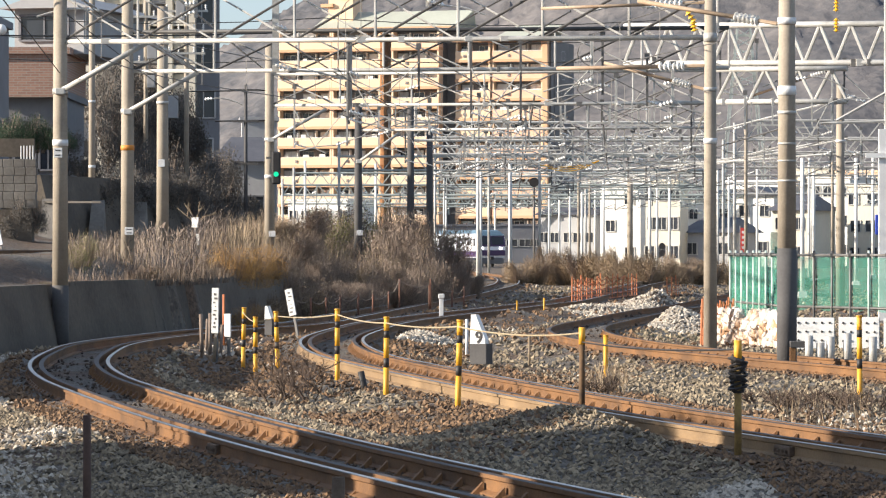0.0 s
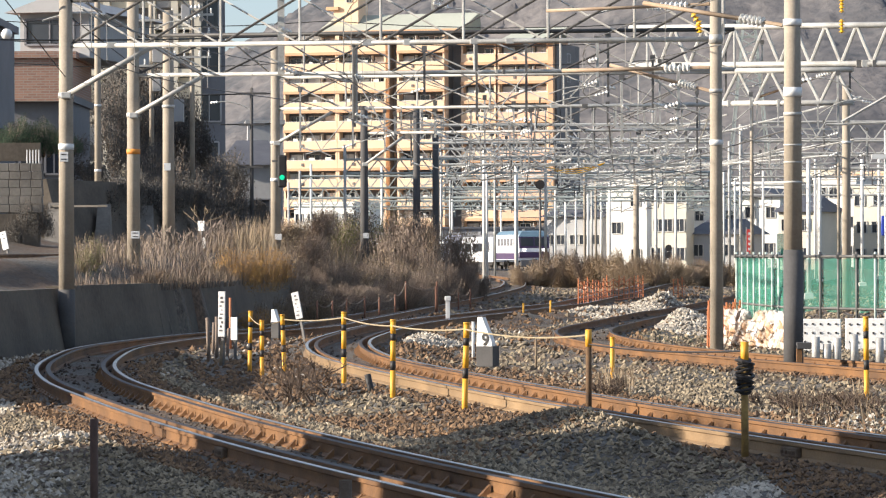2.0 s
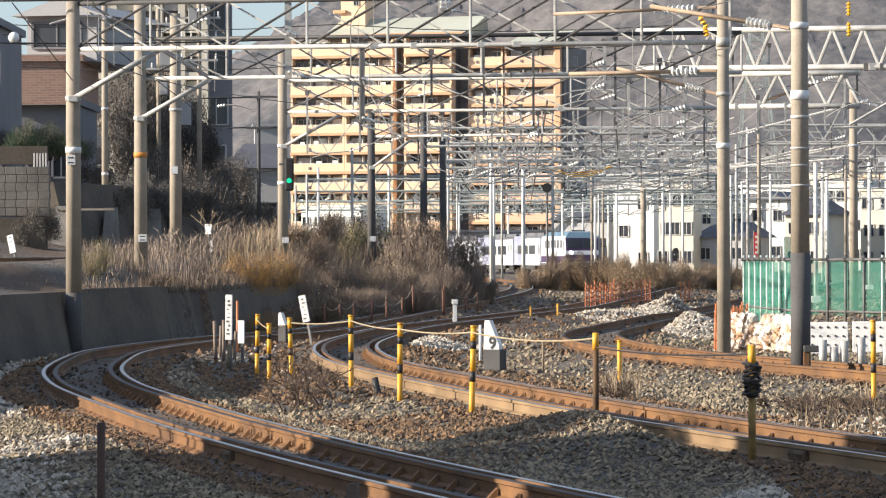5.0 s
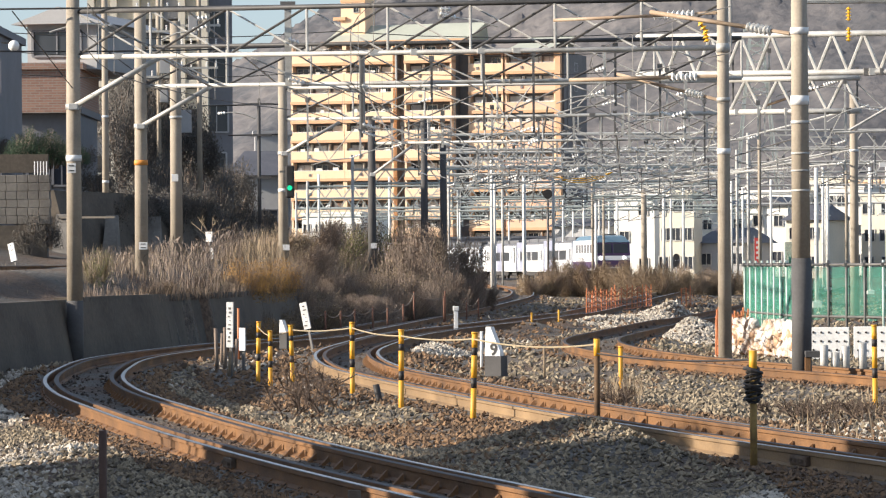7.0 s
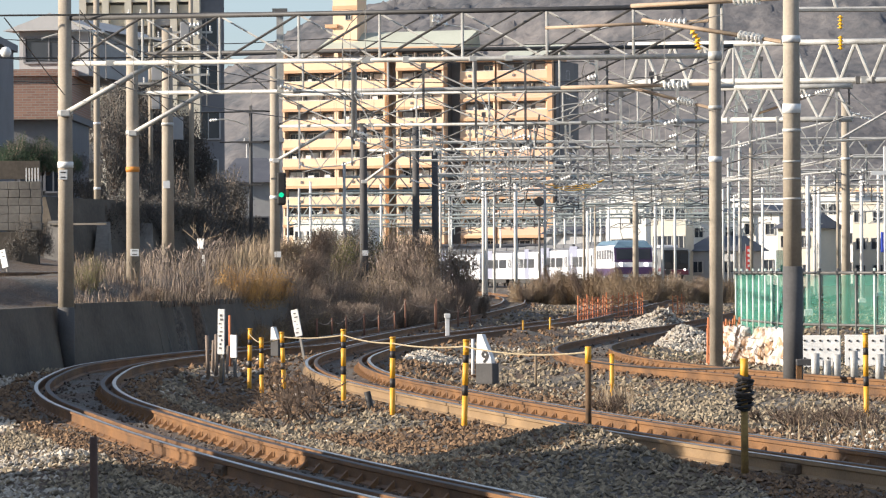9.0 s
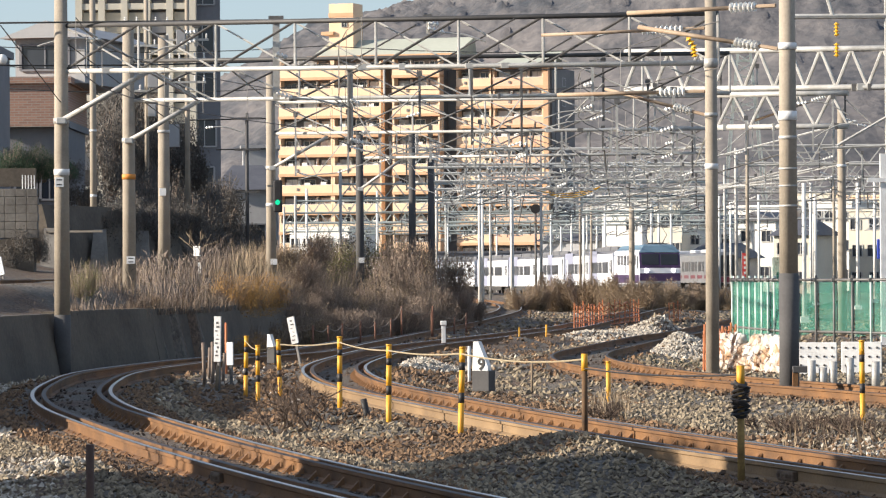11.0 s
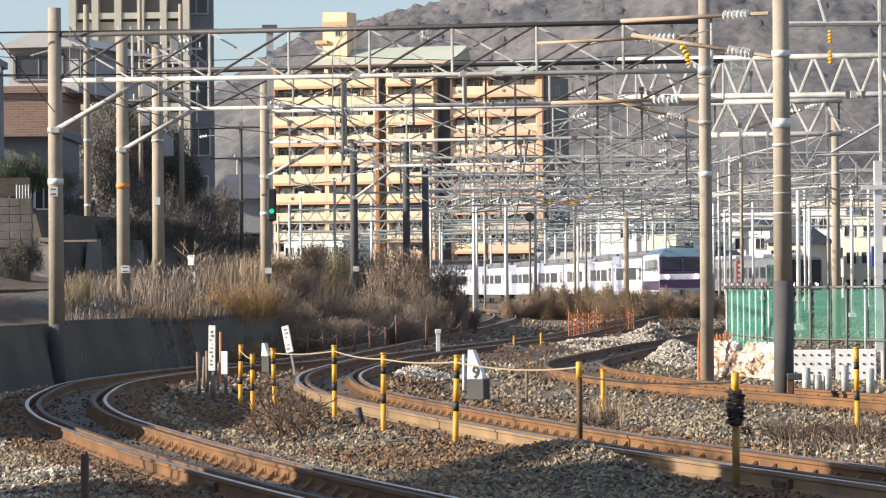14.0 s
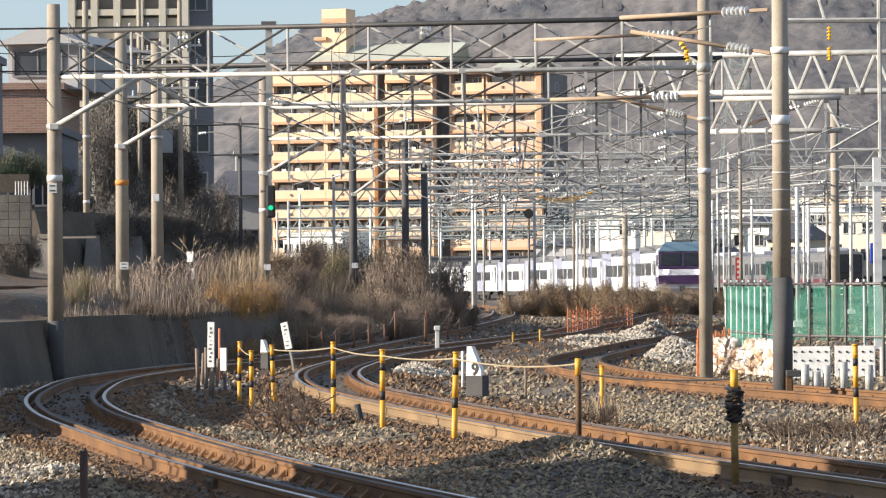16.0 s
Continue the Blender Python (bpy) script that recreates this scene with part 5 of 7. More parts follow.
def grow():
    rng = random.Random(21)
    grass, tall = [], []
    # embankment shoulder above the retaining wall
    for _ in range(17000):
        y = rng.uniform(74, 135)
        w = rng.uniform(0.15, 4.2) if y < 112 else rng.uniform(0.1, 3.5)
        x = float(np.interp(y, WARR[:, 1], WARR[:, 0])) - w
        if x < -(0.0985 + 0.004 * noise.noise(Vector((y * 0.3, 2, 0)))) * y:
            continue
        k = noise.noise(Vector((x * 0.5, y * 0.25, 5)))
        if k < rng.uniform(-0.3, 0.12):
            continue
        grass.append((x, y, ground_z(x, y), rng.uniform(0.12, 0.4) * (0.8 + 1.2 * k)))
        if rng.random() < 0.22 and y > 84:
            tall.append((x, y, ground_z(x, y), rng.uniform(0.3, 0.68)))
    for _ in range(2600):
        y = rng.uniform(66, 108)
        x = float(np.interp(y, WARR[:, 1], WARR[:, 0])) - rng.uniform(-0.1, 0.3)
        if x > -0.1 * y:
            grass.append((x, y, 0.9, rng.uniform(0.08, 0.38)))
    for _ in range(600):
        y = rng.uniform(68, 108)
        x = -rng.uniform(0.095, 0.125) * y
        if left_of_wall(x, y) > 0.2 and noise.noise(Vector((x * 0.6, y * 0.3, 8))) > -0.1:
            grass.append((x, y, ground_z(x, y), rng.uniform(0.03, 0.1)))
    for _ in range(5000):
        y = rng.uniform(66, 92)
        w = rng.uniform(0.1, 3.4)
        x = float(np.interp(y, WARR[:, 1], WARR[:, 0])) - w
        if x < -0.1 * y:
            continue
        grass.append((x, y, ground_z(x, y), rng.uniform(0.03, 0.16)))
    # tall plumes among the embankment bushes
    for _ in range(5200):
        y = rng.uniform(92, 150)
        w = rng.uniform(-0.6 if y > 108 else 0.9, 3.6)
        x = float(np.interp(y, WARR[:, 1], WARR[:, 0])) - w
        if x > -0.055 * y and near_track(x, y) > 1.5:
            tall.append((x, y, ground_z(x, y), rng.uniform(0.3, 1.05)))
    # weeds beside the third track and under the fence
    for _ in range(110):
        y = rng.uniform(40, 50)
        x = rng.uniform(0.088, 0.112) * y
        tall.append((x, y, ground_z(x, y), rng.uniform(0.1, 0.38)))
    for _ in range(160):
        y = rng.uniform(52, 57)
        x = rng.uniform(0.038, 0.048) * y
        tall.append((x, y, ground_z(x, y), rng.uniform(0.15, 0.4)))
    # plumed reeds in clumps on the shoulder, and a thicket of bare canes over the mound
    plumes, canes = [], []
    for _ in range(9000):
        y = rng.uniform(78, 128)
        w = rng.uniform(0.05, 4.4)
        x = float(np.interp(y, WARR[:, 1], WARR[:, 0])) - w
        k = noise.noise(Vector((x * 0.7, y * 0.22, 15)))
        q = x / y
        if q < -0.0965 or k < rng.uniform(-0.1, 0.25) or (-0.062 < q < -0.036 and (w < 2.4 or rng.random() < 0.5)):
            continue
        tallness = 0.55 + 0.4 * ease((q + 0.09) / 0.03) * ease((-0.048 - q) / 0.012)
        plumes.append((x, y, ground_z(x, y), tallness * rng.uniform(0.45, 1.0) * (0.85 + 0.9 * k)))
    for _ in range(8000):
        y = rng.uniform(100, 152)
        q = rng.uniform(-0.047, 0.006)
        x = q * y
        if near_track(x, y) < 1.9 or x > float(np.interp(y, WARR[:, 1], WARR[:, 0])) + 0.6:
            continue
        rise = ease((y - 100) / 30)
        base = ground_z(x, y) + rng.uniform(0, 1.1) * rise * ease((q + 0.04) / 0.03)
        canes.append((x, y, base, rng.uniform(0.4, 0.7 + 0.5 * ease((q + 0.04) / 0.03))))
    reeds("plumed_reeds", "pale dry plumed reeds swaying above the wall", plumes, M_REED, 0.012, 0.2)
    reeds("bare_canes", "thicket of bare brown canes over the mound", canes, M_TWIG, 0.006, 0.38, "shrub", 5)
    blades("dry_grass", "dry straw-coloured grass on the embankment", grass, M_STRAW)
    blades("tall_weeds", "tall dead weeds standing in dry grass", tall, M_TAN, "weeds")
    # bushes over the embankment, between the masts
    for px, d, pz, r, h, kind in ((440, 90, 500, 0.75, 0.62, "russet"), (470, 92, 500, 0.6, 0.55, "russet"), (400, 98, 500, 0.6, 0.5, "tan"), (470, 104, 505, 0.6, 0.8, "russet"), (520, 112, 500, 0.9, 1.3, "brown"), (560, 114, 500, 0.9, 1.5, "tan"), (600, 120, 500, 0.9, 1.7, "brown"),
                              (640, 122, 512, 0.9, 1.5, "brown"), (670, 126, 510, 1.0, 2.1, "tan"), (700, 130, 508, 1.0, 2.7, "brown"), (715, 134, 506, 1.0, 3.2, "brown"), (740, 137, 506, 1.0, 3.3, "tan"), (768, 140, 508, 1.0, 3.1, "brown"), (792, 143, 512, 0.9, 2.8, "brown"), (808, 146, 515, 0.8, 1.7, "brown"), (824, 148, 515, 0.6, 1.0, "brown"),
                              (690, 116, 535, 0.9, 1.1, "bare"), (640, 112, 535, 0.9, 1.1, "bare"), (590, 106, 535, 0.8, 1.0, "brown"), (740, 122, 535, 0.9, 1.3, "bare"), (780, 128, 532, 0.9, 1.2, "brown"), (540, 102, 535, 0.8, 1.0, "tan"), (700, 150, 470, 1.0, 2.5, "bare"), (740, 152, 470, 1.0, 2.3, "bare"), (660, 140, 480, 1.2, 2.2, "olive"), (610, 134, 480, 1.2, 2.1, "dark"), (580, 128, 480, 1.1, 1.7, "olive"),
                              (500, 108, 520, 0.7, 0.8, "brown"), (830, 150, 518, 0.6, 0.8, "brown"), (360, 96, 480, 0.5, 0.6, "tan"), (480, 118, 470, 1.0, 1.2, "tan"), (540, 124, 470, 1.0, 1.6, "brown"), (152, 84, 490, 0.42, 0.75, "olive"), (140, 83, 490, 0.3, 0.55, "olive"), (480, 101, 535, 0.7, 0.9, "tan"), (520, 104, 535, 0.8, 1.0, "brown"), (560, 107, 530, 0.8, 1.2, "tan"), (600, 112, 528, 0.9, 1.5, "brown"), (640, 117, 520, 0.9, 1.7, "tan"), (680, 119, 530, 0.9, 1.5, "brown"), (720, 124, 528, 0.9, 1.9, "tan"), (755, 130, 520, 0.9, 2.0, "brown"),
                              (800, 134, 525, 0.8, 1.5, "bare"), (812, 138, 522, 0.7, 1.0, "brown"), (770, 126, 530, 0.8, 1.5, "brown"), (835, 142, 520, 0.6, 1.0, "brown"), (450, 97, 535, 0.6, 0.8, "brown"), (420, 94, 520, 0.5, 0.6, "tan"), (620, 108, 540, 0.7, 0.8, "bare"), (660, 111, 540, 0.7, 0.9, "brown"), (710, 116, 540, 0.7, 0.9, "bare"), (745, 118, 538, 0.7, 1.0, "brown"), (580, 103, 540, 0.7, 0.8, "brown")):
        k = d / 6800.0
        x = (px - 784) * k
        shrub(kind, x, d, ground_z(x, d) - 0.08, r, h, {"russet": "low russet shrub glowing in sunlight", "tan": "tan dead-leaved shrub on the embankment", "brown": "brown leafless winter shrub on the embankment", "bare": "tangled bare grey shrub beside the track", "olive": "olive-green shrub among dry bushes", "dark": "dark evergreen shrub among dry bushes"}[kind], "embankment shrubs")
    # shrubs that hang over the retaining wall
    for i in range(34):
        y = 84.0 + i * 1.25
        x = float(np.interp(y, WARR[:, 1], WARR[:, 0]))
        q = x / y
        if -0.0555 < q < -0.0435:
            shrub("russet", x - 0.1, y, 0.68, 0.62, 1.0, "golden russet shrub glowing in sunlight above the wall", "overhanging shrubs")
        elif -0.0435 <= q < -0.012:
            shrub(("brown", "bare", "brown", "tan")[i % 4], x + 0.1, y, 0.2, 0.6, 1.0 + 0.2 * math.sin(i * 2.1), "brown winter shrub hanging over the retaining wall", "overhanging shrubs")
        elif -0.1 < q:
            shrub(("bare", "tan", "bare")[i % 3], x - 0.5, y, 0.85, 0.4, 0.45 + 0.15 * math.sin(i * 2.7), "sparse dry shrub along the wall top", "overhanging shrubs")
    # hedge-like bushes before the trains
    for px, d, h in ((920, 205, 1.2), (948, 206, 1.6), (975, 208, 1.9), (1002, 206, 1.8), (1030, 204, 1.9), (1060, 204, 1.7), (1088, 202, 1.9), (1118, 200, 1.5), (1145, 198, 1.7), (1172, 200, 1.6), (1205, 205, 1.3), (1232, 206, 1.4), (1262, 208, 1.5), (1292, 210, 1.3)):
        k = d / 6800.0
        shrub("far", (px - 784) * k, d, -0.3, 1.15, h * 1.12, "brown dry bush beside the far tracks", "far dry bushes")
    # evergreen growth on the slope behind the upper track
    for px, py, d, r, h in ((350, 420, 150, 1.2, 2.4), (390, 425, 150, 1.3, 2.2), (430, 430, 152, 1.2, 1.8), (455, 432, 156, 1.0, 1.4), (320, 420, 148, 1.2, 3.2), (290, 415, 145, 1.2, 3.4), (260, 410, 142, 1.2, 3.4), (350, 360, 160, 1.4, 2.4), (310, 330, 160, 1.4, 2.6), (270, 310, 158, 1.3, 2.6), (390, 380, 165, 1.4, 1.7), (420, 400, 165, 1.3, 1.6), (230, 300, 150, 1.1, 2.6), (190, 300, 146, 1.0, 2.4), (250, 350, 144, 1.0, 2.2), (410, 430, 140, 1.0, 1.5), (370, 432, 140, 1.0, 1.8),
                            (30, 262, 138, 0.9, 1.2), (70, 262, 138, 0.9, 1.1), (110, 265, 138, 0.9, 1.0), (0, 262, 136, 0.8, 1.2), (30, 400, 112, 0.6, 1.0), (10, 420, 112, 0.5, 0.8), (60, 400, 112, 0.45, 0.9), (210, 270, 150, 1.1, 2.4), (250, 260, 152, 1.1, 2.2), (290, 270, 155, 1.2, 2.4), (330, 300, 158, 1.2, 2.2), (240, 420, 134, 0.9, 1.8), (280, 425, 136, 0.9, 2.0), (320, 428, 138, 0.9, 1.7), (300, 370, 150, 1.2, 2.4), (340, 380, 152, 1.2, 2.0),
                            (185, 235, 165, 1.3, 2.6), (235, 225, 168, 1.4, 3.0), (285, 240, 168, 1.3, 2.8), (205, 180, 172, 1.2, 2.2), (260, 175, 174, 1.1, 2.2), (318, 262, 168, 1.2, 2.4), (385, 330, 190, 1.4, 2.0), (150, 320, 138, 0.8, 1.2), (440, 425, 160, 1.1, 1.3), (370, 350, 170, 1.4, 1.6)):
        k = d / 6800.0
        shrub("dark", (px - 784) * k, d, 1.66 + (441 - py) * k - 0.2, r, h, "dark evergreen shrub on the shaded slope", "slope shrubs")
    for px, r, h in ((8, 0.8, 1.25), (38, 0.75, 1.1), (64, 0.7, 1.2), (92, 0.6, 1.0), (118, 0.5, 0.8)):
        shrub("green", (px - 784) * 133 / 6800.0, 133, 5.15, r, h, "dark green clipped hedge before the brick house", "hedge shrubs")
    # growth that drapes over the hillside wall
    for i, px in enumerate(range(178, 350, 13)):
        d = 118 + (px - 60) * 14 / 270.0 - 0.75
        shrub("dark", (px - 784) * d / 6800.0, d, (2.3, 1.5, 3.0)[i % 3], (0.8, 0.65, 0.85)[i % 3], (1.5, 1.4, 1.3)[i % 3], "dark tangled shrub draping over the hillside wall", "slope shrubs")
    for i, (px, d, h) in enumerate(((1385, 47.5, 0.34), (1420, 46.5, 0.4), (1462, 46, 0.38), (1505, 45.5, 0.4), (1545, 45, 0.42), (1075, 52, 0.4), (1440, 43, 0.28), (1340, 48, 0.28), (1058, 51, 0.3), (1400, 45, 0.34), (1480, 47, 0.36))):
        twig_bush((px - 784) * d / 6800.0, d, h, "dry twiggy weed bush on the ballast", 60 + i)
    # small bare bush among the yellow stakes
    twig_bush(-1.98, 50.0, 0.8, "small leafless bush on the ballast", 80)
    twig_bush(-1.69, 49.0, 0.7, "small leafless bush on the ballast", 81)
    twig_bush(-2.15, 48.5, 0.6, "small leafless bush on the ballast", 82)


grow()


def shade_tree(x, y):
    """A broad flat-crowned evergreen beside the line, added out of view to shade the ballast."""
    t = thing("tree", "unseen broad evergreen tree added beside the line for shade", "tree", "", (x, y, -0.3))
    bm = bmesh.new()
    rod(bm, (0, 0, -0.3), (0.1, 0.2, 3.4), 0.2, 0.13, n=10)
    for a in range(5):
        rod(bm, (0.1, 0.2, 3.3), (0.5 * math.cos(a * 1.3), 1.9 * math.sin(a * 1.3 + 0.4), 5.6), 0.08, 0.03, n=6)
    part("trunk", bm, M_STEM, t)
    crown, twigs = clump_mesh(12, 9000, 0.05, 40)
    twigs.free()
    ob = part("crown", crown, M_DARKLEAF, t)
    ob.matrix_basis = Matrix.Translation((0, 0, 5.95)) @ Matrix.Diagonal((1.4, 3.9, 0.8, 1))


shade_tree(-14.6, 34.6)


def sapling():
    t = thing("bare_tree", "small bare pollarded tree beside the upper track", "tree", "", (-6.97, 108, 1.8))
    rng = random.Random(4)
    bm = bmesh.new()
    rod(bm, (0, 0, -0.4), (0, 0, 0.65), 0.03, 0.022, n=6)
    part("trunk", bm, M_TAN, t)
    bm = bmesh.new()

    def limb(p, w, length, r, depth):
        q = p + w * length
        rod(bm, p, q, r, r * 0.7, n=5)
        if depth:
            for _ in range(3 if depth > 1 else 2):
                n = (w + Vector((rng.gauss(0, 0.55), rng.gauss(0, 0.3), rng.uniform(-0.1, 0.35)))).normalized()
                limb(p.lerp(q, rng.uniform(0.6, 1.0)), n, length * rng.uniform(0.6, 0.85), r * 0.65, depth - 1)
    for a in (-0.9, -0.3, 0.35, 1.0):
        limb(Vector((0, 0, 0.6)), Vector((math.sin(a), 0, math.cos(a))), 0.3, 0.02, 2)
    part("crown", bm, M_TAN, t)


sapling()


# ---- upper track and hillside walls ----
UP = spline([(-15, 70, 1.62), (-12.2, 92, 1.62), (-10.2, 118, 1.66), (-8.6, 145, 1.7)], 1.0)
ut = thing("railway_track", "single rusty track on the embankment", "railway track", "curving tracks", kind="structure")
for a in (-0.5665, 0.5665):
    bm = bmesh.new()
    sweep(bm, offset(UP, a), RAIL, mats=RAIL_MATS)
    part("rail", bm, [M_RUST, M_STEEL], ut)
bm = bmesh.new()
sweep(bm, UP, [(-1.5, -0.5), (1.5, -0.5), (1.0, -0.17), (-1.0, -0.17)])
part("ballast_bed", bm, M_BALLAST, ut)

M_BUTT = mat("pale_stained_concrete", (0.24, 0.215, 0.18), (0.12, 0.105, 0.088), rough=0.9, scale=1.2, fine=10, bump=0.4, bump_scale=14)
hw = thing("retaining_wall", "stained concrete hillside wall with sloping buttresses", "wall", kind="structure")
bm = bmesh.new()
sweep(bm, [Vector((-12.56, 118, 0)), Vector((-8.81, 132, 0))], [(0.9, 1.2), (0.2, 3.94), (-0.4, 3.94), (-0.4, 1.2)])
bmesh.ops.holes_fill(bm, edges=bm.edges)
part("wall_face", bm, M_WALL, hw)
for x, d in ((88, 117.6), (175, 121.5), (250, 125.5)):
    bm = bmesh.new()
    k = d / 6800.0
    vs = [bm.verts.new(((x - 784) * k + a, d + b, c)) for a, b, c in ((-0.25, -1.9, 1.3), (0.25, -1.9, 1.3), (0.2, -0.2, 3.2), (-0.2, -0.2, 3.2), (-0.25, 0.4, 1.3), (0.25, 0.4, 1.3))]
    for f in ((0, 1, 2, 3), (0, 3, 4), (1, 5, 2), (3, 2, 5, 4)):
        bm.faces.new([vs[i] for i in f])
    part("buttress", bm, M_BUTT, hw)
part_box("ledge", -11.3, 117.4, 3.09, 1.7, 0.4, 0.06, M_CONC, hw)
bw = thing("block_wall", "grey concrete block wall above the upper track", "wall", kind="structure")
for r in range(6):
    for c in range(7):
        part_box("block", -13.93 + c * 0.32 + (0.0 if r % 2 else 0.02), 112, 2.96 + 0.24 * r, 0.31, 0.4, 0.23, M_BUTT, bw, bevel=0.012)
part_box("footing", -12.95, 112.1, 2.06, 2.0, 0.6, 1.5, M_WALL, bw)
fw = thing("block_wall", "low grey wall panel at the brick house", "wall", kind="structure")
part_box("panel", -14.34, 126, 4.98, 1.9, 0.2, 0.6, M_WALL, fw)
gr = thing("guard_railing", "small white metal railing on the wall", "railing", "", (-12.56, 116, 4.0))
for i in range(5):
    bm = bmesh.new()
    rod(bm, (-0.18 + 0.09 * i, 0, 0), (-0.18 + 0.09 * i, 0, 0.78), 0.018)
    part("bar", bm, M_WHITE, gr)
part_box("bottom_rail", 0, 0, 0.03, 0.5, 0.05, 0.05, M_WHITE, gr)
# round white lamp by the dark house
lg = thing("globe_lamp", "white globe lamp on the house corner", "lamp", "", (-14.72, 128, 8.96))
bm = bmesh.new()
bmesh.ops.create_uvsphere(bm, u_segments=16, v_segments=10, radius=0.19)
part("globe", bm, M_PORC, lg, smooth=True)
part_box("bracket", -0.2, 0, 0.1, 0.4, 0.05, 0.05, M_BLACK, lg)


# utility poles on the slope, with cross-arms and boxes
def utility_pole(x, d, y0, y1, r, m, arms, boxes, label):
    k = d / 6800.0
    z0, z1 = 1.66 + (441 - y0) * k, 1.66 + (441 - y1) * k
    t = thing("utility_pole", label, "pole", "utility poles", ((x - 784) * k, d, z0))
    bm = bmesh.new()
    rod(bm, (0, 0, -2.5), (0, 0, z1 - z0), r, r * 0.8, n=10)
    part("shaft", bm, m, t)
    for ya, w in arms:
        z = (y0 - ya) * k
        part_box("cross_arm", 0, -r, z, w, 0.07, 0.08, M_GALV if m is not M_CONC_DARK else M_CONC_DARK, t)
        for s in ((-0.45, -0.2, 0.2, 0.45) if m is not M_CONC_DARK else ()):
            bm = bmesh.new()
            insulator(bm, (s * w, -r, z + 0.02), (s * w, -r, z + 0.24), 0.05, 3)
            part("insulator", bm, [M_GALV_DARK, M_PORC], t)
    for xb, yb, w, h in boxes:
        part_box("switch_box", xb * k, -r - 0.1, (y0 - yb) * k, w * k, 0.3, h * k, M_GREYWALL, t, "pale grey equipment box", bevel=0.02)


utility_pole(435, 150, 345, 150, 0.08, M_CONC_DARK, ((160, 1.2), (215, 1.0), (290, 0.9)), (), "thin dark utility pole with cross-arms")
utility_pole(330, 142, 260, -60, 0.10, M_CONC, ((20, 1.6), (55, 1.4), (95, 1.4)), ((-24, 190, 20, 40), (-10, 20, 16, 34)), "pale utility pole with equipment boxes")
utility_pole(258, 146, 260, -70, 0.09, M_CONC, ((-10, 1.8), (30, 1.6), (110, 1.2)), ((12, 90, 18, 30), (10, 145, 14, 22)), "pale utility pole crowded with fittings")
for za, zb in ((20, 34), (55, 66), (95, 100)):
    k = 142 / 6800.0
    bm = bmesh.new()
    chain(bm, [((258 - 784) * 146 / 6800.0 - 6 + 3.2 * i, 145 - i * 0.3, 1.66 + (441 - (za + (zb - za) * i / 8)) * k - 0.25 * math.sin(math.pi * (i % 4) / 4)) for i in range(9)], 0.018, n=4)
    tagged(part("overhead_wire", bm, M_WIRE), "dark service wire between utility poles", "wire", "overhead wires")



# ---- stakes, ropes, signs ----
def stake(x, y, h, r, label, stripes=4, start=1, lean=0.0, name="boundary_stake", plain=None):
    z = ground_z(x, y)
    top = thing(name, label, "stake", "yellow and black stakes" if not plain else "plain stakes", (x, y, z - 0.05))
    top.rotation_euler = (0, radians(lean), 0)
    if plain:
        bm = bmesh.new()
        rod(bm, (0, 0, -0.1), (0, 0, h + 0.05), r, r * 0.95, n=10)
        part("shaft", bm, plain, top)
        return top
    cuts = [0, 0.42, 0.54, 0.80, 0.89, 1.0] if stripes > 1 else [0, 1.0]
    stripes = len(cuts) - 1
    for i in range(stripes):
        bm = bmesh.new()
        a, b = h * cuts[i], h * cuts[i + 1]
        rod(bm, (0, 0, (a if i else -0.1)), (0, 0, b + (0.05 if i == stripes - 1 else 0)), r, n=12)
        part("stripe", bm, M_BLACK if i % 2 else M_YELLOW, top)
    bm = bmesh.new()
    rod(bm, (0, 0, h + 0.05), (0, 0, h + 0.07), r * 1.15, n=12)
    part("cap", bm, M_YELLOW, top)
    bm = bmesh.new()
    rod(bm, (0, -r * 1.6, h - 0.06), (0, r * 1.6, h - 0.06), r * 0.4, n=6)
    part("hook", bm, M_YELLOW, top)
    return top


STAKES = {}
for key, x, yb, yt, n, s, lean in (("a", 430, 657, 550, 4, 0, 1), ("b", 452, 664, 565, 4, 1, 0), ("c", 492, 664, 563, 4, 1, -2), ("d", 597, 696, 573, 5, 1, 0), ("e", 683, 718, 580, 4, 1, 0.5), ("f", 810, 741, 588, 4, 1, 1.5), ("g", 1072, 671, 595, 1, 1, 0), ("h", 1522, 706, 560, 4, 1, -0.5)):
    z0 = -0.28
    d = (1.66 - z0) * 6800.0 / (yb - 441)
    k = d / 6800.0
    STAKES[key] = ((x - 784) * k, d, (yb - yt) * k)
    stake((x - 784) * k, d, (yb - yt) * k, 0.035, "yellow and black striped boundary stake", n, s, lean)
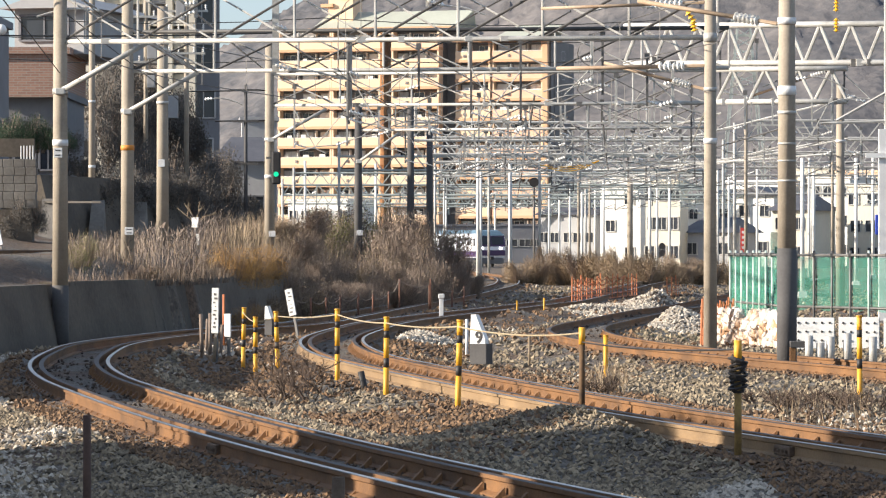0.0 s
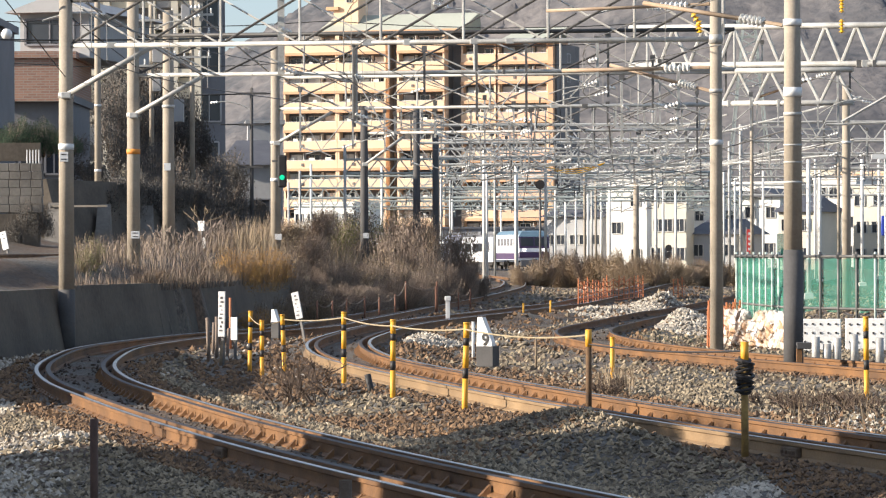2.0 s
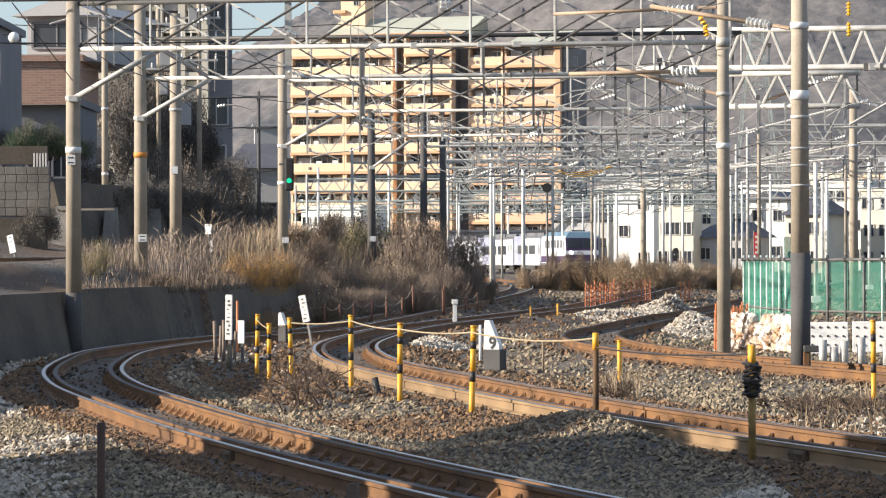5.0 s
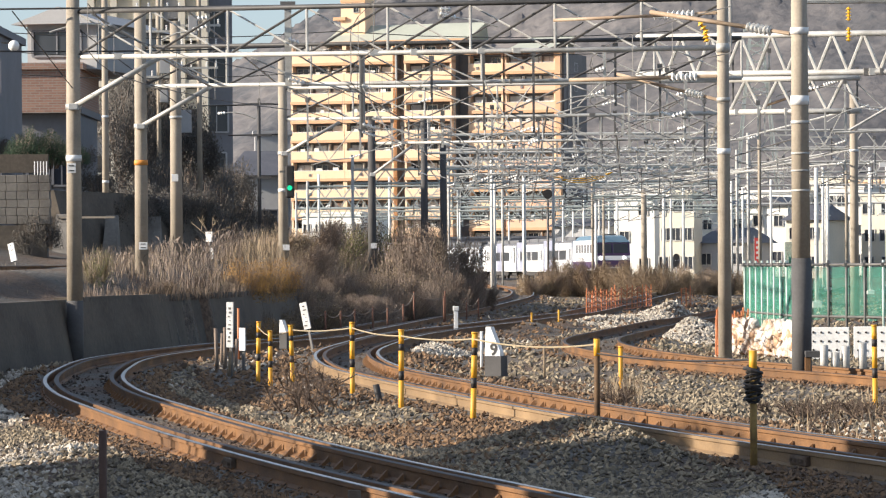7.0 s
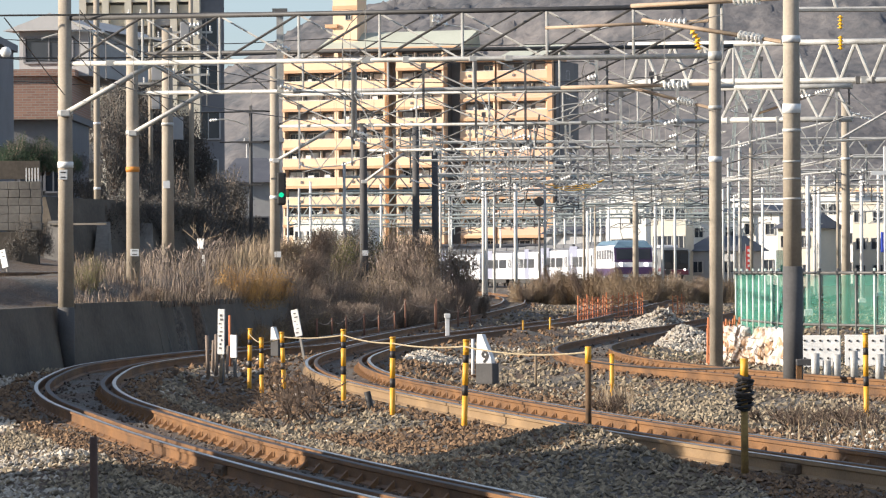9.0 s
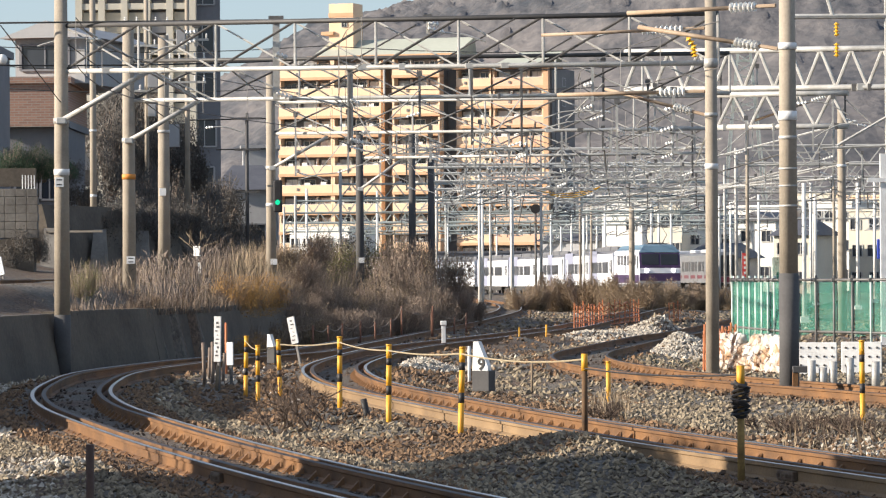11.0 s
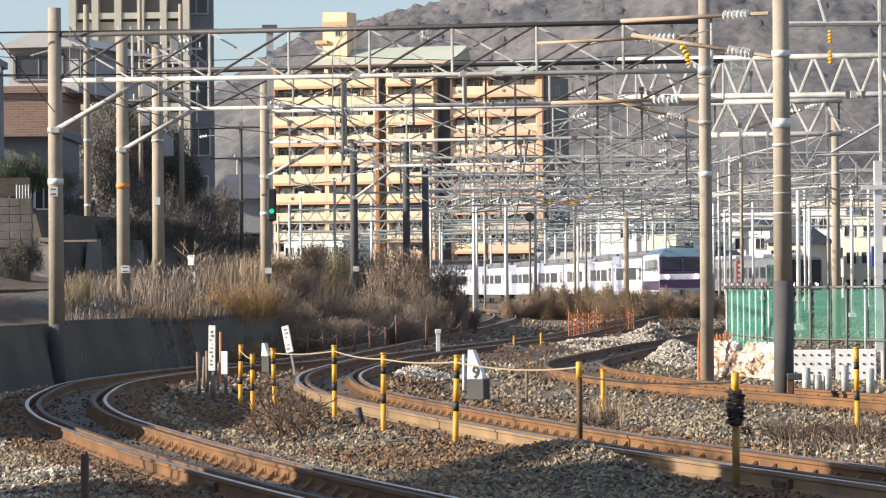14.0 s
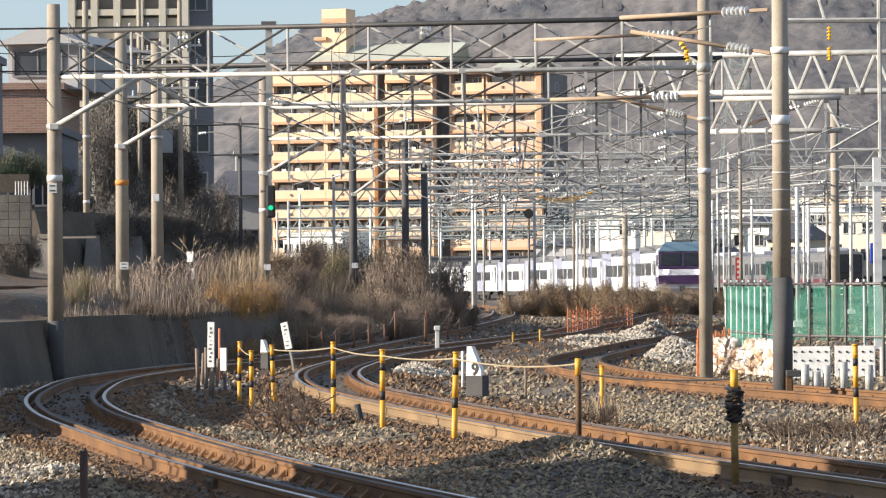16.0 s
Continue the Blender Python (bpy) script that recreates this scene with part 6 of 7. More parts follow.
for key, x, yb, yt, lab in (("i", 1030, 757, 600, "dark rusted stake with a yellow top"), ("j", 1306, 832, 628, "rusty yellow stake wrapped in black cable")):
    d = (1.66 + 0.28) * 6800.0 / (yb - 441)
    k = d / 6800.0
    STAKES[key] = ((x - 784) * k, d, (yb - yt) * k)
    t = stake((x - 784) * k, d, (yb - yt) * k * 0.86, 0.034, lab, plain=mat("rusted_paint_" + lab[:4], (0.16, 0.085, 0.03) if key == "i" else (0.42, 0.27, 0.08), (0.045, 0.027, 0.018) if key == "i" else (0.15, 0.09, 0.035), rough=0.8, scale=5, fine=30))
    h = (yb - yt) * k
    bm = bmesh.new()
    rod(bm, (0, 0, h * 0.86), (0, 0, h + 0.05), 0.036, n=12)
    part("tip", bm, M_YELLOW, t, "yellow painted tip")
    if key == "j":
        rng = random.Random(2)
        for i in range(13):
            zc = h * (0.62 + 0.30 * i / 13)
            bm = bmesh.new()
            rr = 0.05 + 0.03 * math.sin(i * 1.3) ** 2
            chain(bm, [(rr * math.cos(a), rr * math.sin(a), zc + 0.02 * math.sin(a + i)) for a in [2 * math.pi * q / 10 for q in range(11)]], 0.014)
            part("cable_turn", bm, M_BLACK, t)


def rope(a, b, sag, da=0.0, db=0.0, m=None, r=0.009):
    p = Vector((STAKES[a][0], STAKES[a][1], ground_z(*STAKES[a][:2]) + STAKES[a][2] - 0.06 + da))
    q = Vector((STAKES[b][0], STAKES[b][1], ground_z(*STAKES[b][:2]) + STAKES[b][2] - 0.06 + db))
    bm = bmesh.new()
    chain(bm, [p.lerp(q, i / 8) - Vector((0, 0, sag * 4 * (i / 8) * (1 - i / 8))) for i in range(9)], r)
    tagged(part("rope", bm, m or M_ROPE), "tan rope strung between boundary stakes", "rope", "boundary ropes")


for a, b, s in (("a", "b", 0.03), ("b", "c", 0.02), ("c", "d", 0.03), ("d", "e", 0.03), ("e", "f", 0.03), ("f", "i", 0.06)):
    rope(a, b, s)
rope("i", "j", 0.04, -0.1, -0.02, M_BLACK, 0.009)

# thin plain stakes
for x, yb, yt, r, m, lab, lean in ((915, 566, 540, 0.03, M_YELLOW, "short yellow stake on the ballast", 0), (963, 560, 536, 0.03, M_YELLOW, "short yellow stake on the ballast", 0), (937, 646, 590, 0.02, M_TAN, "thin grey stake on the ballast", 0), (826, 628, 562, 0.03, M_WHITE, "white and yellow stake by the sign", 0),
                                   (647, 706, 672, 0.045, M_BLACK, "short dark leaning stub", -12), (358, 632, 560, 0.035, M_TWIG, "dark weathered wooden stake", -2), (365, 628, 572, 0.03, M_TWIG, "dark weathered wooden stake", 2), (372, 632, 556, 0.035, M_TWIG, "dark weathered wooden stake", 0), (390, 634, 575, 0.03, M_TWIG, "dark weathered wooden stake", 3),
                                   (396, 620, 530, 0.025, M_ORANGE, "thin stake with a red top", 0), (118, 600, 562, 0.03, M_TAN, "small grey stake beside the wall", 0), (384, 640, 600, 0.03, M_TAN, "dark weathered wooden stake", 0), (378, 641, 596, 0.03, M_TAN, "dark weathered wooden stake", 4)):
    d = (1.66 + 0.28) * 6800.0 / (yb - 441)
    k = d / 6800.0
    stake((x - 784) * k, d, (yb - yt) * k, r, lab, lean=lean, plain=m)
stake(-2.27, 24.5, 0.9, 0.027, "rusty brown pipe stake beside the track", plain=mat("dark_rust_pipe", (0.11, 0.06, 0.04), (0.055, 0.03, 0.022), rough=0.8, scale=6))
stake(-0.64, 23.5, 0.54, 0.042, "squat weathered concrete marker post", plain=M_SLEEPER)

# chain fence of brown posts along the far side of the tracks
prev = None
for x, yb, yt in ((516, 575, 520), (550, 575, 525), (577, 572, 525), (602, 570, 522), (634, 566, 518), (660, 564, 520), (688, 560, 514), (707, 556, 492), (760, 552, 500), (762, 552, 492), (800, 548, 512), (821, 546, 505)):
    d = (1.66 + 0.22) * 6800.0 / (yb - 441)
    k = d / 6800.0
    p = ((x - 784) * k, d)
    h = (yb - yt) * k
    t = thing("chain_post", "thin rusty brown fence post beside the track", "fence post", "chain fence posts", (p[0], p[1], -0.25))
    bm = bmesh.new()
    rod(bm, (0, 0, -0.1), (0, 0, h), 0.026, n=8)
    part("post", bm, mat("brown_post", (0.22, 0.10, 0.06), (0.12, 0.055, 0.035), rough=0.8) if prev is None else prev[2], t)
    if prev:
        a, b = Vector((prev[0][0], prev[0][1], prev[1])), Vector((p[0], p[1], -0.25 + h - 0.04))
        bm = bmesh.new()
        chain(bm, [a.lerp(b, i / 6) - Vector((0, 0, 0.5 * (i / 6) * (1 - i / 6))) for i in range(7)], 0.011)
        tagged(part("chain", bm, M_TWIG), "rusty chain hanging between thin posts", "chain", "fence chains")
    prev = (p, -0.25 + h - 0.04, t.children[0].data.materials[0])


M_SIGN = mat("weathered_sign", (0.66, 0.65, 0.62), (0.36, 0.35, 0.34), rough=0.6, scale=5, fine=40)


def board(x, y, d, w, h, lean, m, label, bars, leg=0.3, name="track_sign"):
    """A flat marker board on a leg; its small writing is plain bars."""
    k = d / 6800.0
    z0 = ground_z((x - 784) * k, d)
    z = 1.66 + (441 - y) * k
    top = thing(name, label, "sign", "track signs", ((x - 784) * k, d, z0))
    top.rotation_euler = (0, radians(lean), radians(-30))
    part_box("leg", 0, 0.02, (z - z0) / 2, 0.05, 0.04, z - z0, M_GALV_DARK, top)
    ob = part_box("panel", 0, -0.02, z - z0, w, 0.03, h, m, top, bevel=0.006)
    for i in range(bars):
        part_box("mark", 0.12 * w * math.sin(i * 2.3), -0.04, z - z0 + h * (0.36 - 0.72 * i / max(1, bars - 1)), w * (0.3 + 0.12 * math.sin(i * 1.7)), 0.006, h * (0.035 + 0.015 * math.cos(i)), M_CONC_DARK, ob)


board(381, 550, 66, 0.14, 0.78, 1, M_SIGN, "tall white marker board with dark marks", 9)
board(404, 576, 67, 0.13, 0.4, 0, M_WHITE, "white box-shaped marker post", 0)
board(527, 534, 78, 0.17, 0.55, -12, M_SIGN, "leaning white board with dark marks", 6)
board(7, 588, 72, 0.14, 0.34, -6, M_WHITE, "small white board at the wall", 2)
board(2, 418, 105, 0.2, 0.5, -14, M_WHITE, "white leaning marker board with dark marks", 4)
board(351, 424, 106, 0.08, 0.3, 0, M_WHITE, "small white plate in the weeds", 2)
board(346, 394, 107, 0.22, 0.28, 0, M_WHITE, "small white panel in the weeds", 1)
t = thing("marker_post", "white square-headed marker post", "marker post", "track signs", (-0.04, 98, -0.28))
part_box("shaft", 0, 0, 0.35, 0.11, 0.11, 0.72, M_WHITE, t, bevel=0.012)
part_box("head", 0, 0, 0.74, 0.16, 0.16, 0.12, M_WHITE, t, bevel=0.02)


def wedge_sign(x, yb, yt, d, w, digit):
    """A white concrete wedge with a black figure, on a dark base."""
    k = d / 6800.0
    z0 = 1.66 + (441 - yb) * k
    h = (yb - yt) * k
    top = thing("gradient_post", "white triangular track marker with a black figure" if digit else "small white triangular track marker", "marker post", "track signs", ((x - 784) * k, d, z0), rz=-30)
    part_box("base", 0.02, 0.03, 0.05, w * 1.1, 0.22, 0.34, M_CONC_DARK, top, "dark base", bevel=0.01)
    bm = bmesh.new()
    pts = ((-w / 2, 0.2), (w / 2, 0.2), (w / 2, h * 0.42), (-w * 0.12, h), (-w * 0.42, h))
    a = [bm.verts.new((px, -0.06, pz)) for px, pz in pts]
    b = [bm.verts.new((px, 0.06, pz)) for px, pz in pts]
    bm.faces.new(a)
    bm.faces.new(b[::-1])
    for i in range(5):
        bm.faces.new((a[i], b[i], b[(i + 1) % 5], a[(i + 1) % 5]))
    bmesh.ops.recalc_face_normals(bm, faces=bm.faces)
    pl = part("panel", bm, M_WHITE, top)
    if digit:
        cu = bpy.data.curves.new("figure", "FONT")
        cu.body, cu.size, cu.extrude, cu.align_x, cu.offset = digit, w * 0.95, 0.004, "CENTER", 0.006
        tmp = bpy.data.objects.new("figure", cu)
        scene.collection.objects.link(tmp)
        bpy.context.view_layer.update()
        me = bpy.data.meshes.new_from_object(tmp.evaluated_get(bpy.context.evaluated_depsgraph_get()))
        bpy.data.objects.remove(tmp)
        me.materials.clear()
        me.materials.append(M_BLACK)
        ob = new("figure", me)
        ob.parent = pl
        ob.matrix_basis = pose(w * 0.10, -0.068, 0.235, 90, 0, 0)


wedge_sign(848, 632, 557, 63.5, 0.29, "9")
wedge_sign(477, 583, 542, 79, 0.17, "")

# ---- orange netting ----
def net(points, h, label, cell=0.24, post=1.1, run=0.9, cord=0.012):
    """Plastic barrier netting: posts and a woven mesh of cords along a line on the ground."""
    top = thing("barrier_net", label, "barrier net", "orange netting")
    line = resample([Vector((x, y, 0)) for x, y in points], run)
    rng = random.Random(len(line))
    for p in resample([Vector((x, y, 0)) for x, y in points], post):
        bm = bmesh.new()
        g = ground_z(p.x, p.y)
        rod(bm, (p.x, p.y, g - 0.1), (p.x + rng.uniform(-0.04, 0.04), p.y, g + h * rng.uniform(0.95, 1.2)), 0.022, n=6)
        part("post", bm, M_ORANGE, top)
    bm = bmesh.new()
    sag = [0.1 * math.sin(i * 1.9) - 0.05 for i in range(len(line))]
    for r in range(int(h / cell) + 1):
        z = h * r / int(h / cell)
        chain(bm, [Vector((p.x, p.y, ground_z(p.x, p.y) + 0.03 + z * (0.93 + s))) for p, s in zip(line, sag)], cord, n=4)
    for i in range(len(line)):
        p = line[i]
        g = ground_z(p.x, p.y)
        rod(bm, (p.x, p.y, g), (p.x, p.y, g + h * (0.93 + sag[i])), 0.008, n=3)
    part("mesh", bm, M_ORANGE, top)


net([(4.27, 127.3), (5.55, 136.7), (7.55, 149.3)], 0.8, "sagging orange barrier netting between ballast heaps", 0.2, 1.7, 0.85, 0.024)
net([(9.05, 155), (9.75, 158)], 0.85, "distant orange barrier netting beside bushes")
net([(5.1, 76.0), (5.53, 78.7), (6.2, 81.7)], 0.85, "orange barrier netting round the mast foot", 0.17, 0.5, 0.3)

# ---- green screened fence ----
M_SCREEN = mat("green_mesh_sheet", (0.055, 0.27, 0.185), (0.035, 0.19, 0.13), rough=0.7, scale=0.8, fine=20, bump=0.3, bump_scale=6)
M_SCREEN.node_tree.nodes["Principled BSDF"].inputs["Alpha"].default_value = 0.5
M_SCREEN2 = M_SCREEN.copy()
M_SCREEN2.node_tree.nodes["Principled BSDF"].inputs["Alpha"].default_value = 0.3
M_POSTG = mat("pale_fence_pipe", (0.55, 0.62, 0.55), (0.42, 0.5, 0.44), rough=0.5, metal=0.2, scale=3)


def screen_fence():
    top = thing("construction_fence", "pipe-framed construction fence with green mesh sheets", "fence")
    runs = [((6.28, 84.0), (6.73, 77.0), 8), ((6.73, 77.0), (9.06, 72.0), 8)]
    zt, zb, zm = 1.54, 0.02, 0.52
    for (x0, y0), (x1, y1), n in runs:
        a, b = Vector((x0, y0, 0)), Vector((x1, y1, 0))
        for z in (zt, zm):
            bm = bmesh.new()
            rod(bm, a + Vector((0, 0.03, z)), b + Vector((0, 0.03, z)), 0.026, n=8)
            part("rail", bm, M_GALV_DARK, top)
        for i in range(n + (1 if n == 8 and x1 > 8 else 0)):
            p = a.lerp(b, i / n)
            bm = bmesh.new()
            rod(bm, p + Vector((0, -0.02, -0.3)), p + Vector((0, -0.02, zt + 0.09)), 0.026, n=8)
            po = part("post", bm, M_POSTG if x1 < 8 or i == 5 else M_GALV_DARK, top)
            bm = bmesh.new()
            box(bm, p.x, p.y, zt, 0.1, 0.1, 0.08, bevel=0.01)
            part("clamp", bm, M_GALV_DARK, po)
        k = 40
        bm = bmesh.new()
        rows = []
        for i in range(k + 1):
            p = a.lerp(b, i / k)
            w = 0.02 * math.sin(i * 1.7) + 0.02 * math.sin(i * 0.6)
            rows.append([bm.verts.new((p.x + w * 0.4, p.y + 0.09 + w * (z - zb), z)) for z in ((zb if x1 < 8 else 0.47) + 0.03 * math.sin(i * 0.8), 0.7, 1.1, zt - 0.03 - 0.02 * abs(math.sin(i * 0.5)))])
        for r, s in zip(rows, rows[1:]):
            for j in range(3):
                bm.faces.new((r[j], s[j], s[j + 1], r[j + 1]))
        ob = part("mesh_sheet", bm, M_SCREEN if x1 < 8 else M_SCREEN2, top, "translucent green mesh sheet")
        so = ob.modifiers.new("thickness", "SOLIDIFY")
        so.thickness = 0.004


screen_fence()

# white sandbags along the foot of the fence
rng = random.Random(9)


def sandbag_mesh():
    bm = bmesh.new()
    bmesh.ops.create_icosphere(bm, subdivisions=3, radius=1)
    for v in bm.verts:
        n = noise.noise(v.co * 2.3) * 0.3 + noise.noise(v.co * 5.5) * 0.12
        p = Vector([math.copysign(abs(c) ** 0.62, c) for c in v.co])
        v.co = Vector((p.x * 0.11, p.y * 0.11, p.z * 0.145)) * (1 + 1.7 * n)
    return bm


M_BAG = mat("white_sandbag", (0.74, 0.68, 0.60), (0.42, 0.26, 0.15), rough=0.9, scale=5, fine=18, bump=1.0, bump_scale=20, obj=0.7)
bag = None
for i in range(36):
    t_ = i / 35
    x, y = 5.67 + t_ * 1.17, 80 - 5 * t_
    for lev in range(4):
        if lev == 3 and rng.random() < 0.35:
            continue
        m = pose(x + rng.uniform(-0.05, 0.05), y - 0.25 + rng.uniform(-0.1, 0.1) + 0.06 * lev, 0.165 * lev - 0.2, rng.uniform(-20, 20), rng.uniform(-25, 25), rng.uniform(0, 360))
        if bag is None:
            bag = tagged(part("sandbag", sandbag_mesh(), M_BAG, smooth=True), "creased white sandbag at the fence foot", "sandbag", "sandbags")
            bag.matrix_basis = m
        else:
            copy_thing(bag, m)
# white perforated panels with dark holes
for i in range(4):
    x0, y0 = 6.75 + i * 0.82, 74.0 - 0.4 * i
    t = thing("safety_barrier", "white perforated barrier panel at the fence foot", "barrier", "barrier panels", (x0 + 0.4, y0, -0.3), rz=-12)
    part_box("sheet", 0, 0, 0.33, 0.78, 0.05, 0.62 + 0.03 * (i % 2), M_WHITE, t, bevel=0.01)
    for r in range(3):
        for c in range(5):
            bm = bmesh.new()
            rod(bm, (-0.3 + 0.15 * c, -0.04, 0.2 + 0.17 * r), (-0.3 + 0.15 * c, -0.027, 0.2 + 0.17 * r), 0.022, n=8)
            part("hole", bm, M_BLACK, t)
# pale stub posts and a drain pipe in front
for x, h in ((1432, 0.42), (1470, 0.4), (1500, 0.46), (1545, 0.4), (1452, 0.3)):
    d = 64.0
    t = thing("stub_post", "short pale grey plastic stub post", "post", "stub posts", ((x - 784) * d / 6800, d, -0.3))
    bm = bmesh.new()
    rod(bm, (0, 0, 0), (0, 0, h + 0.1), 0.07, n=12)
    part("tube", bm, M_GALV, t)
bx = thing("junction_box", "rusty brown bracket box on the mast", "junction box", "", (5.31, 57.6, 0.23))
part_box("case", 0, 0, 0, 0.22, 0.14, 0.10, M_CONC_DARK, bx, bevel=0.01)
part_box("leg", -0.07, 0, -0.15, 0.08, 0.1, 0.3, M_RUST, bx)
for x, y, d, w, h, m, lab in ((1373, 430, 90, 0.25, 0.5, M_SCREEN, "green folded sheet above the fence"), (1556, 398, 105, 0.22, 0.55, M_BLUE, "blue sheet hanging from the white mast")):
    k = d / 6800.0
    t = thing("hanging_sheet", lab, "sheet", "", ((x - 784) * k, d, 1.66 + (441 - y) * k))
    part_box("cloth", 0, 0, 0, w, 0.05, h, m, t, bevel=0.02)
    part_box("pole", 0.1, 0.05, -0.6, 0.03, 0.03, 2.4, M_GALV, t)
rs = thing("shop_banner", "red and white upright banner by the houses", "banner", "", (23.47, 300, 2.37))
part_box("cloth", 0, 0, 0, 0.5, 0.06, 1.9, mat("red_cloth", (0.6, 0.06, 0.05), (0.5, 0.05, 0.04)), rs)
for i in range(4):
    part_box("mark", 0, -0.05, 0.6 - 0.4 * i, 0.26, 0.03, 0.2, M_WHITE, rs)
part_box("pole", -0.28, 0, -1.0, 0.05, 0.05, 4.2, M_GALV, rs)
# round twin lamps on a post by the cream building
tl = thing("shunting_signal", "twin round dark signal on a white post", "railway signal", "signals", (19.97, 350, 0.78))
part_box("post", 0, 0, -0.4, 0.08, 0.08, 2.2, M_WHITE, tl)
for z in (0.5, 1.15):
    bm = bmesh.new()
    rod(bm, (0, -0.15, z), (0, -0.05, z), 0.3, n=14)
    part("disc", bm, M_BLACK, tl)



# ---- trains ----
M_TW = mat("white_car_body", (0.86, 0.86, 0.86), (0.78, 0.78, 0.79), rough=0.35, scale=0.5, fine=10)
M_TV = mat("lavender_panel", (0.34, 0.35, 0.44), (0.27, 0.28, 0.36), rough=0.4, scale=0.6)
M_TP = mat("purple_band", (0.075, 0.035, 0.105), (0.05, 0.025, 0.07), rough=0.4, scale=0.6)
M_TROOF = mat("car_roof", (0.17, 0.17, 0.175), (0.10, 0.10, 0.105), rough=0.7, scale=1)
M_LROOF = mat("blue_grey_roof", (0.12, 0.20, 0.26), (0.09, 0.15, 0.2), rough=0.5, scale=1)
M_TG = mat("steel_car_side", (0.34, 0.34, 0.34), (0.26, 0.26, 0.26), rough=0.35, metal=0.5, scale=0.6)
M_TM = mat("maroon_band", (0.16, 0.035, 0.05), rough=0.4)
M_UNDER = mat("underframe", (0.06, 0.055, 0.05), rough=0.8)
M_LAMP = mat("headlight", (1.0, 0.93, 0.95), rough=0.3, emit=6)
M_LAMP_OFF = mat("lamp_glass", (0.7, 0.7, 0.72), rough=0.2)
M_PANEGREEN = mat("tinted_pane", (0.03, 0.032, 0.036), (0.015, 0.017, 0.02), rough=0.3, scale=0.6)


def car_shell(bm, length, w, z0, z1, m_side, m_roof, round_roof=0.35):
    """A carriage body along y, front at y = 0, with a rounded roof."""
    prof = [(-w / 2, z0), (w / 2, z0), (w / 2, z1 - round_roof)]
    for i in range(1, 6):
        a = math.pi * i / 6
        prof.append((w / 2 * math.cos(a), z1 - round_roof + round_roof * math.sin(a)))
    prof.append((-w / 2, z1 - round_roof))
    rings = [[bm.verts.new((x, y, z)) for x, z in prof] for y in (0.0, length)]
    k = len(prof)
    for j in range(k):
        f = bm.faces.new((rings[0][j], rings[0][(j + 1) % k], rings[1][(j + 1) % k], rings[1][j]))
        f.material_index = m_roof if 2 <= j <= k - 2 else m_side
    bm.faces.new(rings[0][::-1]).material_index = m_side
    bm.faces.new(rings[1]).material_index = m_side


def bogies(top, length):
    for y in (length * 0.15, length * 0.85):
        bm = bmesh.new()
        box(bm, 0, y, 0.55, 2.1, 2.6, 0.3, bevel=0.03)
        b = part("bogie", bm, M_UNDER, top)
        for dy in (-1.05, 1.05):
            bm = bmesh.new()
            for s in (-1, 1):
                rod(bm, (s * 0.5, y + dy, 0.43), (s * 0.62, y + dy, 0.43), 0.43, n=16)
            rod(bm, (-0.5, y + dy, 0.43), (0.5, y + dy, 0.43), 0.08)
            part("wheel_set", bm, M_UNDER, b)


def white_car(nose):
    top = thing("passenger_car", "white express railcar with wide windows and lavender panel", "railcar", "white train")
    L, W = 19.6, 2.86
    bm = bmesh.new()
    car_shell(bm, L, W, 0.75, 3.6, 0, 1)
    part("body", bm, [M_TW, M_TROOF], top)
    for s in (-1, 1):
        for y0, wn in ((3.6, 4.6), (8.9, 2.6), (12.0, 4.8 if not nose else 2.2)):
            bm = bmesh.new()
            box(bm, s * W / 2, y0 + wn / 2, 2.2, 0.05, wn, 0.85, bevel=0.02)
            part("window", bm, M_PANEGREEN, top)
        for k in range(5):
            bm = bmesh.new()
            box(bm, s * (W / 2 + 0.006), 0.5 + 0.5 * k if not nose else 14.6 + 0.5 * k, 2.25, 0.03, 0.2, 0.95)
            part("slit_window", bm, M_PANEGREEN, top)
        for y0 in (1.6, 17.2):
            bm = bmesh.new()
            box(bm, s * W / 2, y0 + 0.45, 1.95, 0.06, 0.85, 1.95, bevel=0.02)
            dr = part("door", bm, M_TW, top)
            bm = bmesh.new()
            box(bm, s * (W / 2 + 0.02), y0 + 0.45, 2.3, 0.04, 0.32, 0.8)
            part("door_pane", bm, M_PANEGREEN, dr)
        bm = bmesh.new()
        box(bm, s * (W / 2 + 0.004), 9.2 if nose else 16.1, 2.15, 0.02, 3.2 if nose else 6.6, 2.75)
        part("panel", bm, M_TV, top, "lavender painted panel")
        bm = bmesh.new()
        box(bm, s * 1.25, L / 2, 0.6, 0.12, L * 0.5, 0.5, bevel=0.03)
        part("skirt", bm, M_UNDER, top)
        if nose:
            bm = bmesh.new()
            vs = [bm.verts.new((s * (W / 2 + 0.012), y, z)) for y, z in ((0.35, 3.1), (1.15, 3.1), (0.75, 1.5), (0.35, 1.5))]
            bm.faces.new(vs)
            vs = [bm.verts.new((s * (W / 2 + 0.016), y, z)) for y, z in ((0.35, 3.1), (1.15, 3.1), (0.75, 1.5), (0.35, 1.5))]
            bm.faces.new(vs)
            part("cab_window", bm, M_GLASS, top, "black slanting cab window")
    for y, ln, h in ((3.4, 5.4, 0.22), (9.9, 6.4, 0.3), (16.4, 5.2, 0.2)):
        bm = bmesh.new()
        box(bm, 0, y, 3.62, 2.0, ln, h + 0.1, bevel=0.06)
        part("roof_unit", bm, M_TROOF, top)
    bm = bmesh.new()
    box(bm, 0, L + 0.2, 2.0, 1.6, 0.42, 2.3)
    part("gangway", bm, M_BLACK, top)
    bogies(top, L)
    return top


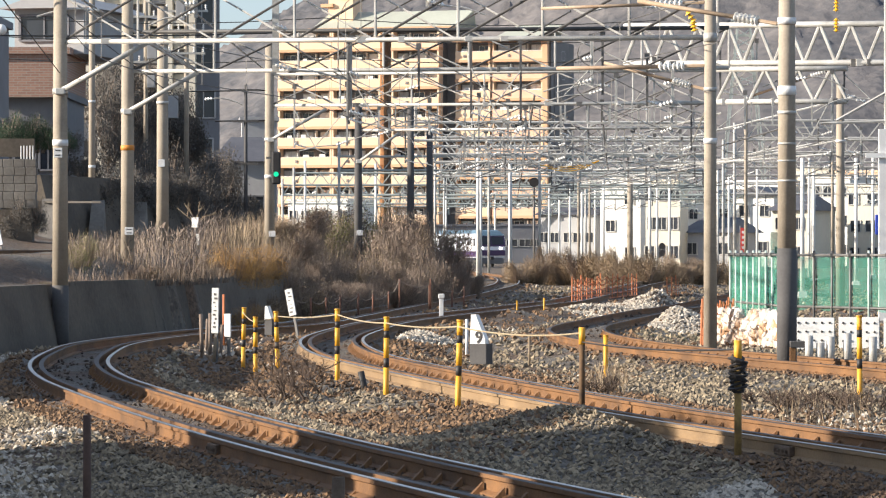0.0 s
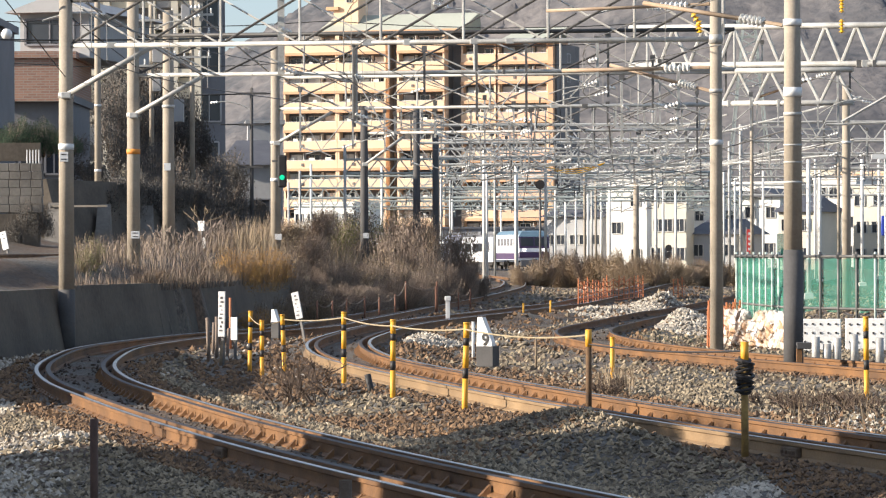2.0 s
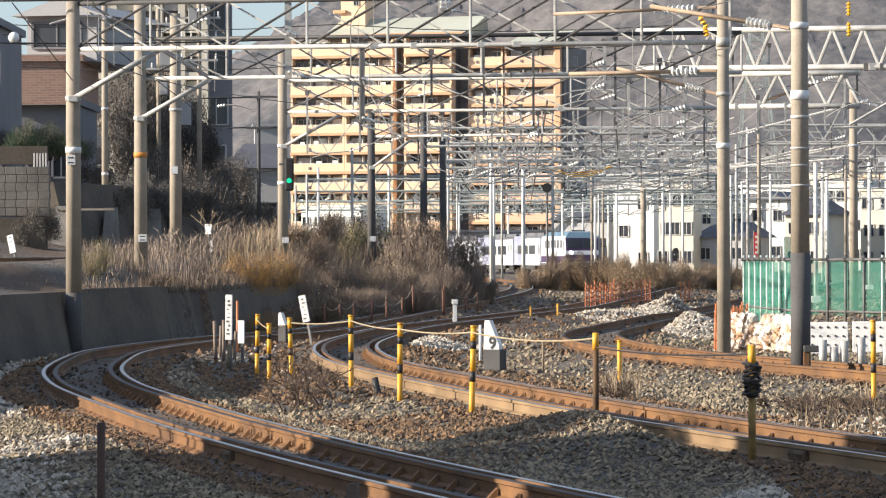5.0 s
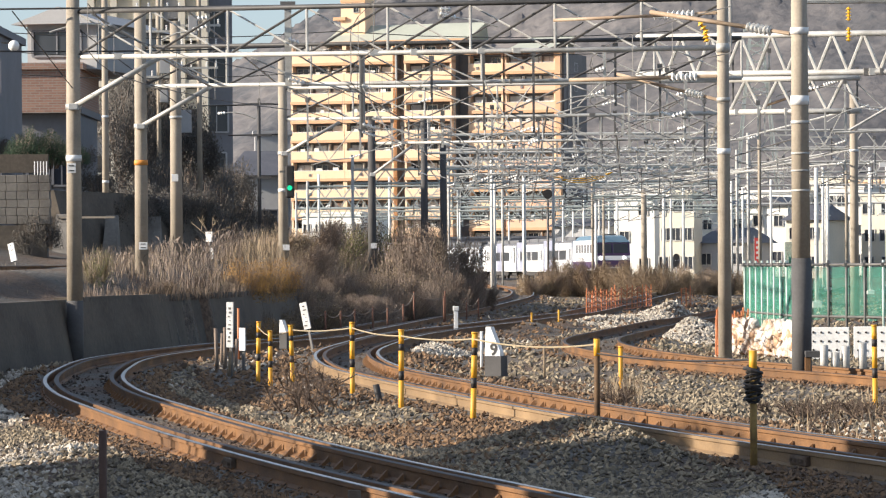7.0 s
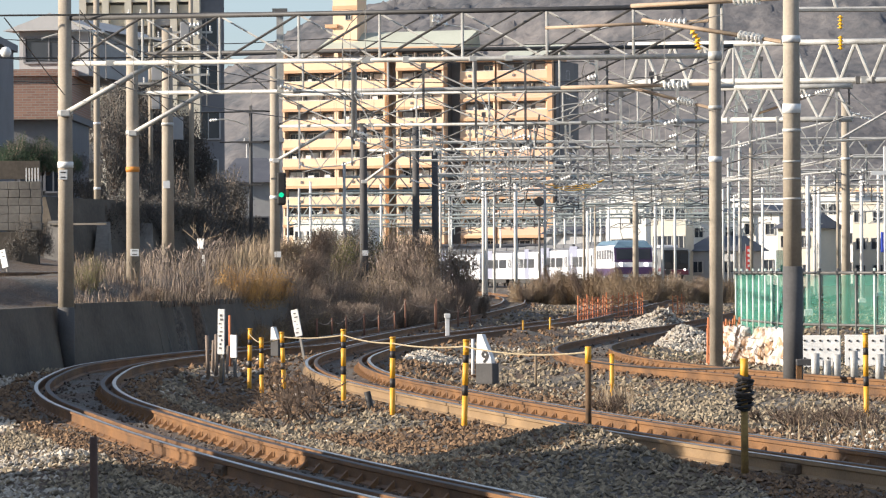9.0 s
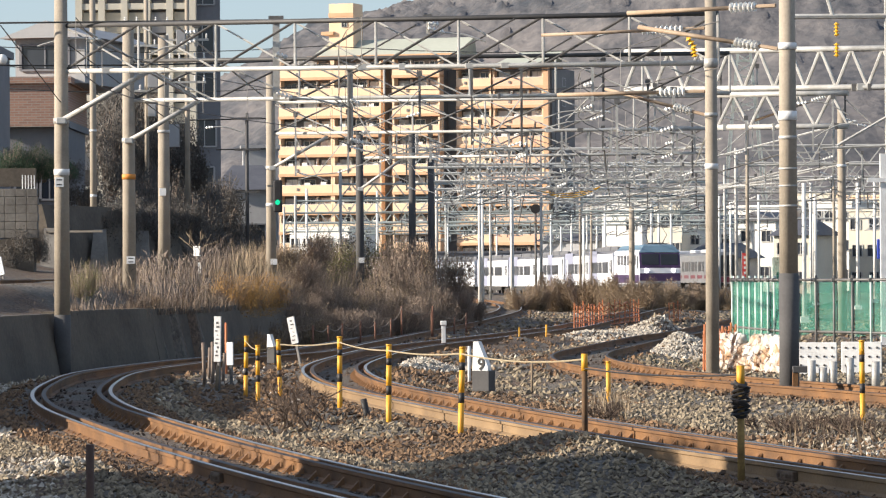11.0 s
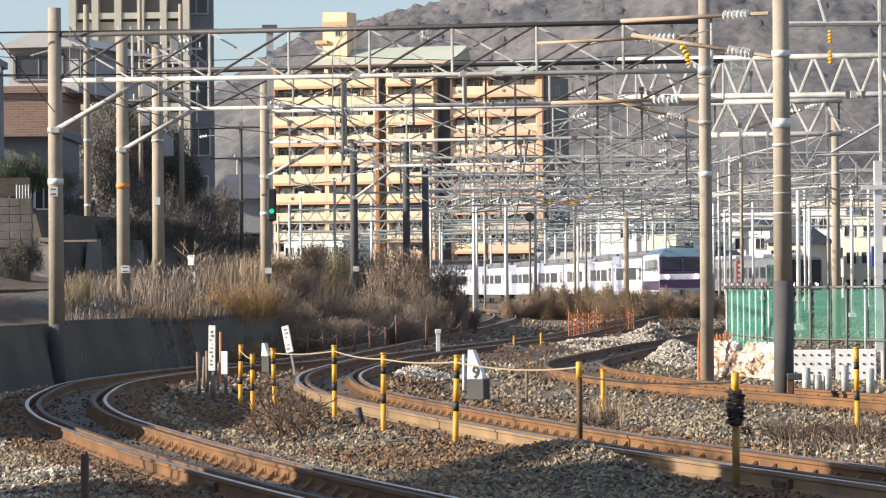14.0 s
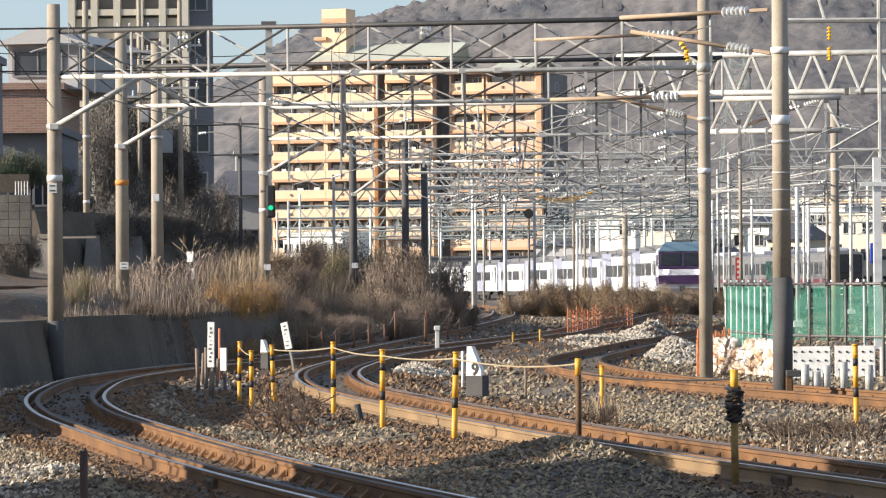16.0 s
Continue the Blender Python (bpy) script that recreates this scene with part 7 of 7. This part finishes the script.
def locomotive():
    top = thing("electric_locomotive", "purple and white electric locomotive with blue-grey roof", "locomotive", "white train")
    L, W = 17.6, 2.9
    bm = bmesh.new()
    # body with a raked cab front
    prof = [(0.10, 0.95), (0.0, 1.35), (0.0, 2.15), (0.42, 3.15), (0.75, 3.35)]
    prev = None
    for y, z in prof + [(L - 0.75, 3.35), (L - 0.42, 3.15), (L, 2.15), (L, 1.35), (L - 0.1, 0.95)]:
        cur = [bm.verts.new((-W / 2, y, z)), bm.verts.new((W / 2, y, z))]
        if prev:
            bm.faces.new((prev[0], prev[1], cur[1], cur[0]))
        prev = cur
    bm.verts.ensure_lookup_table()
    vs = list(bm.verts)
    bm.faces.new(vs[0::2])
    bm.faces.new(vs[1::2][::-1])
    bm.faces.new((vs[0], vs[-2], vs[-1], vs[1]))
    bmesh.ops.recalc_face_normals(bm, faces=bm.faces)
    part("body", bm, M_TW, top)
    bm = bmesh.new()
    ring = []
    for y, w, z in ((0.36, 2.84, 3.17), (0.75, 2.2, 3.62), (1.5, 1.9, 3.74), (L - 1.5, 1.9, 3.74), (L - 0.75, 2.2, 3.62), (L - 0.36, 2.84, 3.17)):
        ring.append([bm.verts.new((-1.45, y + 0.02, 3.16)), bm.verts.new((-w / 2, y, z)), bm.verts.new((w / 2, y, z)), bm.verts.new((1.45, y + 0.02, 3.16))])
    for a, b in zip(ring, ring[1:]):
        for j in range(3):
            bm.faces.new((a[j], b[j], b[j + 1], a[j + 1]))
    bm.faces.new(ring[0])
    bm.faces.new(ring[-1][::-1])
    bmesh.ops.recalc_face_normals(bm, faces=bm.faces)
    part("roof", bm, M_LROOF, top, "blue-grey domed roof")
    rake = Matrix.Rotation(-math.atan2(0.42, 1.0), 4, "X")
    for s in (-1, 1):
        bm = bmesh.new()
        box(bm, s * 0.68, 0.19, 2.66, 1.24, 0.05, 0.86, turn=rake, bevel=0.03)
        part("windscreen", bm, M_PANEGREEN, top, "dark raked windscreen")
        bm = bmesh.new()
        rod(bm, (s * 0.95, -0.09, 1.9), (s * 0.95, 0.05, 1.9), 0.12, n=16)
        part("headlight", bm, M_LAMP, top, "bright round headlight")
        bm = bmesh.new()
        box(bm, s * (W / 2 + 0.003), L / 2, 1.3, 0.02, L - 0.3, 0.6)
        part("side_band", bm, M_TP, top, "purple side band")
        for y in (3.0, 5.2, 7.4, 9.6, 11.8, 14):
            bm = bmesh.new()
            box(bm, s * (W / 2 + 0.01), y, 2.65, 0.03, 1.5, 0.7)
            part("grille", bm, M_TROOF, top)
        bm = bmesh.new()
        box(bm, s * (W / 2 + 0.01), 1.25, 2.5, 0.03, 0.6, 0.8)
        part("cab_window", bm, M_PANEGREEN, top)
    bm = bmesh.new()
    box(bm, 0, 0.215, 2.66, W - 0.04, 0.03, 1.02, turn=rake)
    part("cab_front", bm, M_TP, top, "dark purple cab front")
    for z, h, m, nm in ((2.12, 0.16, M_TP, "upper_band"), (1.88, 0.36, M_TW, "white_band"), (1.42, 0.54, M_TP, "lower_band")):
        bm = bmesh.new()
        box(bm, 0, -0.005 if nm != "white_band" else -0.012, z, W - 0.02, 0.05, h)
        part(nm, bm, m, top)
    bm = bmesh.new()
    box(bm, 0, 0.05, 0.62, 2.6, 0.12, 0.62, bevel=0.05)
    part("snow_plough", bm, M_TROOF, top, "grey front skirt")
    bm = bmesh.new()
    box(bm, 0, -0.1, 0.9, 0.35, 0.4, 0.3, bevel=0.04)
    part("coupler", bm, M_UNDER, top)
    bm = bmesh.new()
    for s in (-1, 1):
        rod(bm, (s * 0.5, 3.0, 3.8), (s * 0.75, 2.2, 4.4), 0.03)
        rod(bm, (s * 0.75, 2.2, 4.4), (s * 0.5, 3.1, 5.0), 0.025)
    rod(bm, (-0.9, 3.1, 5.0), (0.9, 3.1, 5.0), 0.035)
    box(bm, 0, 3.0, 3.82, 1.2, 1.3, 0.1)
    part("pantograph", bm, M_GALV_DARK, top)
    bogies(top, L)
    return top


def grey_car(lead):
    top = thing("commuter_car", "grey steel commuter railcar with maroon band", "railcar", "grey commuter train")
    L, W = 19.6, 2.9
    bm = bmesh.new()
    car_shell(bm, L, W, 0.8, 3.6, 0, 1, 0.3)
    part("body", bm, [M_TG, M_TROOF], top)
    for s in (-1, 1):
        for k in range(4):
            y = 1.6 + k * 4.7
            bm = bmesh.new()
            box(bm, s * W / 2, y + 0.65, 1.95, 0.05, 1.3, 1.9, bevel=0.02)
            dr = part("door", bm, M_TG, top)
            for dy in (0.3, 1.0):
                bm = bmesh.new()
                box(bm, s * (W / 2 + 0.02), y + dy, 2.3, 0.04, 0.45, 0.9)
                part("door_pane", bm, M_PANEGREEN, dr)
            if k < 3:
                bm = bmesh.new()
                box(bm, s * W / 2, y + 3.0, 2.3, 0.05, 2.0, 0.9, bevel=0.02)
                part("window", bm, M_PANEGREEN, top)
        bm = bmesh.new()
        box(bm, s * (W / 2 + 0.004), L / 2, 1.35, 0.02, L, 0.3)
        part("band", bm, M_TM, top, "maroon side band")
    for y in (6, 13.5):
        bm = bmesh.new()
        box(bm, 0, y, 3.7, 1.9, 3.4, 0.32, bevel=0.08)
        part("air_conditioner", bm, M_LAMP_OFF, top, "pale roof unit")
    if lead:
        bm = bmesh.new()
        box(bm, 0, -0.02, 2.35, 2.6, 0.08, 1.9, bevel=0.1)
        fr = part("front", bm, M_BLACK, top, "black front with cab windows")
        for x, w in ((-0.86, 0.72), (0.0, 0.7), (0.86, 0.72)):
            bm = bmesh.new()
            box(bm, x, -0.07, 2.45, w, 0.03, 1.0, bevel=0.02)
            part("cab_window", bm, M_PANEGREEN, fr)
        bm = bmesh.new()
        box(bm, 0, -0.03, 1.1, 2.7, 0.08, 0.5, bevel=0.03)
        part("front_band", bm, M_TM, top, "maroon front band")
        for s in (-1, 1):
            bm = bmesh.new()
            rod(bm, (s * 0.95, -0.09, 1.32), (s * 0.95, -0.02, 1.32), 0.1, n=12)
            part("headlight", bm, M_LAMP, top, "lit headlight")
    bogies(top, L)
    return top


# paths of the two trains, from far to near, at railhead height
PATH_WHITE = resample(spline([(-62, 585, -0.3), (-40, 525, -0.3), (-22, 475, -0.3), (-9, 435, -0.3), (0.5, 404, -0.25), (5.1, 387, -0.15), (8.2, 364, -0.1), (10.0, 346, -0.08), (11.6, 330, -0.05), (12.7, 315, -0.03), (14.0, 290, 0.03), (14.9, 275, 0.07), (15.6, 261, 0.1), (15.6, 247, 0.15), (14.7, 232, 0.2), (12.6, 212, 0.2)], 2.0), 1.0)
PATH_GREY = resample(spline([(-9, 640, 0.1), (-1, 590, 0.1), (6, 540, 0.1), (12.5, 480, 0.1), (18, 430, 0.1), (22.7, 385, 0.1), (26.4, 333, 0.1), (29.3, 308, 0.1), (30.35, 287, 0.1), (30.6, 262, 0.1)], 2.0), 1.0)


def train_pose(path, s):
    """Pose of a car whose front is s metres along the path and that trails behind it."""
    i = max(0.0, min(len(path) - 1.001, s))
    j = max(0.0, min(len(path) - 1.001, s - 17.0))
    p = path[int(i)].lerp(path[int(i) + 1], i - int(i))
    q = path[int(j)].lerp(path[int(j) + 1], j - int(j))
    t = (p - q).normalized()
    return Matrix.Translation(p) @ Matrix.Rotation(math.atan2(t.y, t.x) + math.pi / 2, 4, "Z")


def along(path, y):
    """Metres along a path at which it reaches y."""
    for i in range(len(path) - 1):
        a, b = path[i].y, path[i + 1].y
        if a >= y >= b:
            return i + (a - y) / max(1e-6, a - b)
    return len(path) - 1.0


LOCO = locomotive()
WHITE_CAR = white_car(False)
WHITE_NOSE = white_car(True)
# a two-car unit, then four-car units behind the locomotive, each with a nose at its front
WHITE_TRAIN = [(LOCO, 0.0), (WHITE_CAR, 18.6), (WHITE_NOSE, 18.6 + 20.3 * 2)]
for k in (1, *range(3, 13)):
    WHITE_TRAIN.append((copy_thing(WHITE_NOSE if k in (6, 10) else WHITE_CAR, Matrix()), 18.6 + 20.3 * k))
LEAD = grey_car(True)
GREY_CAR = grey_car(False)
GREY_TRAIN = [(LEAD, 0.0), (GREY_CAR, 20.2)] + [(copy_thing(GREY_CAR, Matrix()), 20.2 * k) for k in range(2, 6)]
# seconds and the depth that each train's front has reached
WHITE_TIMES = [(0, 388), (1, 376), (2, 365), (3, 355.5), (4, 346), (5.5, 331), (7, 314.5), (8, 302.5), (9, 290.5), (10.5, 275.5), (12, 261.5), (13, 254), (14, 247), (15, 240), (16, 233.5)]
GREY_TIMES = [(0, 530), (2, 499), (4, 468), (5.5, 444), (7, 419), (8, 402), (9, 385), (10.5, 358), (12, 333), (13, 320), (14, 308), (15, 297), (16, 287)]



def motions():
    for path, cars, times in ((PATH_WHITE, WHITE_TRAIN, WHITE_TIMES), (PATH_GREY, GREY_TRAIN, GREY_TIMES)):
        for ob, back in cars:
            walk(ob, [(t, train_pose(path, along(path, y) - back)) for t, y in times])


motions()
